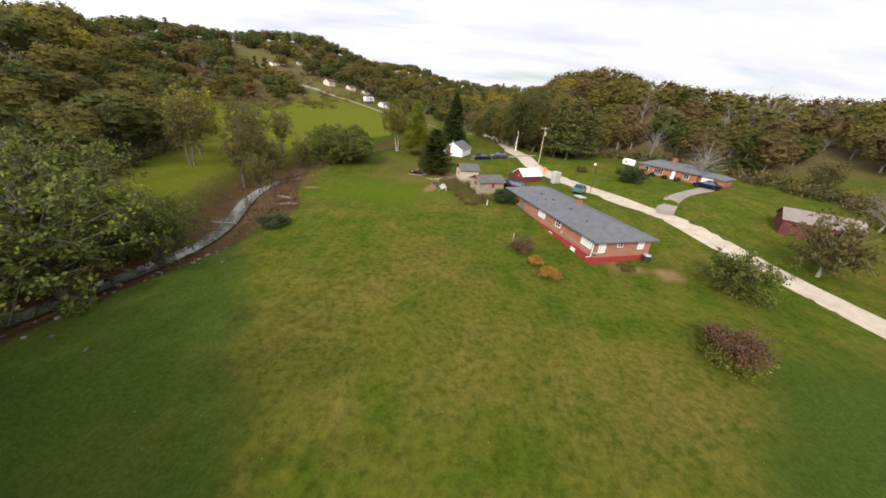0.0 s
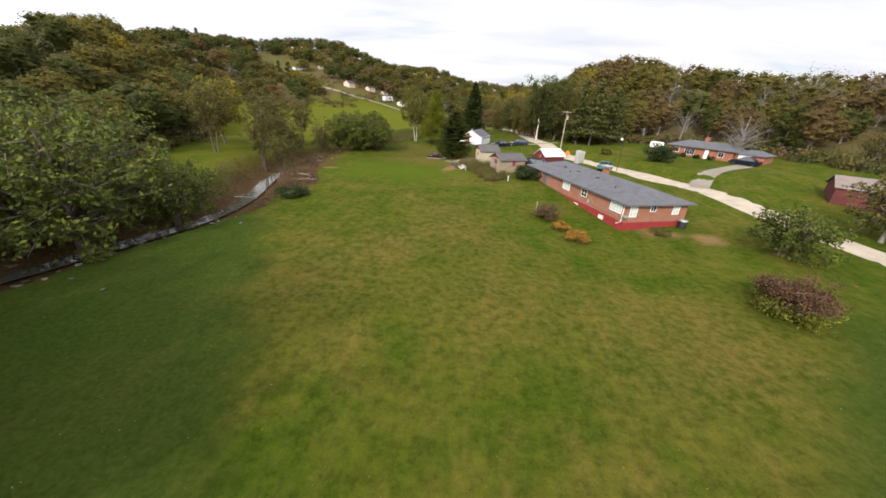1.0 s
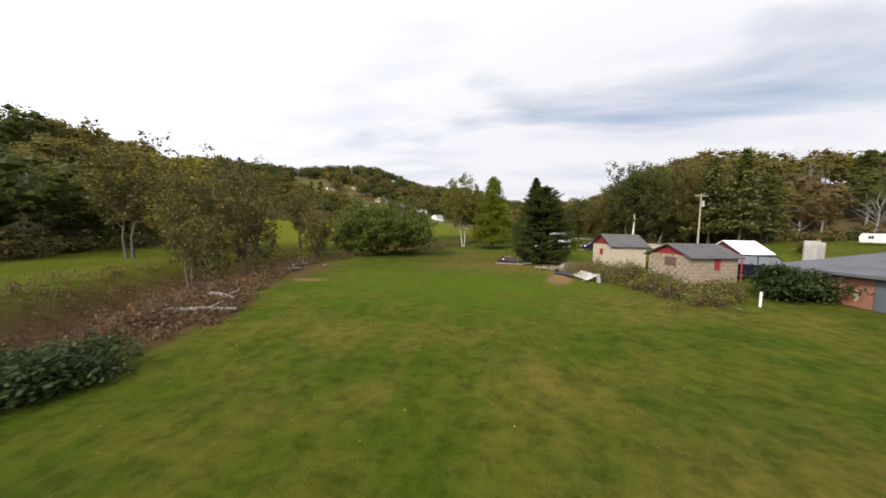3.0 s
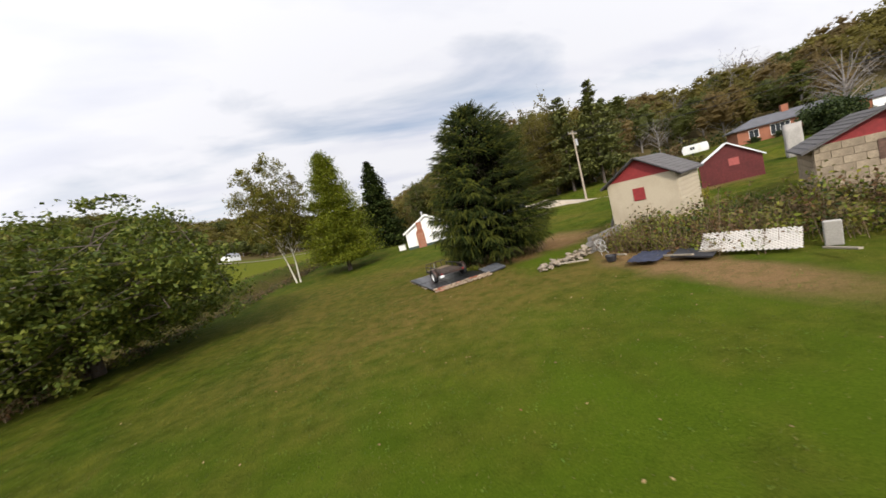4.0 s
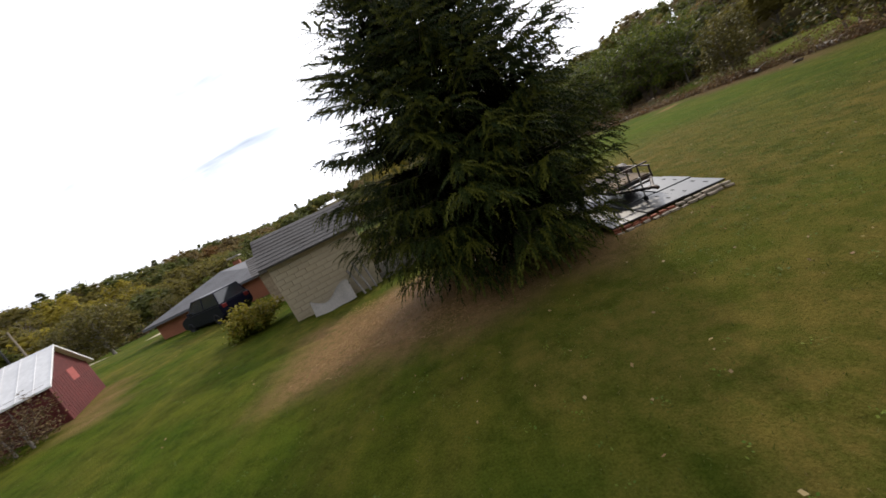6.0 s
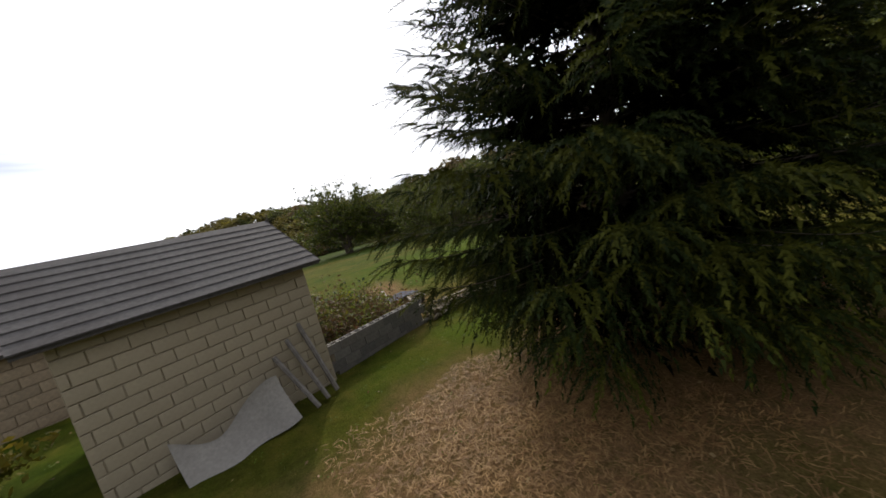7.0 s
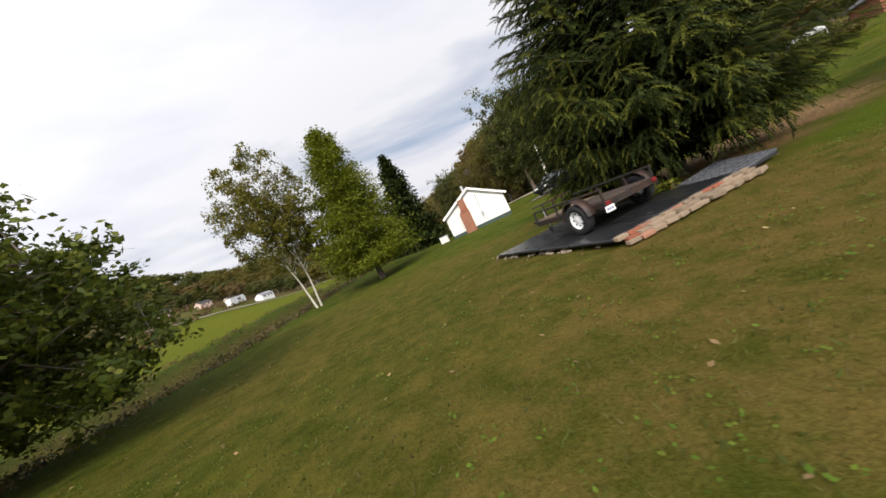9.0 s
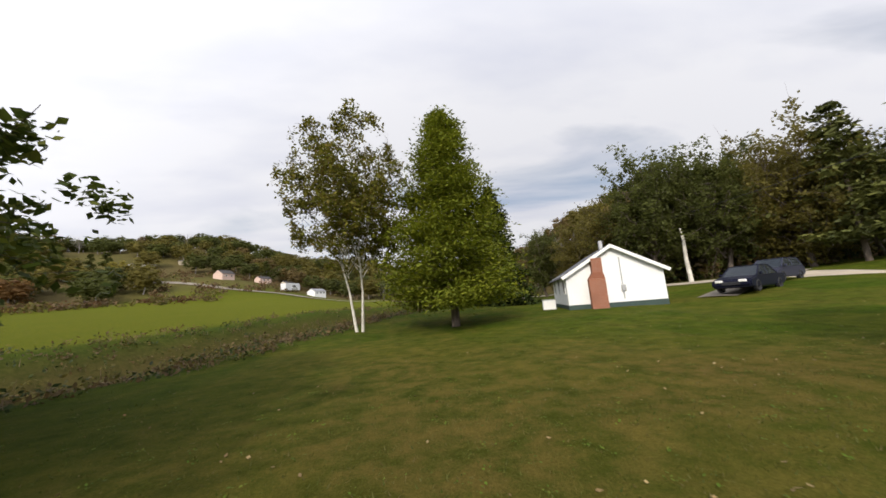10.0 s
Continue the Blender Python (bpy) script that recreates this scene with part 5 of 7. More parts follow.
for sd in (1, -1):
    bm = bmesh.new()
    a, b_ = Vector((-0.3, 0.0, 3.68)), Vector((-0.3, 2.95 * sd, 1.98))
    d = (b_ - a).normalized()
    n_ = Vector((0, -d.z, d.y)) * (1 if sd > 0 else -1)
    v = [bm.verts.new(p + Vector((dx, 0, 0)) + n_ * k) for dx in (-0.02, 0.03) for p, k in ((a, 0.02), (b_, 0.02), (b_, -0.16), (a, -0.16))]
    for q in ((0, 1, 2, 3), (7, 6, 5, 4), (0, 4, 5, 1), (1, 5, 6, 2), (2, 6, 7, 3), (3, 7, 4, 0)):
        bm.faces.new([v[i] for i in q])
    bmesh.ops.recalc_face_normals(bm, faces=bm.faces[:])
    part("bargeboard", bm, FRAME_WHITE, cottage)
for k in range(18):
    z = 0.34 + k * 0.105
    for sd in (1, -1):
        boxed("siding_board", (0, 7.0, sd * 2.656 - 0.008, sd * 2.656 + 0.008, z, z + 0.098), WHITE_PAINT, cottage, bevel=0.003)
    boxed("siding_board", (-0.016, -0.001, -2.65, 2.65, z, z + 0.098), WHITE_PAINT, cottage, bevel=0.003)
for x in (1.0, 3.4, 5.6):
    window(cottage, x, 2.664, 1.05, 0.65, 0.95, rows=2, cols=1)
boxed("meter_box", (-0.16, -0.017, -0.55, -0.33, 0.95, 1.3), METAL_GREY, cottage, "grey meter box", 0.02)
bm = bmesh.new()
tube(bm, [(-0.06, -0.42, 0.5), (-0.06, -0.42, 2.9)], 0.025)
part("conduit", bm, METAL_GREY, cottage)
boxed("flue", (0.5, 0.7, 0.2, 0.4, 3.5, 4.05), METAL_GREY, cottage, "short metal flue", 0.01)
tank = thing("water_heater_box", "white metal box beside the white house", "box", cottage.matrix_world @ pose(2.2, 3.6, -0.05))
boxed("case", (-0.35, 0.35, -0.4, 0.4, -0.4, 0.75), WHITE_PAINT, tank, bevel=0.03)
boxed("lid", (-0.38, 0.38, -0.43, 0.43, 0.752, 0.8), METAL_GREY, tank, bevel=0.01)

# ---- trailer pad: black plastic sheets on stones ----
PAD = surface("black_plastic", (0.015, 0.016, 0.018), 0.3, vary=0.35, grain=5, stain=1.5, bump=0.06, per_object=0.2, stain_color=(0.034, 0.034, 0.036))
pad = thing("trailer_pad", "black plastic sheets laid as a parking pad", "pad", pose(0, 0, 0))
seams_x, seams_y = (0.0, 0.95, 1.9, 2.75), (0.0, 1.06, 2.15, 3.25, 4.3)
rp = random.Random(4)
for i in range(3):
    for j in range(4):
        x0, x1, y0, y1 = seams_x[i] + 0.012, seams_x[i + 1] - 0.012, seams_y[j] + 0.012, seams_y[j + 1] - 0.012
        if i == 2:
            y1 += 0.1 * (j == 3)
        bm = bmesh.new()
        box(bm, x0, x1, y0, y1, 0.1, 0.15, 0.012)
        sheet = part("sheet", bm, PAD, pad)
        sheet.rotation_euler = (rp.uniform(-0.004, 0.004), rp.uniform(-0.004, 0.004), rp.uniform(-0.006, 0.006))
        for sx in (0.22, 0.78):
            for sy in (0.3, 0.7):
                cx, cy = x0 + (x1 - x0) * sx, y0 + (y1 - y0) * sy
                boxed("slot", (cx - 0.018, cx + 0.018, cy - 0.055, cy + 0.055, 0.151, 0.156), BLACK_RUBBER, sheet)
grate = thing("plastic_grate", "grey ribbed plastic pallet beside the black pad", "pallet", pose(3.42, 0.62, 0.13, 4, -5, -6))
GRATE = surface("grate_grey", (0.09, 0.095, 0.105), 0.5, vary=0.2, grain=6, stain=2, bump=0.05)
for k in range(9):
    boxed("rib", (-0.5, 0.5, -0.52 + k * 0.13 - 0.03, -0.52 + k * 0.13 + 0.03, 0, 0.04), GRATE, grate, bevel=0.006)
for k in range(7):
    boxed("rib", (-0.5 + k * 0.165 - 0.03, -0.5 + k * 0.165 + 0.03, -0.55, 0.55, 0.004, 0.036), GRATE, grate, bevel=0.006)
boxed("base", (-0.5, 0.5, -0.55, 0.55, -0.06, -0.004), METAL_DARK, grate, bevel=0.01)

BRICK_MIX = [surface("paver_tan", (0.25, 0.19, 0.13), 0.9, vary=0.2, grain=25, stain=5, bump=0.3, per_object=0.25),
             surface("paver_pink", (0.3, 0.15, 0.1), 0.9, vary=0.2, grain=25, stain=5, bump=0.3, per_object=0.25),
             surface("paver_red", (0.25, 0.085, 0.045), 0.9, vary=0.25, grain=25, stain=5, bump=0.3, per_object=0.25),
             surface("paver_white", (0.3, 0.255, 0.2), 0.9, vary=0.15, grain=25, stain=5, bump=0.3, per_object=0.2)]


def brick_mesh(sx, sy, sz, mat, holes=False):
    bm = bmesh.new()
    box(bm, -sx / 2, sx / 2, -sy / 2, sy / 2, 0, sz, 0.008)
    if holes:
        for k in (-0.055, 0, 0.055):
            box(bm, k - 0.014, k + 0.014, -sy / 2 - 0.002, -sy / 2 + 0.01, sz * 0.25, sz * 0.75)
    me = bpy.data.meshes.new("brick")
    bm.to_mesh(me)
    bm.free()
    me.materials.append(mat)
    return me


edging = thing("brick_edging", "loose tan and red bricks stacked along the pad", "bricks", pose(0, 0, 0))
kinds = [brick_mesh(0.2, 0.1, 0.06, m) for m in BRICK_MIX] + [brick_mesh(0.26, 0.16, 0.07, BRICK_MIX[0]), brick_mesh(0.2, 0.1, 0.065, BRICK_MIX[0])]
for row in range(3):
    x = 0.02 + 0.07 * (row % 2)
    while x < 2.85:
        k = rp.choices(range(6), (4, 3 if x < 0.6 else 1.2, 4 if x < 0.6 else 0.8, 1, 4, 4))[0]
        ob = new("brick", kinds[k])
        ob.parent = edging
        w = 0.27 if k == 4 else 0.21
        ob.matrix_basis = pose(x + w / 2, -0.06 - 0.105 * row + rp.uniform(-0.02, 0.02), (0.09 if row == 0 else 0.055 if row == 1 else 0.02 if row == 2 else 0.0) + rp.uniform(0, 0.012), rp.uniform(-5, 5), rp.uniform(-4, 4), rp.uniform(-14, 14))
        x += w + rp.uniform(0, 0.03)
for row in range(2):
    x = 0.05
    while x < 2.75:
        first_row = row == 0
        k = (2 if x > 1.2 else 3) if first_row else 3
        if first_row and x > 1.2 and rp.random() < 0.25:
            k = 1
        ob = new("brick", kinds[k])
        ob.parent = edging
        ob.matrix_basis = pose(x + 0.1, 4.41 + 0.11 * row + rp.uniform(-0.03, 0.03), 0.055 - 0.05 * row + rp.uniform(-0.012, 0.01), rp.uniform(-7, 7), rp.uniform(-5, 5), rp.uniform(-15, 15)) @ Matrix.Scale(rp.uniform(0.72, 1.0), 4)
        x += 0.21
        if first_row and k == 2:
            ob2 = new("brick", kinds[2])
            ob2.parent = edging
            ob2.matrix_basis = pose(x - 0.11, 4.41, 0.002, 0, 0, rp.uniform(-4, 4))


def rock_mesh(rng, r, flat=0.6, mat=None):
    bm = bmesh.new()
    bmesh.ops.create_icosphere(bm, subdivisions=1, radius=r)
    for v in bm.verts:
        n = 1 + 0.32 * rng.uniform(-1, 1)
        v.co = Vector((v.co.x * n * rng.uniform(0.9, 1.3), v.co.y * n, v.co.z * n * flat))
    me = bpy.data.meshes.new("stone")
    bm.to_mesh(me)
    bm.free()
    me.materials.append(mat)
    return me


STONE_TAN = surface("stone_tan", (0.24, 0.2, 0.15), 0.95, vary=0.25, grain=14, stain=4, bump=0.4, per_object=0.35, stain_color=(0.16, 0.14, 0.11))
rr = random.Random(8)
stones = [rock_mesh(rr, 0.13, 0.6, STONE_TAN) for _ in range(7)]
for k in range(22):
    ob = tagged(new("pad_stone", stones[k % 7]), "small tan stone propping the pad's edge", "stone", "stones under the pad")
    s = rr.choice((0.18, 0.24, 0.3, 0.5, 0.55)) * rr.uniform(0.85, 1.1)
    ob.matrix_world = pose(0.06 + rr.uniform(-0.05, 0.05), rr.uniform(0.1, 4.25), 0.03, rr.uniform(0, 40), 0, rr.uniform(0, 360)) @ Matrix.Scale(s, 4)

# ---- utility trailer ----
tr = thing("utility_trailer", "black utility trailer with wooden deck and rails", "trailer", pose(1.36, 1.84, 0.155, 0, 0, 1.5) @ Matrix.Scale(0.88, 4))
WOOD_OLD = surface("wood_weathered", (0.2, 0.145, 0.095), 0.9, vary=0.35, grain=7, stain=1.5, bump=0.3, stretch_by=(6, 0.8, 6), per_object=0.25)
WOOD_BROWN = surface("wood_brown", (0.06, 0.042, 0.032), 0.85, vary=0.35, grain=7, stain=1.5, bump=0.3, stretch_by=(6, 0.8, 6), per_object=0.25)
STEEL = surface("trailer_steel", (0.035, 0.033, 0.033), 0.55, 0.5, vary=0.4, grain=10, stain=2, bump=0.15, stain_color=(0.1, 0.05, 0.03))
W2, L2 = 0.68, 1.26
for x in (-W2, W2):
    boxed("side_beam", (x - 0.03, x + 0.03, -L2, L2, 0.38, 0.5), STEEL, tr, bevel=0.006)
for y in (-L2, 1.2):
    boxed("cross_beam", (-W2 + 0.03, W2 - 0.03, y, y + 0.06, 0.38, 0.49), STEEL, tr, bevel=0.006)
for k in range(6):
    x = -W2 + 0.03 + k * 0.217
    boxed("deck_board", (x + 0.006, x + 0.211, -L2 + 0.065, 0.42, 0.49, 0.525), WOOD_BROWN, tr, bevel=0.006)
for k in range(2):
    x = -W2 + 0.03 + k * 0.65
    boxed("deck_board", (x + 0.006, x + 0.644, 0.43, L2 - 0.06, 0.49, 0.53), WOOD_OLD, tr, "pale plywood deck panel", bevel=0.006)
for x in (-W2, W2):
    for y in (-L2 + 0.03, -0.55, 0.3, L2 - 0.03):
        boxed("rail_post", (x - 0.02, x + 0.02, y - 0.02, y + 0.02, 0.5, 0.73), STEEL, tr, bevel=0.004)
    boxed("top_rail", (x - 0.025, x + 0.025, -L2, L2, 0.73, 0.77), STEEL, tr, bevel=0.006)
boxed("front_rail", (-W2 + 0.025, W2 - 0.025, L2 - 0.05, L2, 0.86, 0.9), STEEL, tr, bevel=0.006)
for k in range(1, 4):
    x = -W2 + k * W2 / 2
    boxed("rail_post", (x - 0.018, x + 0.018, L2 - 0.045, L2 - 0.01, 0.49, 0.86), STEEL, tr)
for x in (-0.62, 0.62):
    bm = bmesh.new()
    tube(bm, [(x, L2, 0.4), (0.03 * (1 if x > 0 else -1), L2 + 0.95, 0.38)], 0.045, 6)
    part("tongue_bar", bm, STEEL, tr)
boxed("tongue_brace", (-0.33, 0.33, L2 + 0.35, L2 + 0.41, 0.4, 0.46), STEEL, tr, bevel=0.005)
bm = bmesh.new()
tube(bm, [(0, L2 + 0.85, 0.38), (0, L2 + 1.12, 0.4), (0, L2 + 1.2, 0.38)], [0.05, 0.06, 0.05])
part("coupler", bm, STEEL, tr, "steel hitch coupler")
jack = new("jack")
jack.parent = tr
bm = bmesh.new()
tube(bm, [(0.1, L2 + 0.7, 0.1), (0.1, L2 + 0.7, 0.72)], 0.022)
part("post", bm, METAL_GREY, jack)
bm = bmesh.new()
bmesh.ops.create_cone(bm, segments=14, radius1=0.08, radius2=0.08, depth=0.05, cap_ends=True, matrix=pose(0.1, L2 + 0.7, 0.08, 0, 90, 0))
part("wheel", bm, BLACK_RUBBER, jack)
RIM = surface("rim_white", (0.75, 0.75, 0.75), 0.4, vary=0.06, grain=10, stain=4, bump=0.05)


def wheel(parent, x, y, z, r, w, side, rim_mat, spokes=8):
    wh = new("wheel")
    wh.parent = parent
    m = pose(x, y, z, 0, 90, 0)
    bm = bmesh.new()
    prof = [(r * 0.6, -w / 2), (r * 0.93, -w / 2), (r, -w * 0.3), (r, w * 0.3), (r * 0.93, w / 2), (r * 0.6, w / 2)]
    rings = [[bm.verts.new((rad * math.cos(a), rad * math.sin(a), d)) for a in [2 * math.pi * k / 28 for k in range(28)]] for rad, d in prof]
    for r0, r1 in zip(rings, rings[1:] + rings[:1]):
        for k in range(28):
            bm.faces.new((r0[k], r0[(k + 1) % 28], r1[(k + 1) % 28], r1[k]))
    bmesh.ops.recalc_face_normals(bm, faces=bm.faces[:])
    bmesh.ops.transform(bm, matrix=m, verts=bm.verts[:])
    part("tyre", bm, BLACK_RUBBER, wh, smooth=True)
    bm = bmesh.new()
    prof = [(r * 0.61, w * 0.42), (r * 0.56, w * 0.38), (r * 0.5, w * 0.2), (r * 0.3, w * 0.26), (r * 0.16, w * 0.34), (0.001, w * 0.36)]
    rings = [[bm.verts.new((rad * math.cos(a), rad * math.sin(a), d * side)) for a in [2 * math.pi * k / 28 for k in range(28)]] for rad, d in prof]
    for r0, r1 in zip(rings, rings[1:]):
        for k in range(28):
            bm.faces.new((r0[k], r0[(k + 1) % 28], r1[(k + 1) % 28], r1[k]))
    bmesh.ops.recalc_face_normals(bm, faces=bm.faces[:])
    bmesh.ops.transform(bm, matrix=m, verts=bm.verts[:])
    rim = part("rim", bm, rim_mat, wh, smooth=True)
    for k in range(spokes):
        a = 2 * math.pi * k / spokes
        bm = bmesh.new()
        bmesh.ops.create_cone(bm, segments=8, radius1=r * 0.055, radius2=r * 0.055, depth=0.02, cap_ends=True, matrix=m @ pose(r * 0.4 * math.cos(a), r * 0.4 * math.sin(a), w * 0.245 * side))
        part("hole", bm, BLACK_RUBBER, rim)
    return wh


for x, sd in ((-W2 - 0.2, -1), (W2 + 0.2, 1)):
    wheel(tr, x, -0.62, 0.33, 0.33, 0.2, sd, RIM)
    bm = bmesh.new()
    n = 12
    ang = [math.pi * k / n for k in range(n + 1)]
    for dx0, dx1 in ((-0.11, 0.11),):
        outer = [[bm.verts.new((x + dx, -0.62 + rad * math.cos(a), 0.35 + rad * math.sin(a))) for a in ang] for dx in (dx0, dx1) for rad in (0.4, 0.385)]
        o0, i0, o1, i1 = outer
        for k in range(n):
            bm.faces.new((o0[k], o0[k + 1], o1[k + 1], o1[k]))
            bm.faces.new((i0[k], i1[k], i1[k + 1], i0[k + 1]))
            bm.faces.new((o0[k], i0[k], i0[k + 1], o0[k + 1]))
            bm.faces.new((o1[k], o1[k + 1], i1[k + 1], i1[k]))
    part("fender", bm, STEEL, tr, "rounded black fender", smooth=True)
    boxed("tail_light", (x - sd * 0.24 - 0.06, x - sd * 0.24 + 0.06, -L2 - 0.03, -L2 + 0.02, 0.42, 0.5), surface("lamp_red", (0.16, 0.015, 0.015), 0.35, vary=0.1), tr, "red tail light", 0.008)
bm = bmesh.new()
tube(bm, [(-W2 - 0.1, -0.62, 0.33), (W2 + 0.1, -0.62, 0.33)], 0.03)
part("axle", bm, STEEL, tr)
plate = boxed("number_plate", (-W2 - 0.1, -W2 + 0.13, -L2 - 0.045, -L2 - 0.035, 0.29, 0.41), WHITE_PAINT, tr, "white number plate")
for k in range(3):
    boxed("plate_bar", (-W2 - 0.07 + 0.06 * k, -W2 - 0.03 + 0.06 * k, -L2 - 0.049, -L2 - 0.046, 0.33, 0.37), surface("plate_ink", (0.05, 0.07, 0.2), 0.6), plate)

# ---- walls, debris and garden by the block shed ----
BLOCK_GREY = surface("block_grey", (0.2, 0.19, 0.175), 0.95, vary=0.25, grain=18, stain=2, bump=0.4, per_object=0.25)
bm = bmesh.new()
box(bm, -0.2, 0.2, -0.1, 0.1, 0, 0.19, 0.008)
me_full = bpy.data.meshes.new("block")
bm.to_mesh(me_full)
bm.free()
me_full.materials.append(BLOCK_GREY)
bm = bmesh.new()
for a in ((-0.2, 0.2, -0.1, -0.065), (-0.2, 0.2, 0.065, 0.1), (-0.2, -0.165, -0.065, 0.065), (0.165, 0.2, -0.065, 0.065), (-0.0175, 0.0175, -0.065, 0.065)):
    box(bm, *a, 0, 0.19)
me_cells = bpy.data.meshes.new("block")
bm.to_mesh(me_cells)
bm.free()
me_cells.materials.append(BLOCK_GREY)
ax, ay, bx, by = 6.85, -2.35, 9.6, -1.55
block_wall = thing("block_wall", "low grey hollow-block retaining wall by the shed", "wall", frame_at(ax, ay, 0, bx - ax, by - ay))
wl_len = math.hypot(bx - ax, by - ay)
for r in range(4):
    n = int(wl_len / 0.41)
    for k in range(n + 1):
        x = 0.2 + 0.41 * k + (0.2 if r % 2 else 0)
        if x > wl_len:
            continue
        ob = new("block", me_cells if r == 3 else me_full)
        ob.parent = block_wall
        ob.matrix_basis = pose(x, rr.uniform(-0.006, 0.006), -0.12 + 0.2 * r, 0, 0, rr.uniform(-1, 1))

dry = thing("dry_stone_wall", "tumbled dry wall of tan fieldstones beside the lawn", "wall", pose(0, 0, 0))
big_stones = [rock_mesh(rr, 0.17, 0.5, STONE_TAN) for _ in range(9)]
for k in range(70):
    u = rr.random()
    x, y = 6.7 + (4.1 - 6.7) * u + rr.gauss(0, 0.1), -2.35 - 0.15 * u + rr.gauss(0, 0.13)
    lay = rr.choice((0, 0, 1, 1, 2)) * (1 - 0.6 * u)
    ob = new("stone", big_stones[k % 9])
    ob.parent = dry
    ob.matrix_basis = pose(x, y, 0.05 + 0.14 * lay, rr.uniform(-25, 25), rr.uniform(-25, 25), rr.uniform(0, 360)) @ Matrix.Scale(rr.uniform(0.45, 0.95), 4)

CHAIR_WHITE = surface("chair_white", (0.42, 0.41, 0.38), 0.5, vary=0.1, grain=15, stain=3)
chair = thing("garden_chair", "white iron garden chair with a round slatted seat", "chair", pose(6.4, -3.7, 0.2, 68, 8, 150) @ Matrix.Scale(0.75, 4))
bm = bmesh.new()
tube(bm, [(0.22 * math.cos(a), 0.22 * math.sin(a), 0.42) for a in [2 * math.pi * k / 20 for k in range(21)]], 0.014, 6)
part("seat_ring", bm, CHAIR_WHITE, chair)
for k in range(9):
    bm = bmesh.new()
    x = -0.18 + 0.045 * k
    h = math.sqrt(max(0.001, 0.22 ** 2 - x * x))
    tube(bm, [(x, -h, 0.42), (x, h, 0.42)], 0.008, 4)
    part("seat_slat", bm, CHAIR_WHITE, chair)
bm = bmesh.new()
tube(bm, [(-0.2, 0.2, 0.42)] + [(0.24 * math.cos(a), 0.26, 0.72 + 0.22 * math.sin(a)) for a in [math.pi * (1 - k / 12) for k in range(13)]] + [(0.2, 0.2, 0.42)], 0.014, 6)
part("backrest", bm, CHAIR_WHITE, chair)
for k in range(7):
    bm = bmesh.new()
    a = math.pi * (k + 1) / 8
    tube(bm, [(0, 0.22, 0.5), (0.24 * math.cos(a), 0.26, 0.72 + 0.22 * math.sin(a))], 0.008, 4)
    part("back_spoke", bm, CHAIR_WHITE, chair)
for k in range(4):
    a = math.pi / 4 + k * math.pi / 2
    bm = bmesh.new()
    tube(bm, [(0.18 * math.cos(a), 0.18 * math.sin(a), 0.42), (0.24 * math.cos(a), 0.24 * math.sin(a), 0.0)], 0.013, 6)
    part("leg", bm, CHAIR_WHITE, chair)

LATTICE = surface("lattice_white", (0.5, 0.47, 0.42), 0.7, vary=0.12, grain=10, stain=3, bump=0.1)
lat = thing("lattice_panel", "white wooden lattice panel lying on rubble", "lattice", pose(7.75, -7.85, 0.24, 24, 2, -68))
for k in range(28):
    for sgn in (1, -1):
        u = -1.58 + k * 0.117
        y0, y1 = sorted(max(-0.5, min(0.5, (x - u) * sgn)) for x in (-1.12, 1.12))
        if y1 - y0 < 0.08:
            continue
        p0, p1 = (u + y0 * sgn, y0), (u + y1 * sgn, y1)
        bm = bmesh.new()
        d = Vector((p1[0] - p0[0], y1 - y0, 0)).normalized()
        n_ = Vector((-d.y, d.x, 0)) * 0.026
        z0 = 0.0 if sgn > 0 else 0.013
        v = [bm.verts.new(Vector((p[0], p[1], z)) + q) for z in (z0, z0 + 0.011) for p, q in ((p0, n_), (p0, -n_), (p1, -n_), (p1, n_))]
        for q in ((3, 2, 1, 0), (4, 5, 6, 7), (0, 1, 5, 4), (1, 2, 6, 5), (2, 3, 7, 6), (3, 0, 4, 7)):
            bm.faces.new([v[i] for i in q])
        part("lath", bm, LATTICE, lat)
slab = thing("concrete_slab", "leaning weathered grey concrete slab", "slab", pose(8.5, -9.35, 0.08, 10, 0, -62))
boxed("slab", (-0.17, 0.17, -0.06, 0.06, -0.2, 0.5), CONCRETE, slab, bevel=0.02)
tub = thing("plastic_tub", "black plastic tub among garden rubble", "tub", pose(5.95, -4.4, -0.02) @ Matrix.Scale(0.62, 4))
bm = bmesh.new()
bmesh.ops.create_cone(bm, segments=18, radius1=0.25, radius2=0.33, depth=0.34, cap_ends=False, matrix=pose(0, 0, 0.17))
bmesh.ops.create_cone(bm, segments=18, radius1=0.25, radius2=0.25, depth=0.02, cap_ends=True, matrix=pose(0, 0, 0.01))
part("body", bm, METAL_DARK, tub)
bm = bmesh.new()
tube(bm, [(0.335 * math.cos(a), 0.335 * math.sin(a), 0.34) for a in [2 * math.pi * k / 18 for k in range(19)]], 0.018, 6)
part("rim", bm, METAL_DARK, tub)
tarp = thing("tarp", "crumpled dark blue tarpaulin on the bare soil", "tarp", pose(6.3, -5.7, 0.05, 0, 0, 20))
n = 16
tv = np.array([[(i / n - 0.5) * 1.5, (j / n - 0.5) * 1.0, 0.06 + 0.05 * noise.noise(Vector((i * 0.5, j * 0.6, 1))) + 0.03 * noise.noise(Vector((i * 1.1, j * 1.3, 4)))] for j in range(n + 1) for i in range(n + 1)])
ti = np.arange((n + 1) ** 2).reshape(n + 1, n + 1)
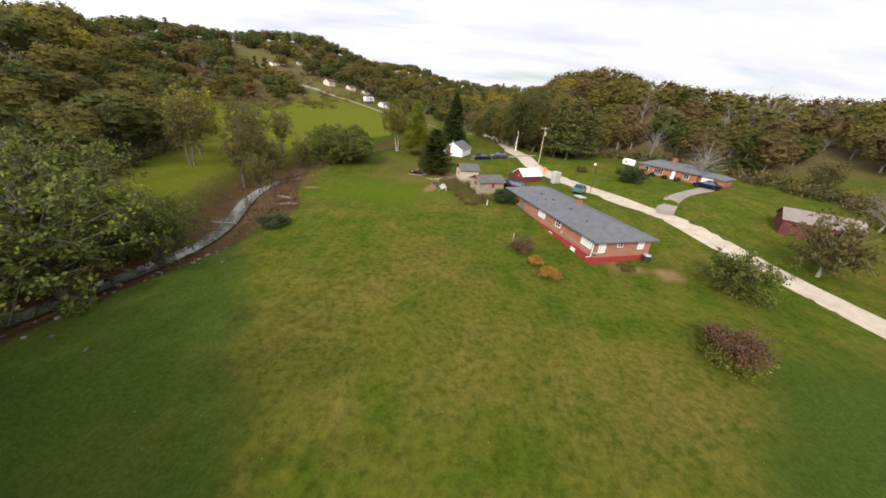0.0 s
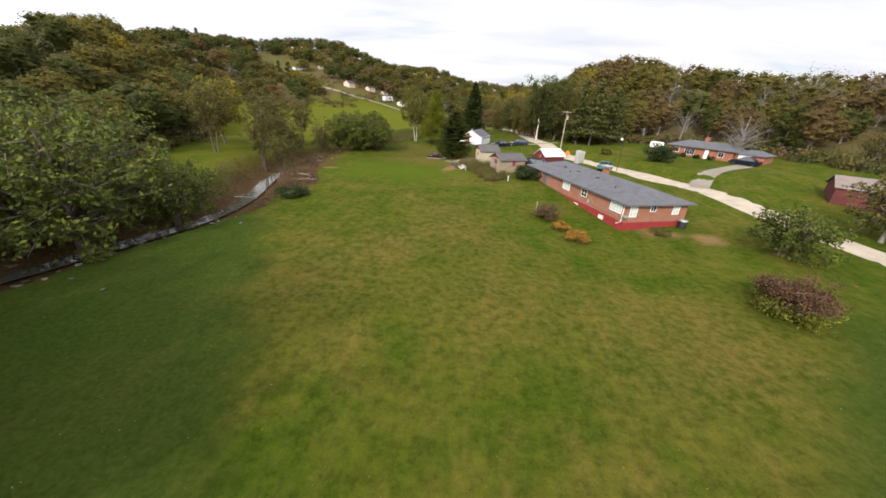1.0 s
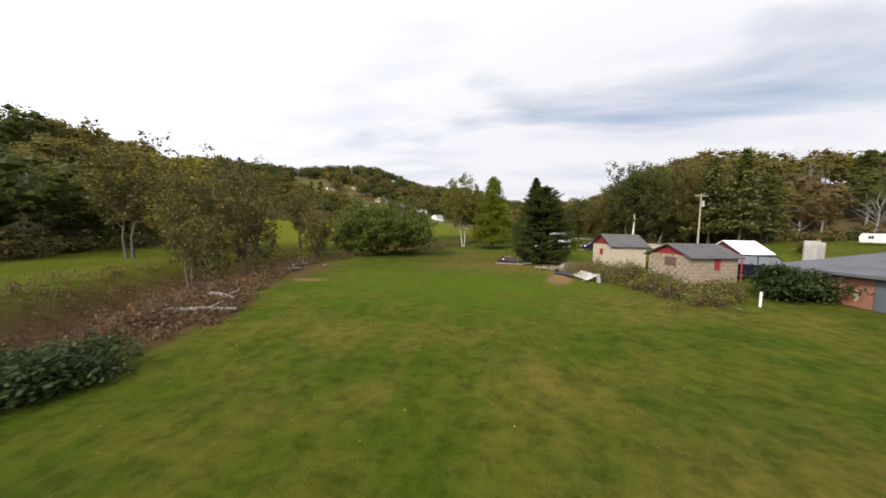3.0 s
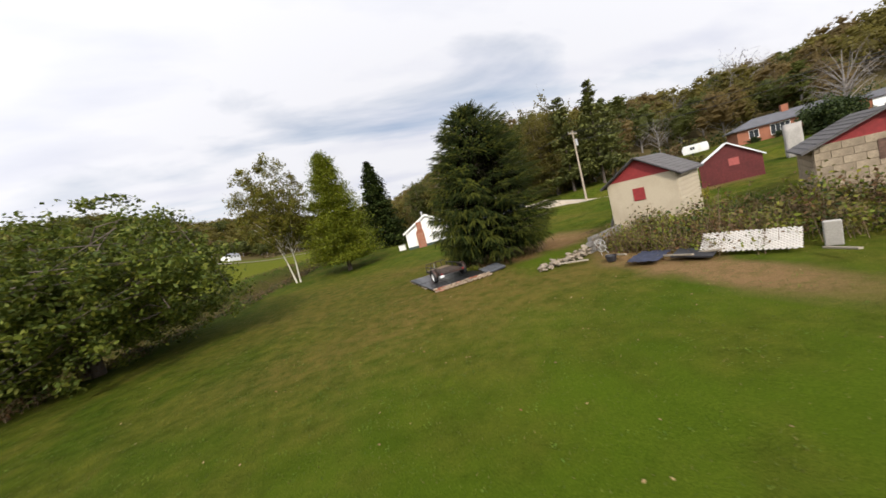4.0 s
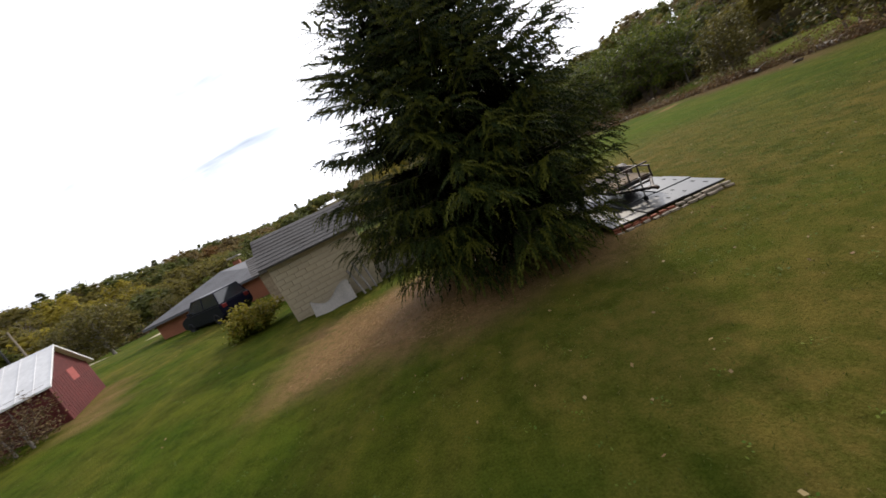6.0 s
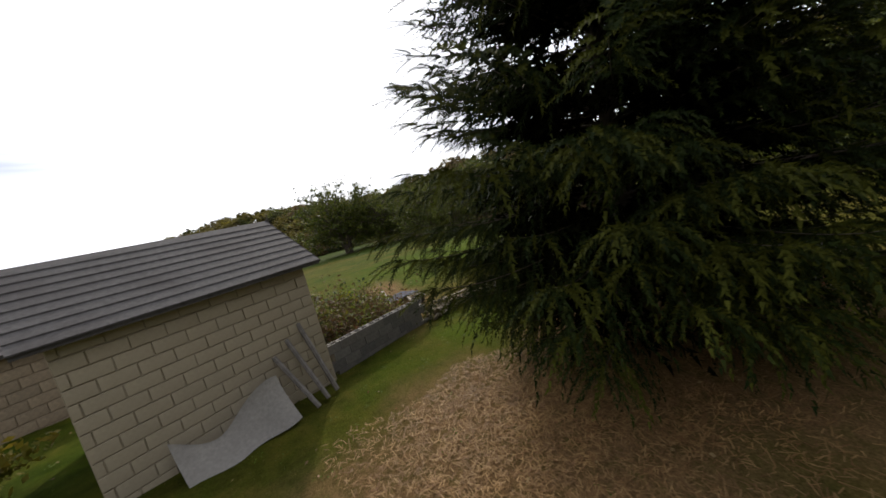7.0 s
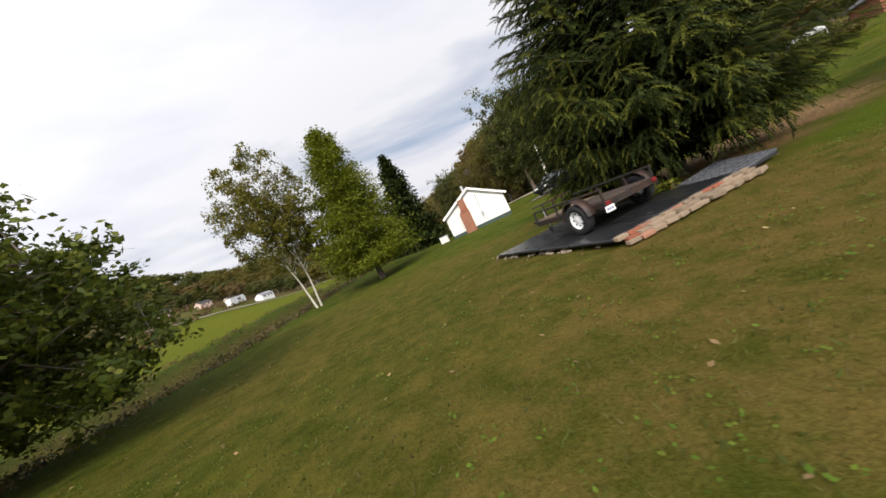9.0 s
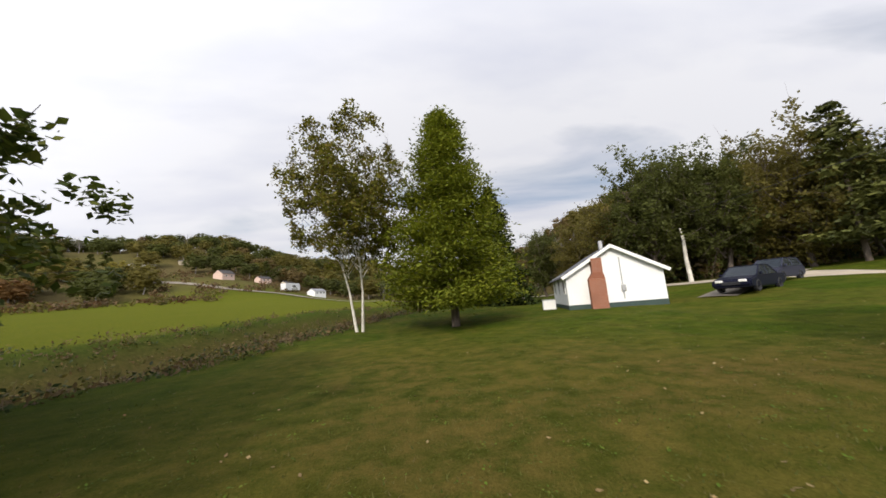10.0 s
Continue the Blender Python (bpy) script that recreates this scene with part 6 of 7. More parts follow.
mesh_of("sheet", tv, np.stack([ti[:-1, :-1], ti[:-1, 1:], ti[1:, 1:], ti[1:, :-1]], -1).reshape(-1, 4), [surface("tarp_blue", (0.03, 0.035, 0.06), 0.85, vary=0.3, grain=5, stain=2, bump=0.3)], tarp, smooth=True)
PALE_WOOD = surface("pale_wood", (0.28, 0.24, 0.18), 0.85, vary=0.2, grain=9, stain=2, bump=0.2, stretch_by=(1, 6, 6))
for x, y, z, a, ln in ((5.2, -3.2, 0.1, -20, 1.2), (6.4, -6.3, 0.1, 80, 1.9), (6.9, -7.0, 0.1, 95, 1.2), (7.4, -9.9, 0.1, 60, 0.9), (6.3, -4.3, 0.12, 75, 1.3)):
    pl = thing("timber_plank", "loose pale timber on the rubble strip", "plank", pose(x, y, z, 3, 6, a), "loose timber")
    boxed("plank", (-ln / 2, ln / 2, -0.05, 0.05, -0.02, 0.03), PALE_WOOD, pl, bevel=0.006)
pallet = thing("dark_board", "dark weathered board lying flat by the lattice", "board", pose(6.8, -6.9, 0.1, 4, 3, -72))
boxed("board", (-0.55, 0.55, -0.4, 0.4, -0.03, 0.03), METAL_DARK, pallet, bevel=0.01)
lean = thing("leaning_timber", "grey timber poles leaning on the shed wall", "timber", shed_a.matrix_world @ pose(0.35, 1.75, 0, 0, 0, 0))
for k in range(3):
    bm = bmesh.new()
    tube(bm, [(0.25 * k, 0.25 + 0.08 * k, -0.3), (0.1 + 0.3 * k, -0.28, 1.1 - 0.2 * k)], 0.045, 6)
    part("post", bm, BARK_GREY, lean)
mat_cover = thing("rubber_mat", "grey rubber mat draped against the shed", "mat", shed_a.matrix_world @ pose(2.0, 1.62, -0.25))
tv = np.array([[(i / n - 0.5) * 1.6, 0.1 + 0.5 * (1 - j / n) ** 1.5 + 0.05 * math.sin(i * 0.7), 0.75 * j / n * (0.7 + 0.3 * math.sin(i * 0.35 + 1))] for j in range(n + 1) for i in range(n + 1)])
mesh_of("sheet", tv, np.stack([ti[:-1, :-1], ti[:-1, 1:], ti[1:, 1:], ti[1:, :-1]], -1).reshape(-1, 4), [CONCRETE], mat_cover, smooth=True)

# branches cut and piled
brush_pile = thing("branch_pile", "pile of cut bare branches on the lawn's edge", "branches", put(13.3, -14.6))
rng = np.random.default_rng(40)
segs = []
for k in range(60):
    a, e = rng.uniform(0, 6.28), rng.uniform(0, 0.5)
    p = np.array([rng.normal(0, 0.5), rng.normal(0, 0.5), rng.uniform(0.02, 0.4)])
    d = np.array([math.cos(a) * math.cos(e), math.sin(a) * math.cos(e), math.sin(e)]) * rng.uniform(0.5, 1.5)
    segs.append((p - d * 0.5, p + d * 0.5, 0.02, 0.007))
segs = [(np.maximum(a, (-9, -9, 0.02)), np.maximum(b, (-9, -9, 0.02)), r0, r1) for a, b, r0, r1 in segs]
v, f = frustums(segs, 5)
tagged(mesh_of("branch", v, f, [BARK_GREY], brush_pile), kind="stuff")


# ---- bushes ----
def bush(name, label, x, y, r, h, mats, seed, leaf=0.12, leaves=26, limbs=24, split=None, group="", bark=None):
    rng = np.random.default_rng(seed)
    segs, q = deciduous(rng, h, r, 0.02, limbs=limbs, twigs=6, leaves=leaves, leaf=leaf, trunk=0.035, stems=4, spread=0.12)
    q = q[q[:, :, 2].min(1) > 0.0]
    zc = q[:, :, 2].mean(1)
    idx = None
    if len(mats) > 1:
        idx = ((zc + rng.normal(0, 0.12 * h, len(zc))) > (split or 0.5) * h).astype(int)
    return make_tree(name, segs, q, bark or BARK, mats, label, "bush", put(x, y), group, idx)


LEAF_FLAME = leaf_material("leaf_flame", [(0.3, 0.13, 0.02), (0.38, 0.2, 0.03), (0.2, 0.14, 0.03)])
LEAF_PLUM = leaf_material("leaf_plum", [(0.09, 0.05, 0.034), (0.12, 0.066, 0.04), (0.15, 0.085, 0.046)])
LEAF_LIME = leaf_material("leaf_lime", [(0.09, 0.13, 0.015), (0.14, 0.17, 0.02), (0.2, 0.19, 0.025)])
bush("barberry_bush", "round bush, lime green below and plum brown above", 32.6, -45.2, 1.95, 2.4, [LEAF_LIME, LEAF_PLUM], 50, 0.12, 80, 34, 0.45)
bush("brown_bush", "rounded half-bare brown bush on the lawn", 19.2, -29.4, 1.3, 1.55, [LEAF_BROWN], 51, 0.1, 40)
bush("azalea_bush", "low bush turning orange on the lawn", 20.4, -32.3, 0.85, 0.8, [LEAF_OLIVE, LEAF_FLAME], 52, 0.09, 40, 20, 0.5, "orange bushes")
bush("azalea_bush", "low olive and orange bush on the lawn", 21.4, -34.9, 1.0, 0.9, [LEAF_OLIVE, LEAF_FLAME], 53, 0.09, 50, 24, 0.5, "orange bushes")
bush("rhododendron_bush", "dense dark green bush beside parked car", 18.4, -13.6, 1.7, 2.0, [LEAF_DARK], 54, 0.15, 60, 30)
bush("forsythia_bush", "bright yellow leafed bush beside the shed", 15.1, -1.1, 0.9, 1.15, [LEAF_LIME, LEAF_YELLOW], 55, 0.09, 50, 24, 0.3)
bush("lilac_bush", "thin grey-brown bush against the red barn", 20.8, 3.0, 0.95, 1.5, [LEAF_BROWN], 56, 0.06, 14, 26, bark=BARK_GREY)
bush("low_shrub", "low dark green shrub at the creek bank", -10.4, -31.0, 1.7, 0.85, [LEAF_DARK], 57, 0.12, 50, 24)
bush("yew_bush", "broad dark green bush across the road", 44.8, 4.0, 2.2, 3.0, [LEAF_DARK], 58, 0.2, 60, 30)
bush("foundation_plant", "low mixed plants along the brick wall", 30.6, -31.7, 0.9, 0.6, [LEAF_OLIVE], 59, 0.09, 26, 14)
bush("roadside_bush", "green bush on the road bank", 37.5, 12.5, 1.1, 1.2, [LEAF_OLIVE], 60, 0.14, 30, 16)
bush("pad_seedling", "small yellow seedling growing at the pad", 2.95, 1.5, 0.35, 0.5, [LEAF_LIME], 61, 0.06, 14, 10)

# ---- more trees ----
bare = deciduous(np.random.default_rng(70), 9.5, 4.2, 0.22, limbs=24, twigs=10, leaves=1, leaf=0.18, trunk=0.2, spread=0.1)
first = make_tree("bare_tree", *bare, BARK_GREY, [LEAF_BROWN], "grey bare-branched tree by the ranch house", m=put(60.5, 8.5), group="bare trees")
for x, y, s, a in ((88, 34, 1.5, 60), (74, -14, 0.8, 200), (30, 50, 1.5, 80)):
    copy_thing(first, put(x, y, a)).scale = (s, s, s)
leafy = deciduous(np.random.default_rng(71), 7.5, 3.5, 0.18, limbs=24, twigs=7, leaves=6, leaf=0.24, trunk=0.18, subs=5, sub_len=0.7, tight=0.18)
first = make_tree("roadside_tree", *leafy, BARK_GREY, [LEAF_OLIVE], "olive-leafed tree with a pale leaning trunk", m=put(53.5, -28.5), group="roadside trees")
for x, y, s, a in ((66, -34, 1.0, 90), (72, -25, 0.9, 200), (58, -44, 0.7, 10), (82, 6, 0.8, 250)):
    copy_thing(first, put(x, y, a)).scale = (s, s, s)
tall = deciduous(np.random.default_rng(72), 17, 4.6, 0.1, limbs=36, twigs=7, leaves=14, leaf=0.3, trunk=0.26, subs=5, sub_len=0.8, tight=0.3)
first = make_tree("tall_oak", *tall, BARK, [WOOD_GREEN], "tall olive oak at the edge of the woods", m=put(25.5, 41.8), group="trees at the wood's edge")
for x, y, s, a in ((30, 37.3, 0.88, 130), (18.8, 60, 0.7, 280), (31, 44, 1.0, 75), (43, 33, 0.74, 310)):
    copy_thing(first, put(x, y, a)).scale = (s, s, s)
tall = deciduous(np.random.default_rng(74), 16, 4.9, 0.08, limbs=36, twigs=7, leaves=14, leaf=0.28, trunk=0.24, subs=5, sub_len=0.8, tight=0.3)
first = make_tree("tall_hickory", *tall, BARK, [WOOD_OLIVE], "tall brownish olive tree at the edge of the woods", m=put(24.5, 48.5, 0, 0.85), group="trees at the wood's edge")
for x, y, s, a in ((34.8, 33, 0.93, 200), (14.5, 67, 0.6, 20), (38, 39, 0.95, 150), (21.5, 53.5, 0.66, 70)):
    copy_thing(first, put(x, y, a)).scale = (s, s, s)
pine = conifer(np.random.default_rng(73), 15.4, 3.8, 0.14, tiers=17, per=9, twig_n=6, leaf=0.36, droop=0.05, taper=0.7, rise=0.15, trunk=0.24)
first = make_tree("pine_tree", *pine, BARK, [NEEDLE_PINE], "tall pine with layered flat boughs", m=put(36.8, 25.0), group="pines")
for x, y, s, a in ((34.4, 28.8, 0.97, 70), (42, 27.5, 0.85, 160)):
    copy_thing(first, put(x, y, a)).scale = (s, s, s)
snag = thing("dead_tree", "dead pale tree trunk broken off at the wood's edge", "tree", put(25.2, 37.0))
v, f = frustums([((0, 0, -0.3), (-0.05, 0.1, 2.6), 0.24, 0.19), ((-0.05, 0.1, 2.6), (0.06, 0.1, 4.6), 0.19, 0.15), ((0.06, 0.1, 4.6), (-0.1, 0.1, 5.9), 0.15, 0.07), ((0.02, 0.1, 4.4), (0.3, 0.15, 5.1), 0.05, 0.02)], 9)
mesh_of("trunk", v, f, [BARK_PALE], snag, smooth=True)

# ---- pole, wires, lamp, sign, ruin ----
POLE_WOOD = surface("pole_wood", (0.3, 0.25, 0.19), 0.9, vary=0.25, grain=9, stain=2, bump=0.3, stretch_by=(6, 6, 0.5))
pole = thing("utility_pole", "weathered wooden utility pole with transformer and crossarm", "utility pole", put(29.4, 21.4))
bm = bmesh.new()
tube(bm, [(0, 0, -0.4), (0, 0, 4), (0, 0, 9.3)], [0.14, 0.125, 0.09], 10)
part("mast", bm, POLE_WOOD, pole)
boxed("crossarm", (-1.1, 1.1, -0.06, 0.06, 8.85, 8.98), POLE_WOOD, pole, bevel=0.01, m=pose(0, 0, 0, 0, 0, 20))
for x in (-1.0, -0.4, 0.4, 1.0):
    bm = bmesh.new()
    c, s = math.cos(radians(20)), math.sin(radians(20))
    tube(bm, [(x * c, x * s, 8.98), (x * c, x * s, 9.14)], [0.03, 0.045], 8)
    part("insulator", bm, METAL_GREY, pole)
bm = bmesh.new()
tube(bm, [(0.3, 0.0, 7.3), (0.3, 0.0, 8.15)], 0.2, 14)
part("transformer", bm, METAL_GREY, pole, "grey cylindrical transformer")


def wire(name, a, b, sag, label):
    bm = bmesh.new()
    a, b = Vector(a), Vector(b)
    tube(bm, [a.lerp(b, k / 24) - Vector((0, 0, sag * 4 * (k / 24) * (1 - k / 24))) for k in range(25)], 0.02, 4)
    return tagged(part(name, bm, METAL_DARK), label, "cable")


zp = land1(29.4, 21.4)
lamp_at = (33.6, -6.6)
zl = land1(*lamp_at)
wire("power_cable", (29.4, 21.4, zp + 8.0), (lamp_at[0], lamp_at[1], zl + 5.0), 0.5, "black cable between the pole and a lamp post")
wire("power_cable", (29.4, 21.4, zp + 9.1), (66, -30, land1(66, -30) + 8.5), 1.4, "black power cable along the road")
wire("power_cable", (29.4, 21.4, zp + 9.1), (8, 110, land1(8, 110) + 9), 1.6, "black power cable along the road")
far_pole = thing("utility_pole", "distant wooden utility pole by the road", "utility pole", put(66, -30))
bm = bmesh.new()
tube(bm, [(0, 0, -0.4), (0, 0, 8.8)], [0.15, 0.1], 8)
part("mast", bm, POLE_WOOD, far_pole)
lamp = thing("yard_lamp", "yard light on a slim dark post", "lamp", put(*lamp_at))
bm = bmesh.new()
tube(bm, [(0, 0, -0.3), (0, 0, 4.9), (-0.25, 0.2, 5.2)], 0.05)
part("post", bm, METAL_DARK, lamp)
bm = bmesh.new()
bmesh.ops.create_uvsphere(bm, u_segments=12, v_segments=8, radius=0.2, matrix=pose(-0.3, 0.25, 5.15))
part("globe", bm, FRAME_WHITE, lamp, "white lamp globe", smooth=True)

sign = thing("road_sign", "blank orange diamond road-work sign on a stand", "sign", put(29.6, 13.7, 18))
ORANGE = surface("sign_orange", (0.75, 0.17, 0.02), 0.5, vary=0.05, grain=8)
bm = bmesh.new()
box(bm, -0.45, 0.45, -0.012, 0.012, -0.45, 0.45, 0.01, pose(0, 0, 1.05, 0, 45, 0))
part("panel", bm, ORANGE, sign)
for x in (-0.5, 0.5):
    bm = bmesh.new()
    tube(bm, [(0, 0.04, 0.9), (x, 0.3, 0)], 0.02, 6)
    part("leg", bm, METAL_GREY, sign)

ruin = thing("chimney_ruin", "weathered grey stone chimney ruin standing alone", "ruin", put(29.0, 0.2, 30))
for a in ((-0.75, -0.1, -0.45, 0.45, -0.3, 2.3), (0.15, 0.75, -0.4, 0.4, -0.3, 2.15), (-0.1, 0.15, -0.35, 0.3, -0.3, 1.7)):
    bm = bmesh.new()
    box(bm, *a)
    bmesh.ops.subdivide_edges(bm, edges=bm.edges[:], cuts=4, use_grid_fill=True)
    for v in bm.verts:
        v.co += Vector([0.05 * noise.noise(v.co * 3 + Vector((k * 7, 0, 0))) for k in range(3)])
    part("stonework", bm, CONCRETE, ruin, smooth=True)
hydr = thing("survey_post", "short white plastic post on the lawn", "post", put(15.4, -15.6))
bm = bmesh.new()
tube(bm, [(0, 0, -0.1), (0, 0, 0.85)], 0.06, 8)
part("post", bm, FRAME_WHITE, hydr)
pst = thing("fence_post", "short pale wooden post beside a brown bush", "post", put(18.4, -27.2))
boxed("post", (-0.06, 0.06, -0.06, 0.06, -0.2, 1.1), PALE_WOOD, pst, bevel=0.01)


# ---- vehicles ----
def car(name, label, m, paint, ln=4.6, w=1.78, h=1.45, boxy=False):
    t = thing(name, label, "car", m)
    nose, tail = ln / 2, -ln / 2
    sill, belt = 0.24, h * 0.62
    low = [(tail, 0.42), (tail + 0.02, belt * 0.95), (tail + 0.1, belt), (nose - 0.9, belt * 0.97), (nose - 0.15, belt * 0.8), (nose, belt * 0.62), (nose, 0.34), (nose - 0.2, sill), (tail + 0.25, sill)]
    bm = bmesh.new()
    prism(bm, low, -w / 2, w / 2)
    bmesh.ops.bevel(bm, geom=bm.edges[:], offset=0.07, segments=2, affect="EDGES")
    part("body", bm, paint, t, smooth=False)
    f0 = tail + (0.12 if boxy else 0.75)
    roof0, roof1, wind = (tail + 0.3, nose - 1.9, nose - 1.15) if boxy else (tail + 1.35, nose - 2.0, nose - 1.15)
    bm = bmesh.new()
    vs = []
    for y, k in ((-w / 2 + 0.07, 1), (w / 2 - 0.07, -1)):
        vs.append([bm.verts.new((x, y + (0.16 * k if z > belt + 0.1 else 0), z)) for x, z in ((f0, belt - 0.02), (roof0, h - 0.045), (roof1, h - 0.035), (wind, belt - 0.03))])
    a, b = vs
    bm.faces.new(a[::-1])
    bm.faces.new(b)
    for i in range(4):
        bm.faces.new((a[i], a[(i + 1) % 4], b[(i + 1) % 4], b[i]))
    bmesh.ops.recalc_face_normals(bm, faces=bm.faces[:])
    part("glasshouse", bm, GLASS_DARK, t, "dark tinted windows")
    bm = bmesh.new()
    box(bm, roof0 - 0.03, roof1 + 0.03, -w / 2 + 0.2, w / 2 - 0.2, h - 0.05, h, 0.025)
    part("roof", bm, paint, t)
    for y in (-w / 2 + 0.12, w / 2 - 0.12):
        for x0, x1, top in ((f0, roof0, h - 0.05), (wind, roof1, h - 0.05), ((f0 + wind) / 2 - 0.1, (f0 + wind) / 2 - 0.12, h - 0.05)):
            bm = bmesh.new()
            k = 1 if y < 0 else -1
            tube(bm, [(x0, y - 0.03 * k, belt), (x1, y + 0.11 * k, top)], 0.035, 6)
            part("pillar", bm, paint, t)
    alloy = MATS.get("alloy") or surface("alloy", (0.5, 0.5, 0.52), 0.35, 0.6, vary=0.1, grain=10)
    for x in (tail + 0.85, nose - 0.85):
        for sd in (-1, 1):
            wm = new("wheel_mount")
            wm.parent = t
            wm.matrix_basis = pose(x, sd * (w / 2 - 0.1), 0, 0, 0, 90)
            wh = wheel(t, 0, 0, 0.32, 0.32, 0.2, -sd, alloy, 5)
            wh.matrix_basis = pose(x, sd * (w / 2 - 0.08), 0, 0, 0, 90)
            bpy.data.objects.remove(wm)
    for sd in (-1, 1):
        boxed("headlight", (nose - 0.09, nose + 0.012, sd * (w / 2 - 0.36) - 0.17, sd * (w / 2 - 0.36) + 0.17, belt * 0.62, belt * 0.78), FRAME_WHITE, t, "clear headlight", 0.02)
        boxed("tail_light", (tail - 0.012, tail + 0.06, sd * (w / 2 - 0.26) - 0.13, sd * (w / 2 - 0.26) + 0.13, belt * 0.72, belt * 0.92), MATS["lamp_red"], t, "red tail light", 0.02)
        boxed("mirror", (wind - 0.3, wind - 0.15, sd * (w / 2 + 0.02) - 0.07, sd * (w / 2 + 0.02) + 0.07, belt, belt + 0.13), paint, t, bevel=0.02)
    boxed("grille", (nose - 0.02, nose + 0.008, -0.42, 0.42, 0.42, belt * 0.66), METAL_DARK, t, bevel=0.005)
    return t


BLACK_PAINT = surface("car_black", (0.008, 0.009, 0.02), 0.35, vary=0.1, grain=3, bump=0, spec=0.1)
GREY_PAINT = surface("car_grey", (0.03, 0.032, 0.055), 0.35, 0.1, vary=0.1, grain=3, bump=0, spec=0.25)
TEAL_PAINT = surface("car_teal", (0.05, 0.16, 0.18), 0.3, 0.2, vary=0.1, grain=3, bump=0, spec=0.8)
WHITE_CAR = surface("car_white", (0.6, 0.6, 0.6), 0.35, vary=0.05, grain=3, bump=0, spec=0.7)
car("sedan_car", "black sedan parked on the gravel driveway", put(14.9, 21.7, 203), BLACK_PAINT)
car("hatchback_car", "dark grey hatchback parked behind the sedan", put(19.5, 24.1, 200), GREY_PAINT, 4.2, 1.75, 1.48, True)
car("suv_car", "black sport utility vehicle parked beside the stone shed", put(21.0, -6.9, -25), BLACK_PAINT, 4.7, 1.85, 1.75, True)
car("compact_car", "teal compact car parked behind the brick house", put(32.0, -5.6, 60), TEAL_PAINT, 4.2, 1.72, 1.42)
car("sedan_car", "dark sedan parked at the ranch house garage", put(58.6, 2.6, 130), BLACK_PAINT)

# ---- across the road ----
fh = thing("ranch_house", "low brick ranch house with grey roof across the road", "house", frame_at(51.0, 15.4, land1(54, 11) - 0.2, 0.64, -0.77) @ Matrix.Diagonal((0.76, 0.95, 0.95, 1)))
four_walls(fh, 0, 15.5, 0, 6.5, -1.5, 2.35, BRICK)
hip_house_roof(fh, 0, 15.5, 0, 6.5, 2.37, 1.2, ROOF_GREY)
four_walls(fh, 15.7, 21.5, 0.8, 6.0, -1.5, 2.1, BRICK, name="garage_wall")
bm = bmesh.new()
hip_roof(bm, 15.7, 21.5, 0.8, 6.0, 2.12, 0.8, 0.35, 2.2)
part("garage_roof", bm, ROOF_GREY, fh)
window(fh, 5.6, 0.0, 0.7, 2.4, 1.3, sgn=-1, cols=4)
window(fh, 2.2, 0.0, 0.9, 1.2, 1.0, sgn=-1, cols=2)
window(fh, 13.0, 0.0, 0.9, 1.2, 1.0, sgn=-1, cols=2)
boxed("door", (9.2, 10.1, -0.04, 0.0, 0.1, 2.1), WHITE_PAINT, fh, "white front door", 0.01)
boxed("garage_door", (16.4, 19.0, 0.75, 0.8, 0.0, 1.9), WHITE_PAINT, fh, "white garage door", 0.01)
boxed("chimney", (7.0, 7.9, 2.8, 3.6, 3.2, 4.4), BRICK, fh, "short brick chimney")
for k in range(4):
    bush("clipped_bush", "small clipped dark bush by the ranch house", 51.0 + 0.64 * (1.2 + 2.5 * k) - 0.9, 15.4 - 0.77 * (1.2 + 2.5 * k) - 0.9, 0.6, 0.75, [LEAF_DARK], 80 + k, 0.12, 20, 12, None, "clipped bushes")
camper = thing("camper_trailer", "white camper trailer with a dark window on grass", "camper", put(50.8, 20.8, 105, 0.64, 0.0))
bm = bmesh.new()
prism(bm, [(-2.3, 0.5), (-2.4, 1.2), (-2.2, 2.5), (2.0, 2.55), (2.4, 1.7), (2.2, 0.5)], -1.05, 1.05)
bmesh.ops.bevel(bm, geom=bm.edges[:], offset=0.1, segments=2, affect="EDGES")
part("body", bm, WHITE_PAINT, camper)
window(camper, 0.2, 1.05, 1.4, 0.9, 0.6, cols=2)
boxed("door", (-1.5, -0.9, 1.05, 1.08, 0.55, 2.2), FRAME_WHITE, camper, "white door", 0.01)
wheel(camper, 0, 0.95, 0.3, 0.3, 0.2, 1, RIM, 6).matrix_basis = pose(0.3, 0, 0, 0, 0, 0) @ pose(0, 0, 0)
bm = bmesh.new()
tube(bm, [(-2.2, 0, 0.5), (-3.3, 0, 0.45)], 0.06)
part("tongue", bm, STEEL, camper)
tin_shed = simple_house("long_shed", "long dark red shed with brown tin roof", "shed", frame_at(58.5, -15.0, land1(61, -16) - 0.1, 0.86, -0.5), 8.0, 5.0, 2.1, 3.3, surface("barn_maroon", (0.1, 0.022, 0.02), 0.8, vary=0.3, grain=8, stain=1.5, bump=0.2), surface("tin_brown", (0.2, 0.16, 0.14), 0.7, vary=0.3, grain=5, stain=1.2, bump=0.1), MATS["barn_maroon"])
for x in (2.0, 4.5, 7.0):
    window(tin_shed, x, 2.5, 1.0, 0.8, 0.6, cols=2)

# ---- houses on the far hillside ----
PINK_BLOCK = surface("pink_siding", (0.55, 0.4, 0.33), 0.8, vary=0.12, grain=6, stain=1, bump=0.1)


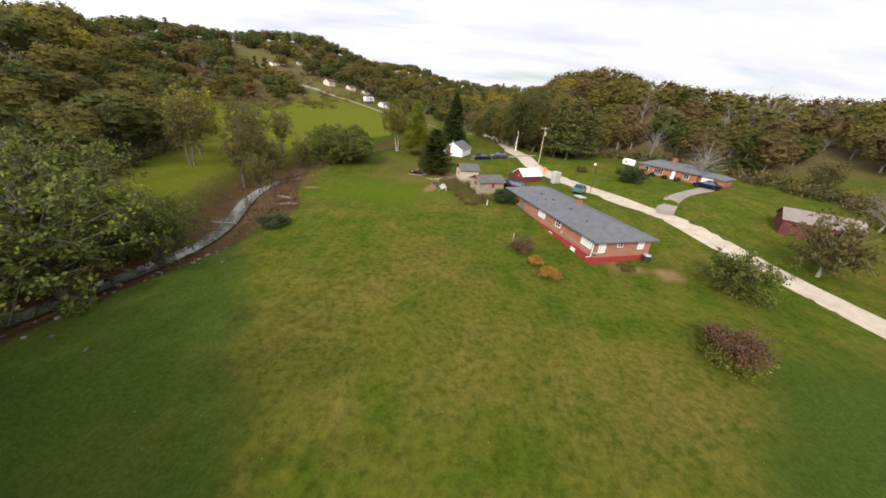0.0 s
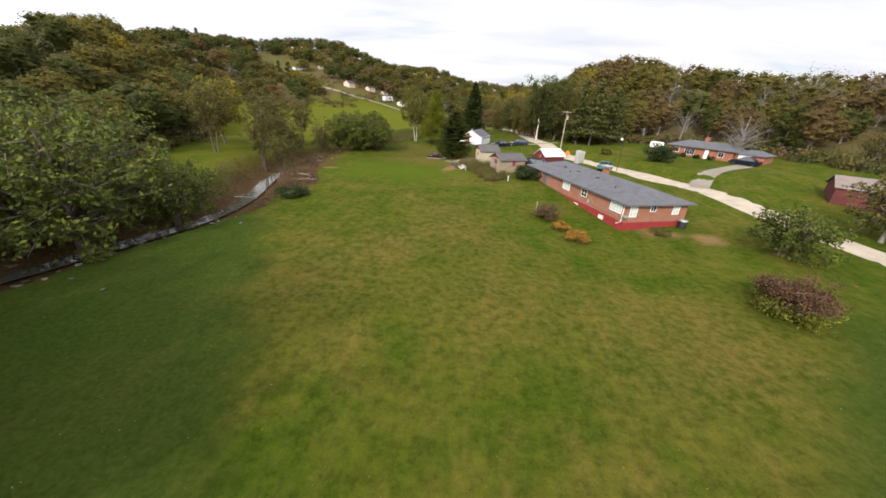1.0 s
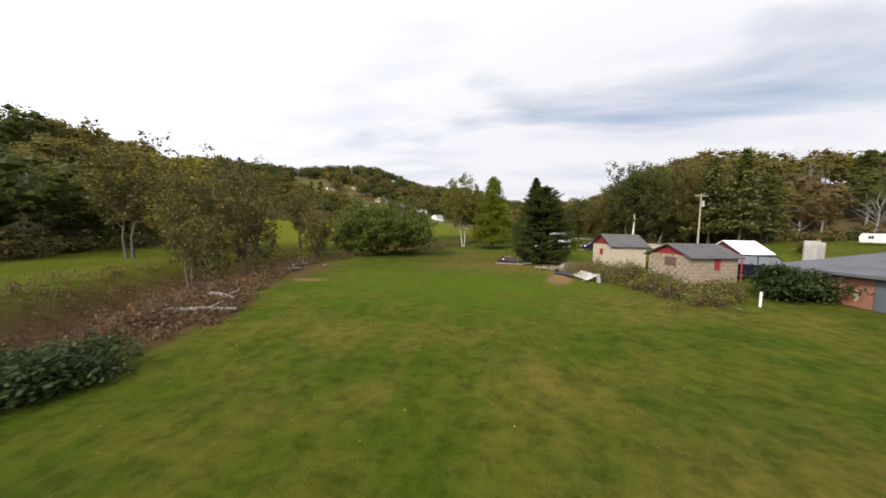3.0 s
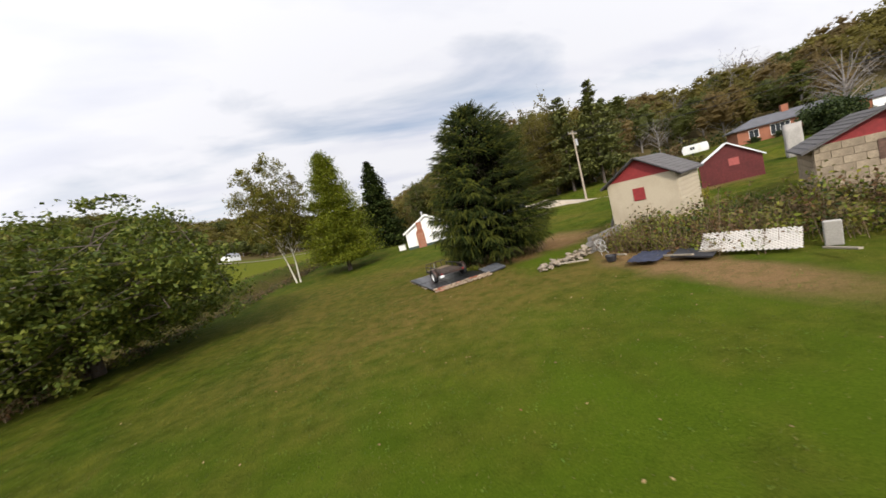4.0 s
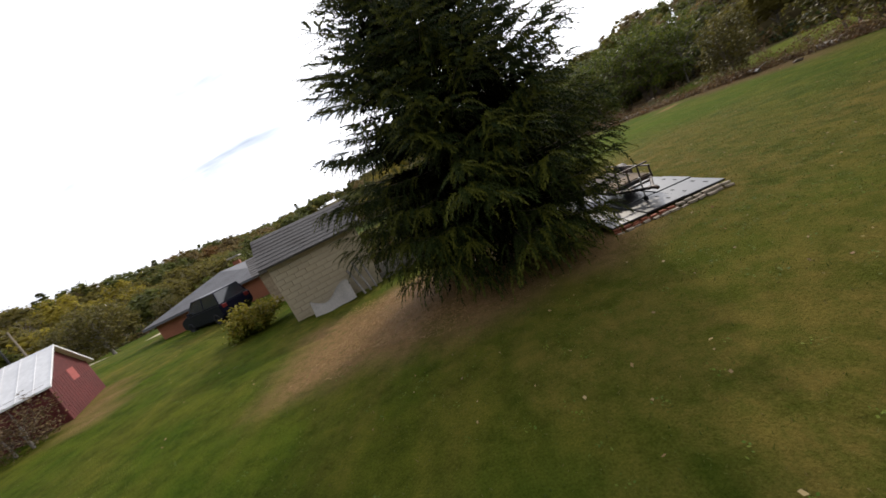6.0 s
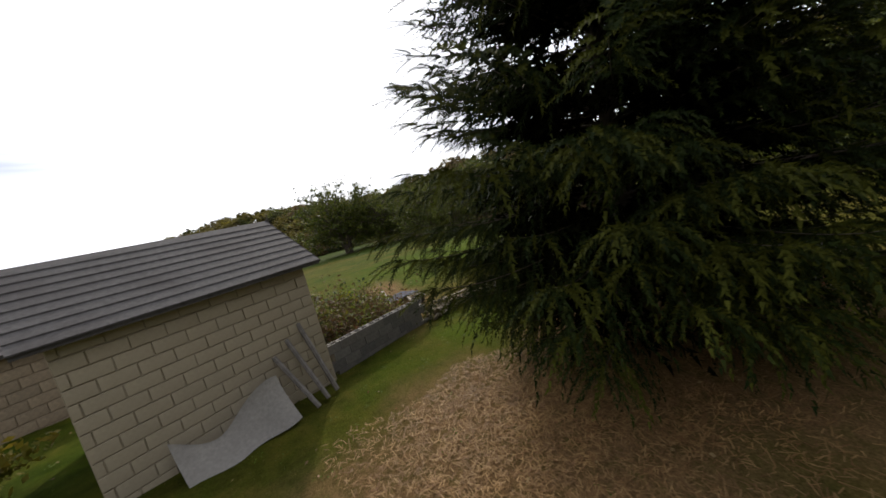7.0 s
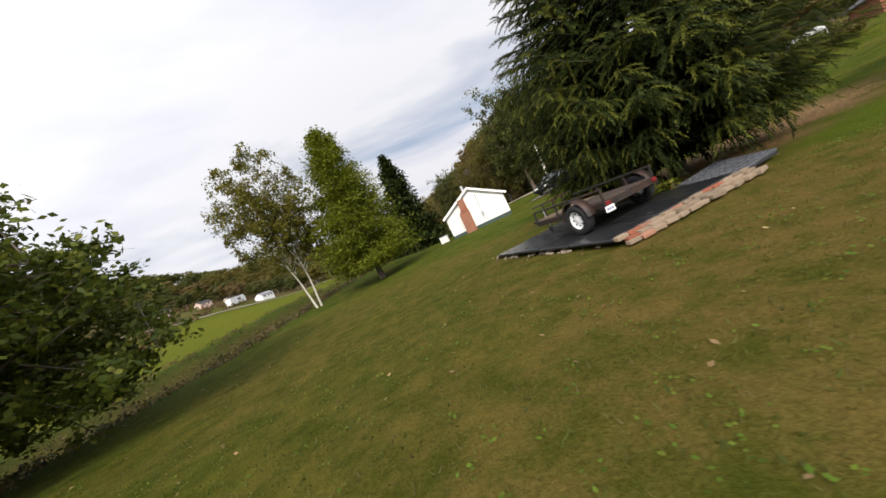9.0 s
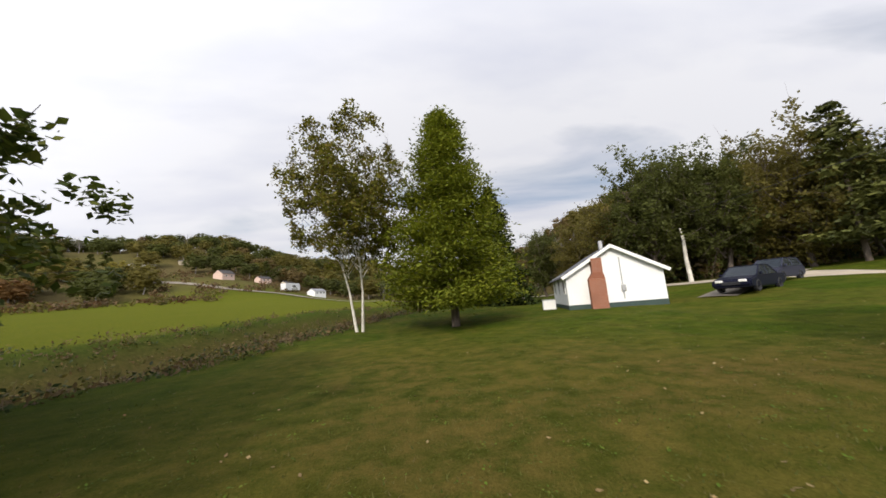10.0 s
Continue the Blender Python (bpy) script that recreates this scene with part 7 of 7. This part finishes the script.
def far_house_at(name, label, x, y, turn, ln, w, eave, ridge, wall, roof, wins):
    t = simple_house(name, label, "house", put(x, y, turn, 0.5), ln, w, eave, ridge, wall, roof, wall, 0.3, -2.5)
    for wx in wins:
        window(t, wx, -w / 2, eave * 0.4, 1.1, 0.9, sgn=-1, cols=2)
    return t


far_house_at("mobile_home", "long white mobile home on the far slope", -95, 121, 55, 14, 4.5, 2.3, 2.9, WHITE_PAINT, ROOF_GREY, (2.5, 6, 9.5, 12.5))
far_house_at("mobile_home", "pale mobile home on the far slope", -86, 131, 40, 11, 4.5, 2.4, 3.0, CREAM_BLOCK, ROOF_GREY, (2.5, 7))
far_house_at("gabled_house", "pinkish house with broad gable on the slope", -62, 111, 65, 8, 8, 3.2, 5.6, PINK_BLOCK, ROOF_DARK, (2.5, 6))
far_house_at("gabled_house", "dark-roofed house among bushes on the slope", -54, 119, 60, 8, 6, 2.6, 4.2, PINK_BLOCK, ROOF_DARK, (2.5, 5.5))
far_house_at("cabin", "cream cabin with a brown roof on the slope", -47, 122, 62, 7, 5, 2.7, 4.0, CREAM_BLOCK, ROOF_DARK, (2, 5))
far_house_at("roadside_barn", "grey roadside shed near the far road", -97, 103, 70, 6, 4.5, 2.6, 4.2, STONE_BLOCK, ROOF_DARK, (3,))
far_house_at("roadside_house", "white house among parked cars by the road", -34, 108, 60, 9, 6, 2.6, 4.2, WHITE_PAINT, TIN_GREY, (2, 5, 7.5))
rv = thing("motor_home", "pale grey motor home parked by the far road", "camper", put(-39.5, 107, 65, 0.8))
bm = bmesh.new()
prism(bm, [(-3.5, 0.5), (-3.5, 3.0), (3.2, 3.1), (3.6, 2.0), (3.6, 0.5)], -1.2, 1.2)
bmesh.ops.bevel(bm, geom=bm.edges[:], offset=0.1, segments=1, affect="EDGES")
part("body", bm, WHITE_CAR, rv)
window(rv, 0.5, -1.2, 1.6, 1.6, 0.8, sgn=-1, cols=3)
for x in (-2.3, 2.3):
    for sd in (-1, 1):
        wheel(rv, 0, 0, 0.4, 0.4, 0.25, -sd, RIM, 5).matrix_basis = pose(x, sd * 1.05, 0, 0, 0, 90)


# ---- undergrowth ----
def undergrowth(name, label, spots, mats, seed, stems=4, height=(0.4, 1.0), leaf=0.08, leaves=9, width=0.012, spread=0.25):
    """Weeds and brush: thin stems with small leaves, all in one mesh."""
    rng = np.random.default_rng(seed)
    quads, idx = [], []
    for x, y, k, hs in spots:
        z = land1(x, y)
        for _ in range(stems):
            h = rng.uniform(*height) * hs
            b = np.array([x + rng.normal(0, spread * 0.5), y + rng.normal(0, spread * 0.5), z - 0.03])
            t = b + np.array([rng.normal(0, 0.22) * h, rng.normal(0, 0.22) * h, h])
            sd = rng.normal(size=3) * np.array([1, 1, 0])
            sd = sd / (np.linalg.norm(sd) + 1e-6) * width
            quads.append(np.stack([b - sd, b + sd, t + sd * 0.3, t - sd * 0.3]))
            idx.append(len(mats) - 1)
            if leaves:
                c = b + (t - b) * rng.uniform(0.25, 1.05, (leaves, 1)) + rng.normal(0, spread * 0.4, (leaves, 3)) * np.array([1, 1, 0.5])
                quads.extend(leaf_quads(rng, c, leaf))
                idx.extend([k] * leaves)
    q = np.array(quads)
    n = len(q)
    ob = mesh_of(name, q.reshape(-1, 3), np.arange(n * 4).reshape(n, 4), mats, mat_index=idx)
    return tagged(ob, label, "undergrowth", kind="stuff")


rng = np.random.default_rng(90)
STEM = surface("dry_stem", (0.16, 0.11, 0.07), 0.9, vary=0.3, grain=20, bump=0)
mats = [LEAF_OLIVE, LEAF_BROWN, LEAF_LIME, LEAF_RUST, LEAF_DARK, STEM]
spots = []
for _ in range(900):
    u, v_ = rng.uniform(0, 1), rng.normal(0, 1)
    x, y = 9.0 + u * 5.5 + v_ * 0.9, -3.3 - u * 11.5 + v_ * 0.9
    if (x - 11.9) ** 2 + (y + 1.2) ** 2 < 4.2 or (13.2 < x < 17.5 and -12 + 0.5 * (x - 13) < y < -6.2 and x - 13.4 > 0.2):
        continue
    if x < 7.6 - 0.12 * (y + 5):
        continue
    spots.append((x, y, int(rng.choice([0, 0, 1, 2, 2, 3, 4])), rng.uniform(0.5, 1.3) * (1.25 if y > -9.5 else 0.9) * (0.75 + 0.9 * noise.noise(Vector((x * 0.55, y * 0.55, 2.0))))))
undergrowth("garden_weeds", "tall brown and green weeds around the sheds", spots, mats, 91, 5, (0.4, 1.15), 0.1, 10, 0.01, 0.35)
spots = [(7.1 + rng.uniform(0, 2.9), -2.7 - abs(rng.normal(0, 2.4)), int(rng.choice([0, 2, 3, 1, 2, 0])), rng.uniform(0.45, 1.15)) for _ in range(430)]
undergrowth("garden_stalks", "dry stalks of a garden bed behind the wall", spots, mats, 92, 4, (0.5, 1.1), 0.07, 7, 0.008, 0.3)
spots = []
ck = np.array(CREEK, float)
for _ in range(3600):
    i = int(rng.integers(3, 16))
    u = rng.uniform()
    p = ck[i] * (1 - u) + ck[min(i + 1, len(ck) - 1)] * u
    d = rng.uniform(2.0, 6.3) * (1 if rng.uniform() < 0.72 else -1)
    t = ck[min(i + 1, len(ck) - 1)] - ck[i]
    t /= np.linalg.norm(t)
    x, y = p + np.array([t[1], -t[0]]) * d
    if (y < -33 and d > 0) or (y < -28 and d > 0 and rng.uniform() < 0.6):
        continue
    clump = 0.8 + 0.9 * noise.noise(Vector((x * 0.4, y * 0.4, 7.0)))
    spots.append((x, y, int(rng.choice([0, 1, 1, 4] if y > 6 else [1, 3, 3, 1, 1])), rng.uniform(0.4, 1.2) * clump * (0.42 if y > 6 else 1)))
for _ in range(900):
    y = rng.uniform(-28, -3)
    x = float(np.interp(y, [-30, -25.8, -22.2, -19.5, -13.2, -9, -4.7, 2], [-10.5, -9.6, -11.4, -12.9, -15.6, -17.4, -18.4, -20])) - 0.4 - abs(rng.normal(0, 3.2))
    if x < -20:
        continue
    spots.append((x, y, int(rng.choice([1, 3, 3, 1, 1])), rng.uniform(0.2, 0.75) * (0.8 + 0.9 * noise.noise(Vector((x * 0.4, y * 0.4, 7.0))))))
undergrowth("creek_brush", "rusty brown brush along both creek banks", spots, mats, 93, 3, (0.4, 1.3), 0.11, 6, 0.011, 0.45)
spots = []
for _ in range(1500):
    a = rng.uniform(-180, 180)
    rb = float(hill_at(a, 1)) + rng.uniform(-3, 6)
    if -64 < a < 2:
        continue
    x, y = 5 + rb * math.sin(radians(a)), rb * math.cos(radians(a))
    if dist_to(ROAD, np.array(x), np.array(y)) < 5:
        continue
    spots.append((x, y, int(rng.choice([0, 1, 4, 0])), rng.uniform(0.8, 2.0)))
for _ in range(700):
    a, rb = rng.uniform(-60, -14), rng.uniform(78, 150)
    x, y = 5 + rb * math.sin(radians(a)), rb * math.cos(radians(a))
    if noise.noise(Vector((x * 0.05, y * 0.05, 9.0))) < -0.1 or rb < float(hill_at(a, 1)) - 14:
        continue
    spots.append((x, y, int(rng.choice([0, 1, 1, 3])), rng.uniform(0.5, 1.3)))
undergrowth("wood_edge_brush", "olive brush along the edge of the woods", spots, mats, 94, 4, (0.6, 1.4), 0.4, 9, 0.02, 1.1)

# creek stones and driftwood
GREY_STONE = surface("creek_stone", (0.15, 0.13, 0.105), 0.85, vary=0.3, grain=10, stain=3, bump=0.4, per_object=0.4)
creek_stones = [rock_mesh(rr, 0.3, 0.45, GREY_STONE) for _ in range(8)]
for k in range(110):
    i = rr.randrange(3, 9)
    u = rr.random()
    px, py = ck[i] * (1 - u) + ck[i + 1] * u
    d = rr.gauss(0, 1.8) + (1.0 if k % 3 else 4.0)
    tx, ty = ck[i + 1] - ck[i]
    tl = math.hypot(tx, ty)
    x, y = px + ty / tl * d, py - tx / tl * d
    ob = tagged(new("creek_stone", creek_stones[k % 8]), "grey creek stone on the gravelly bank", "stone", "creek stones")
    ob.matrix_world = pose(x, y, max(land1(x, y), -2.35) + 0.03, rr.uniform(-20, 20), rr.uniform(-20, 20), rr.uniform(0, 360)) @ Matrix.Scale(rr.uniform(0.3, 0.85), 4)
for x, y, a, ln in ((-12.2, -24.5, 20, 3.2), (-16.6, -12.5, 60, 2.2), (-13.6, -22.0, -15, 2.6), (-17.9, -9.2, 70, 1.8), (-19.5, -28.5, 10, 4)):
    lg = thing("driftwood_log", "grey driftwood log on the creek bank", "log", put(x, y, a, 1, 0.12), "driftwood")
    v, f = frustums([((-ln / 2, 0, 0), (0, 0.08, 0.03), 0.13, 0.12), ((0, 0.08, 0.03), (ln / 2, 0, 0.05), 0.12, 0.08), ((0.2, 0.05, 0.03), (0.8, 0.5, 0.35), 0.05, 0.02)], 8)
    mesh_of("log", v, f, [BARK_GREY], lg, smooth=True)

spots = [(rng.uniform(-48, 12), rng.uniform(-128, -108), int(rng.choice([0, 4, 4, 1])), rng.uniform(0.7, 1.2)) for _ in range(420)]
undergrowth("thicket", "dense dark thicket under the far trees", spots, mats, 97, 4, (1.8, 4.2), 0.6, 16, 0.03, 1.6)

# ---- lawn detail: tufts and fallen leaves ----
rng = np.random.default_rng(95)
n = 60000
gx = rng.normal(-1.5, 6.5, n)
gy = rng.normal(0.5, 7.5, n)
ok = ~((gx > -0.15) & (gx < 2.9) & (gy > -0.5) & (gy < 4.6)) & (np.hypot(gx - 5.05, gy - 2.75) > 3.2) & (np.hypot(gx - 8.6, gy - 3.0) > 2.6)
gx, gy = gx[ok], gy[ok]
gz = land(gx, gy) + 0.02 * np.sin(gx * 1.7 + gy) * np.sin(gy * 1.3) + 0.03 * np.sin(gx * 0.5) * np.sin(gy * 0.41)
n = len(gx)
base = np.stack([gx, gy, gz - 0.01], 1)
ang = rng.uniform(0, 6.28, n)
w = np.stack([np.cos(ang), np.sin(ang), np.zeros(n)], 1) * rng.uniform(0.004, 0.012, (n, 1))
tip = base + np.stack([rng.normal(0, 0.03, n), rng.normal(0, 0.03, n), rng.uniform(0.02, 0.055, n)], 1)
GRASS_BLADE = leaf_material("grass_blade", [(0.05, 0.075, 0.012), (0.08, 0.105, 0.018), (0.12, 0.12, 0.03), (0.16, 0.13, 0.055)], 0.5)
tagged(mesh_of("grass", np.stack([base - w, base + w, tip], 1).reshape(-1, 3), np.arange(n * 3).reshape(n, 3), [GRASS_BLADE]), "short tufted lawn grass with dry blades", "grass", kind="stuff")
n = 1700
lx, ly = rng.uniform(-14, 34, n), rng.uniform(-66, 14, n)
k = rng.uniform(size=n) < 0.35
lx[k], ly[k] = rng.normal(2, 6, k.sum()), rng.normal(2, 8, k.sum())
ok = ~((lx > -0.15) & (lx < 2.9) & (ly > -0.5) & (ly < 4.6)) & (dist_to(CREEK, lx, ly) > 6)
lx, ly = lx[ok], ly[ok]
lz = land(lx, ly) + 0.035
LEAF_FALLEN = leaf_material("leaf_fallen", [(0.15, 0.1, 0.05), (0.24, 0.17, 0.08), (0.32, 0.25, 0.13), (0.2, 0.09, 0.035)], 0.1)
q = leaf_quads(rng, np.stack([lx, ly, lz], 1), 0.05, up=2.0, long=1.1)
tagged(mesh_of("fallen_leaves", q.reshape(-1, 3), np.arange(len(q) * 4).reshape(-1, 4), [LEAF_FALLEN]), "tan fallen leaves scattered on the lawn", "leaves", kind="stuff")
# small broad-leaved weeds in the turf
n = 2600
wx, wy = rng.normal(-1, 6.5, n), rng.normal(0, 7, n)
ok = ~((wx > -0.3) & (wx < 3.1) & (wy > -0.7) & (wy < 4.8)) & (np.hypot(wx - 5.05, wy - 2.75) > 3.4) & (dist_to(CREEK, wx, wy) > 6)
wx, wy = np.repeat(wx[ok], 6), np.repeat(wy[ok], 6)
wx, wy = wx + rng.normal(0, 0.05, len(wx)), wy + rng.normal(0, 0.05, len(wy))
q = leaf_quads(rng, np.stack([wx, wy, land(wx, wy) + 0.03 + 0.02 * np.sin(wx * 1.7 + wy) * np.sin(wy * 1.3) + 0.03 * np.sin(wx * 0.5) * np.sin(wy * 0.41)], 1), 0.027, up=2.5, long=1.3)
tagged(mesh_of("lawn_weeds", q.reshape(-1, 3), np.arange(len(q) * 4).reshape(-1, 4), [leaf_material("weed_leaf", [(0.06, 0.11, 0.01), (0.09, 0.15, 0.014), (0.13, 0.16, 0.02)], 0.3)]), "small bright green weeds scattered in the lawn", "weeds", kind="stuff")
# straw and dead needles under the spruce
n = 16000
sx, sy = rng.normal(7.6, 1.8, n), rng.normal(2.9, 1.5, n)
ok = (np.hypot(sx - 8.0, sy - 2.9) + 0.5 * np.sin(sx * 2.1 + sy * 1.7) < 2.6) | (np.hypot(sx - 5.05, sy - 2.75) < 2.9)
ok &= sy > 0.9 + 0.2 * np.sin(sx * 3)
sx, sy = sx[ok], sy[ok]
n = len(sx)
c = np.stack([sx, sy, land(sx, sy) + 0.03 + rng.uniform(0, 0.03, n)], 1)
a = rng.uniform(0, 6.28, n)
d = np.stack([np.cos(a), np.sin(a), rng.normal(0, 0.15, n)], 1) * rng.uniform(0.02, 0.065, (n, 1))
w = np.stack([-np.sin(a), np.cos(a), np.zeros(n)], 1) * 0.004
tagged(mesh_of("straw_litter", np.stack([c - d - w, c - d + w, c + d + w, c + d - w], 1).reshape(-1, 3), np.arange(n * 4).reshape(n, 4),
               [leaf_material("straw", [(0.17, 0.09, 0.04), (0.25, 0.15, 0.065), (0.36, 0.23, 0.11)], 0.1)]), "tan straw and dead needles under the spruce", "straw", kind="stuff")

# ---- single blocks of the two sheds ----
block_courses(shed_a, 2.9, 3.5, -0.5, 2.35, 0.42, 0.205, CREAM_BLOCK, face_front=False, seed=3)
block_courses(shed_b, 3.4, 4.6, -0.4, 2.2, 0.5, 0.26, STONE_BLOCK, seed=4, sides=(1, -1))
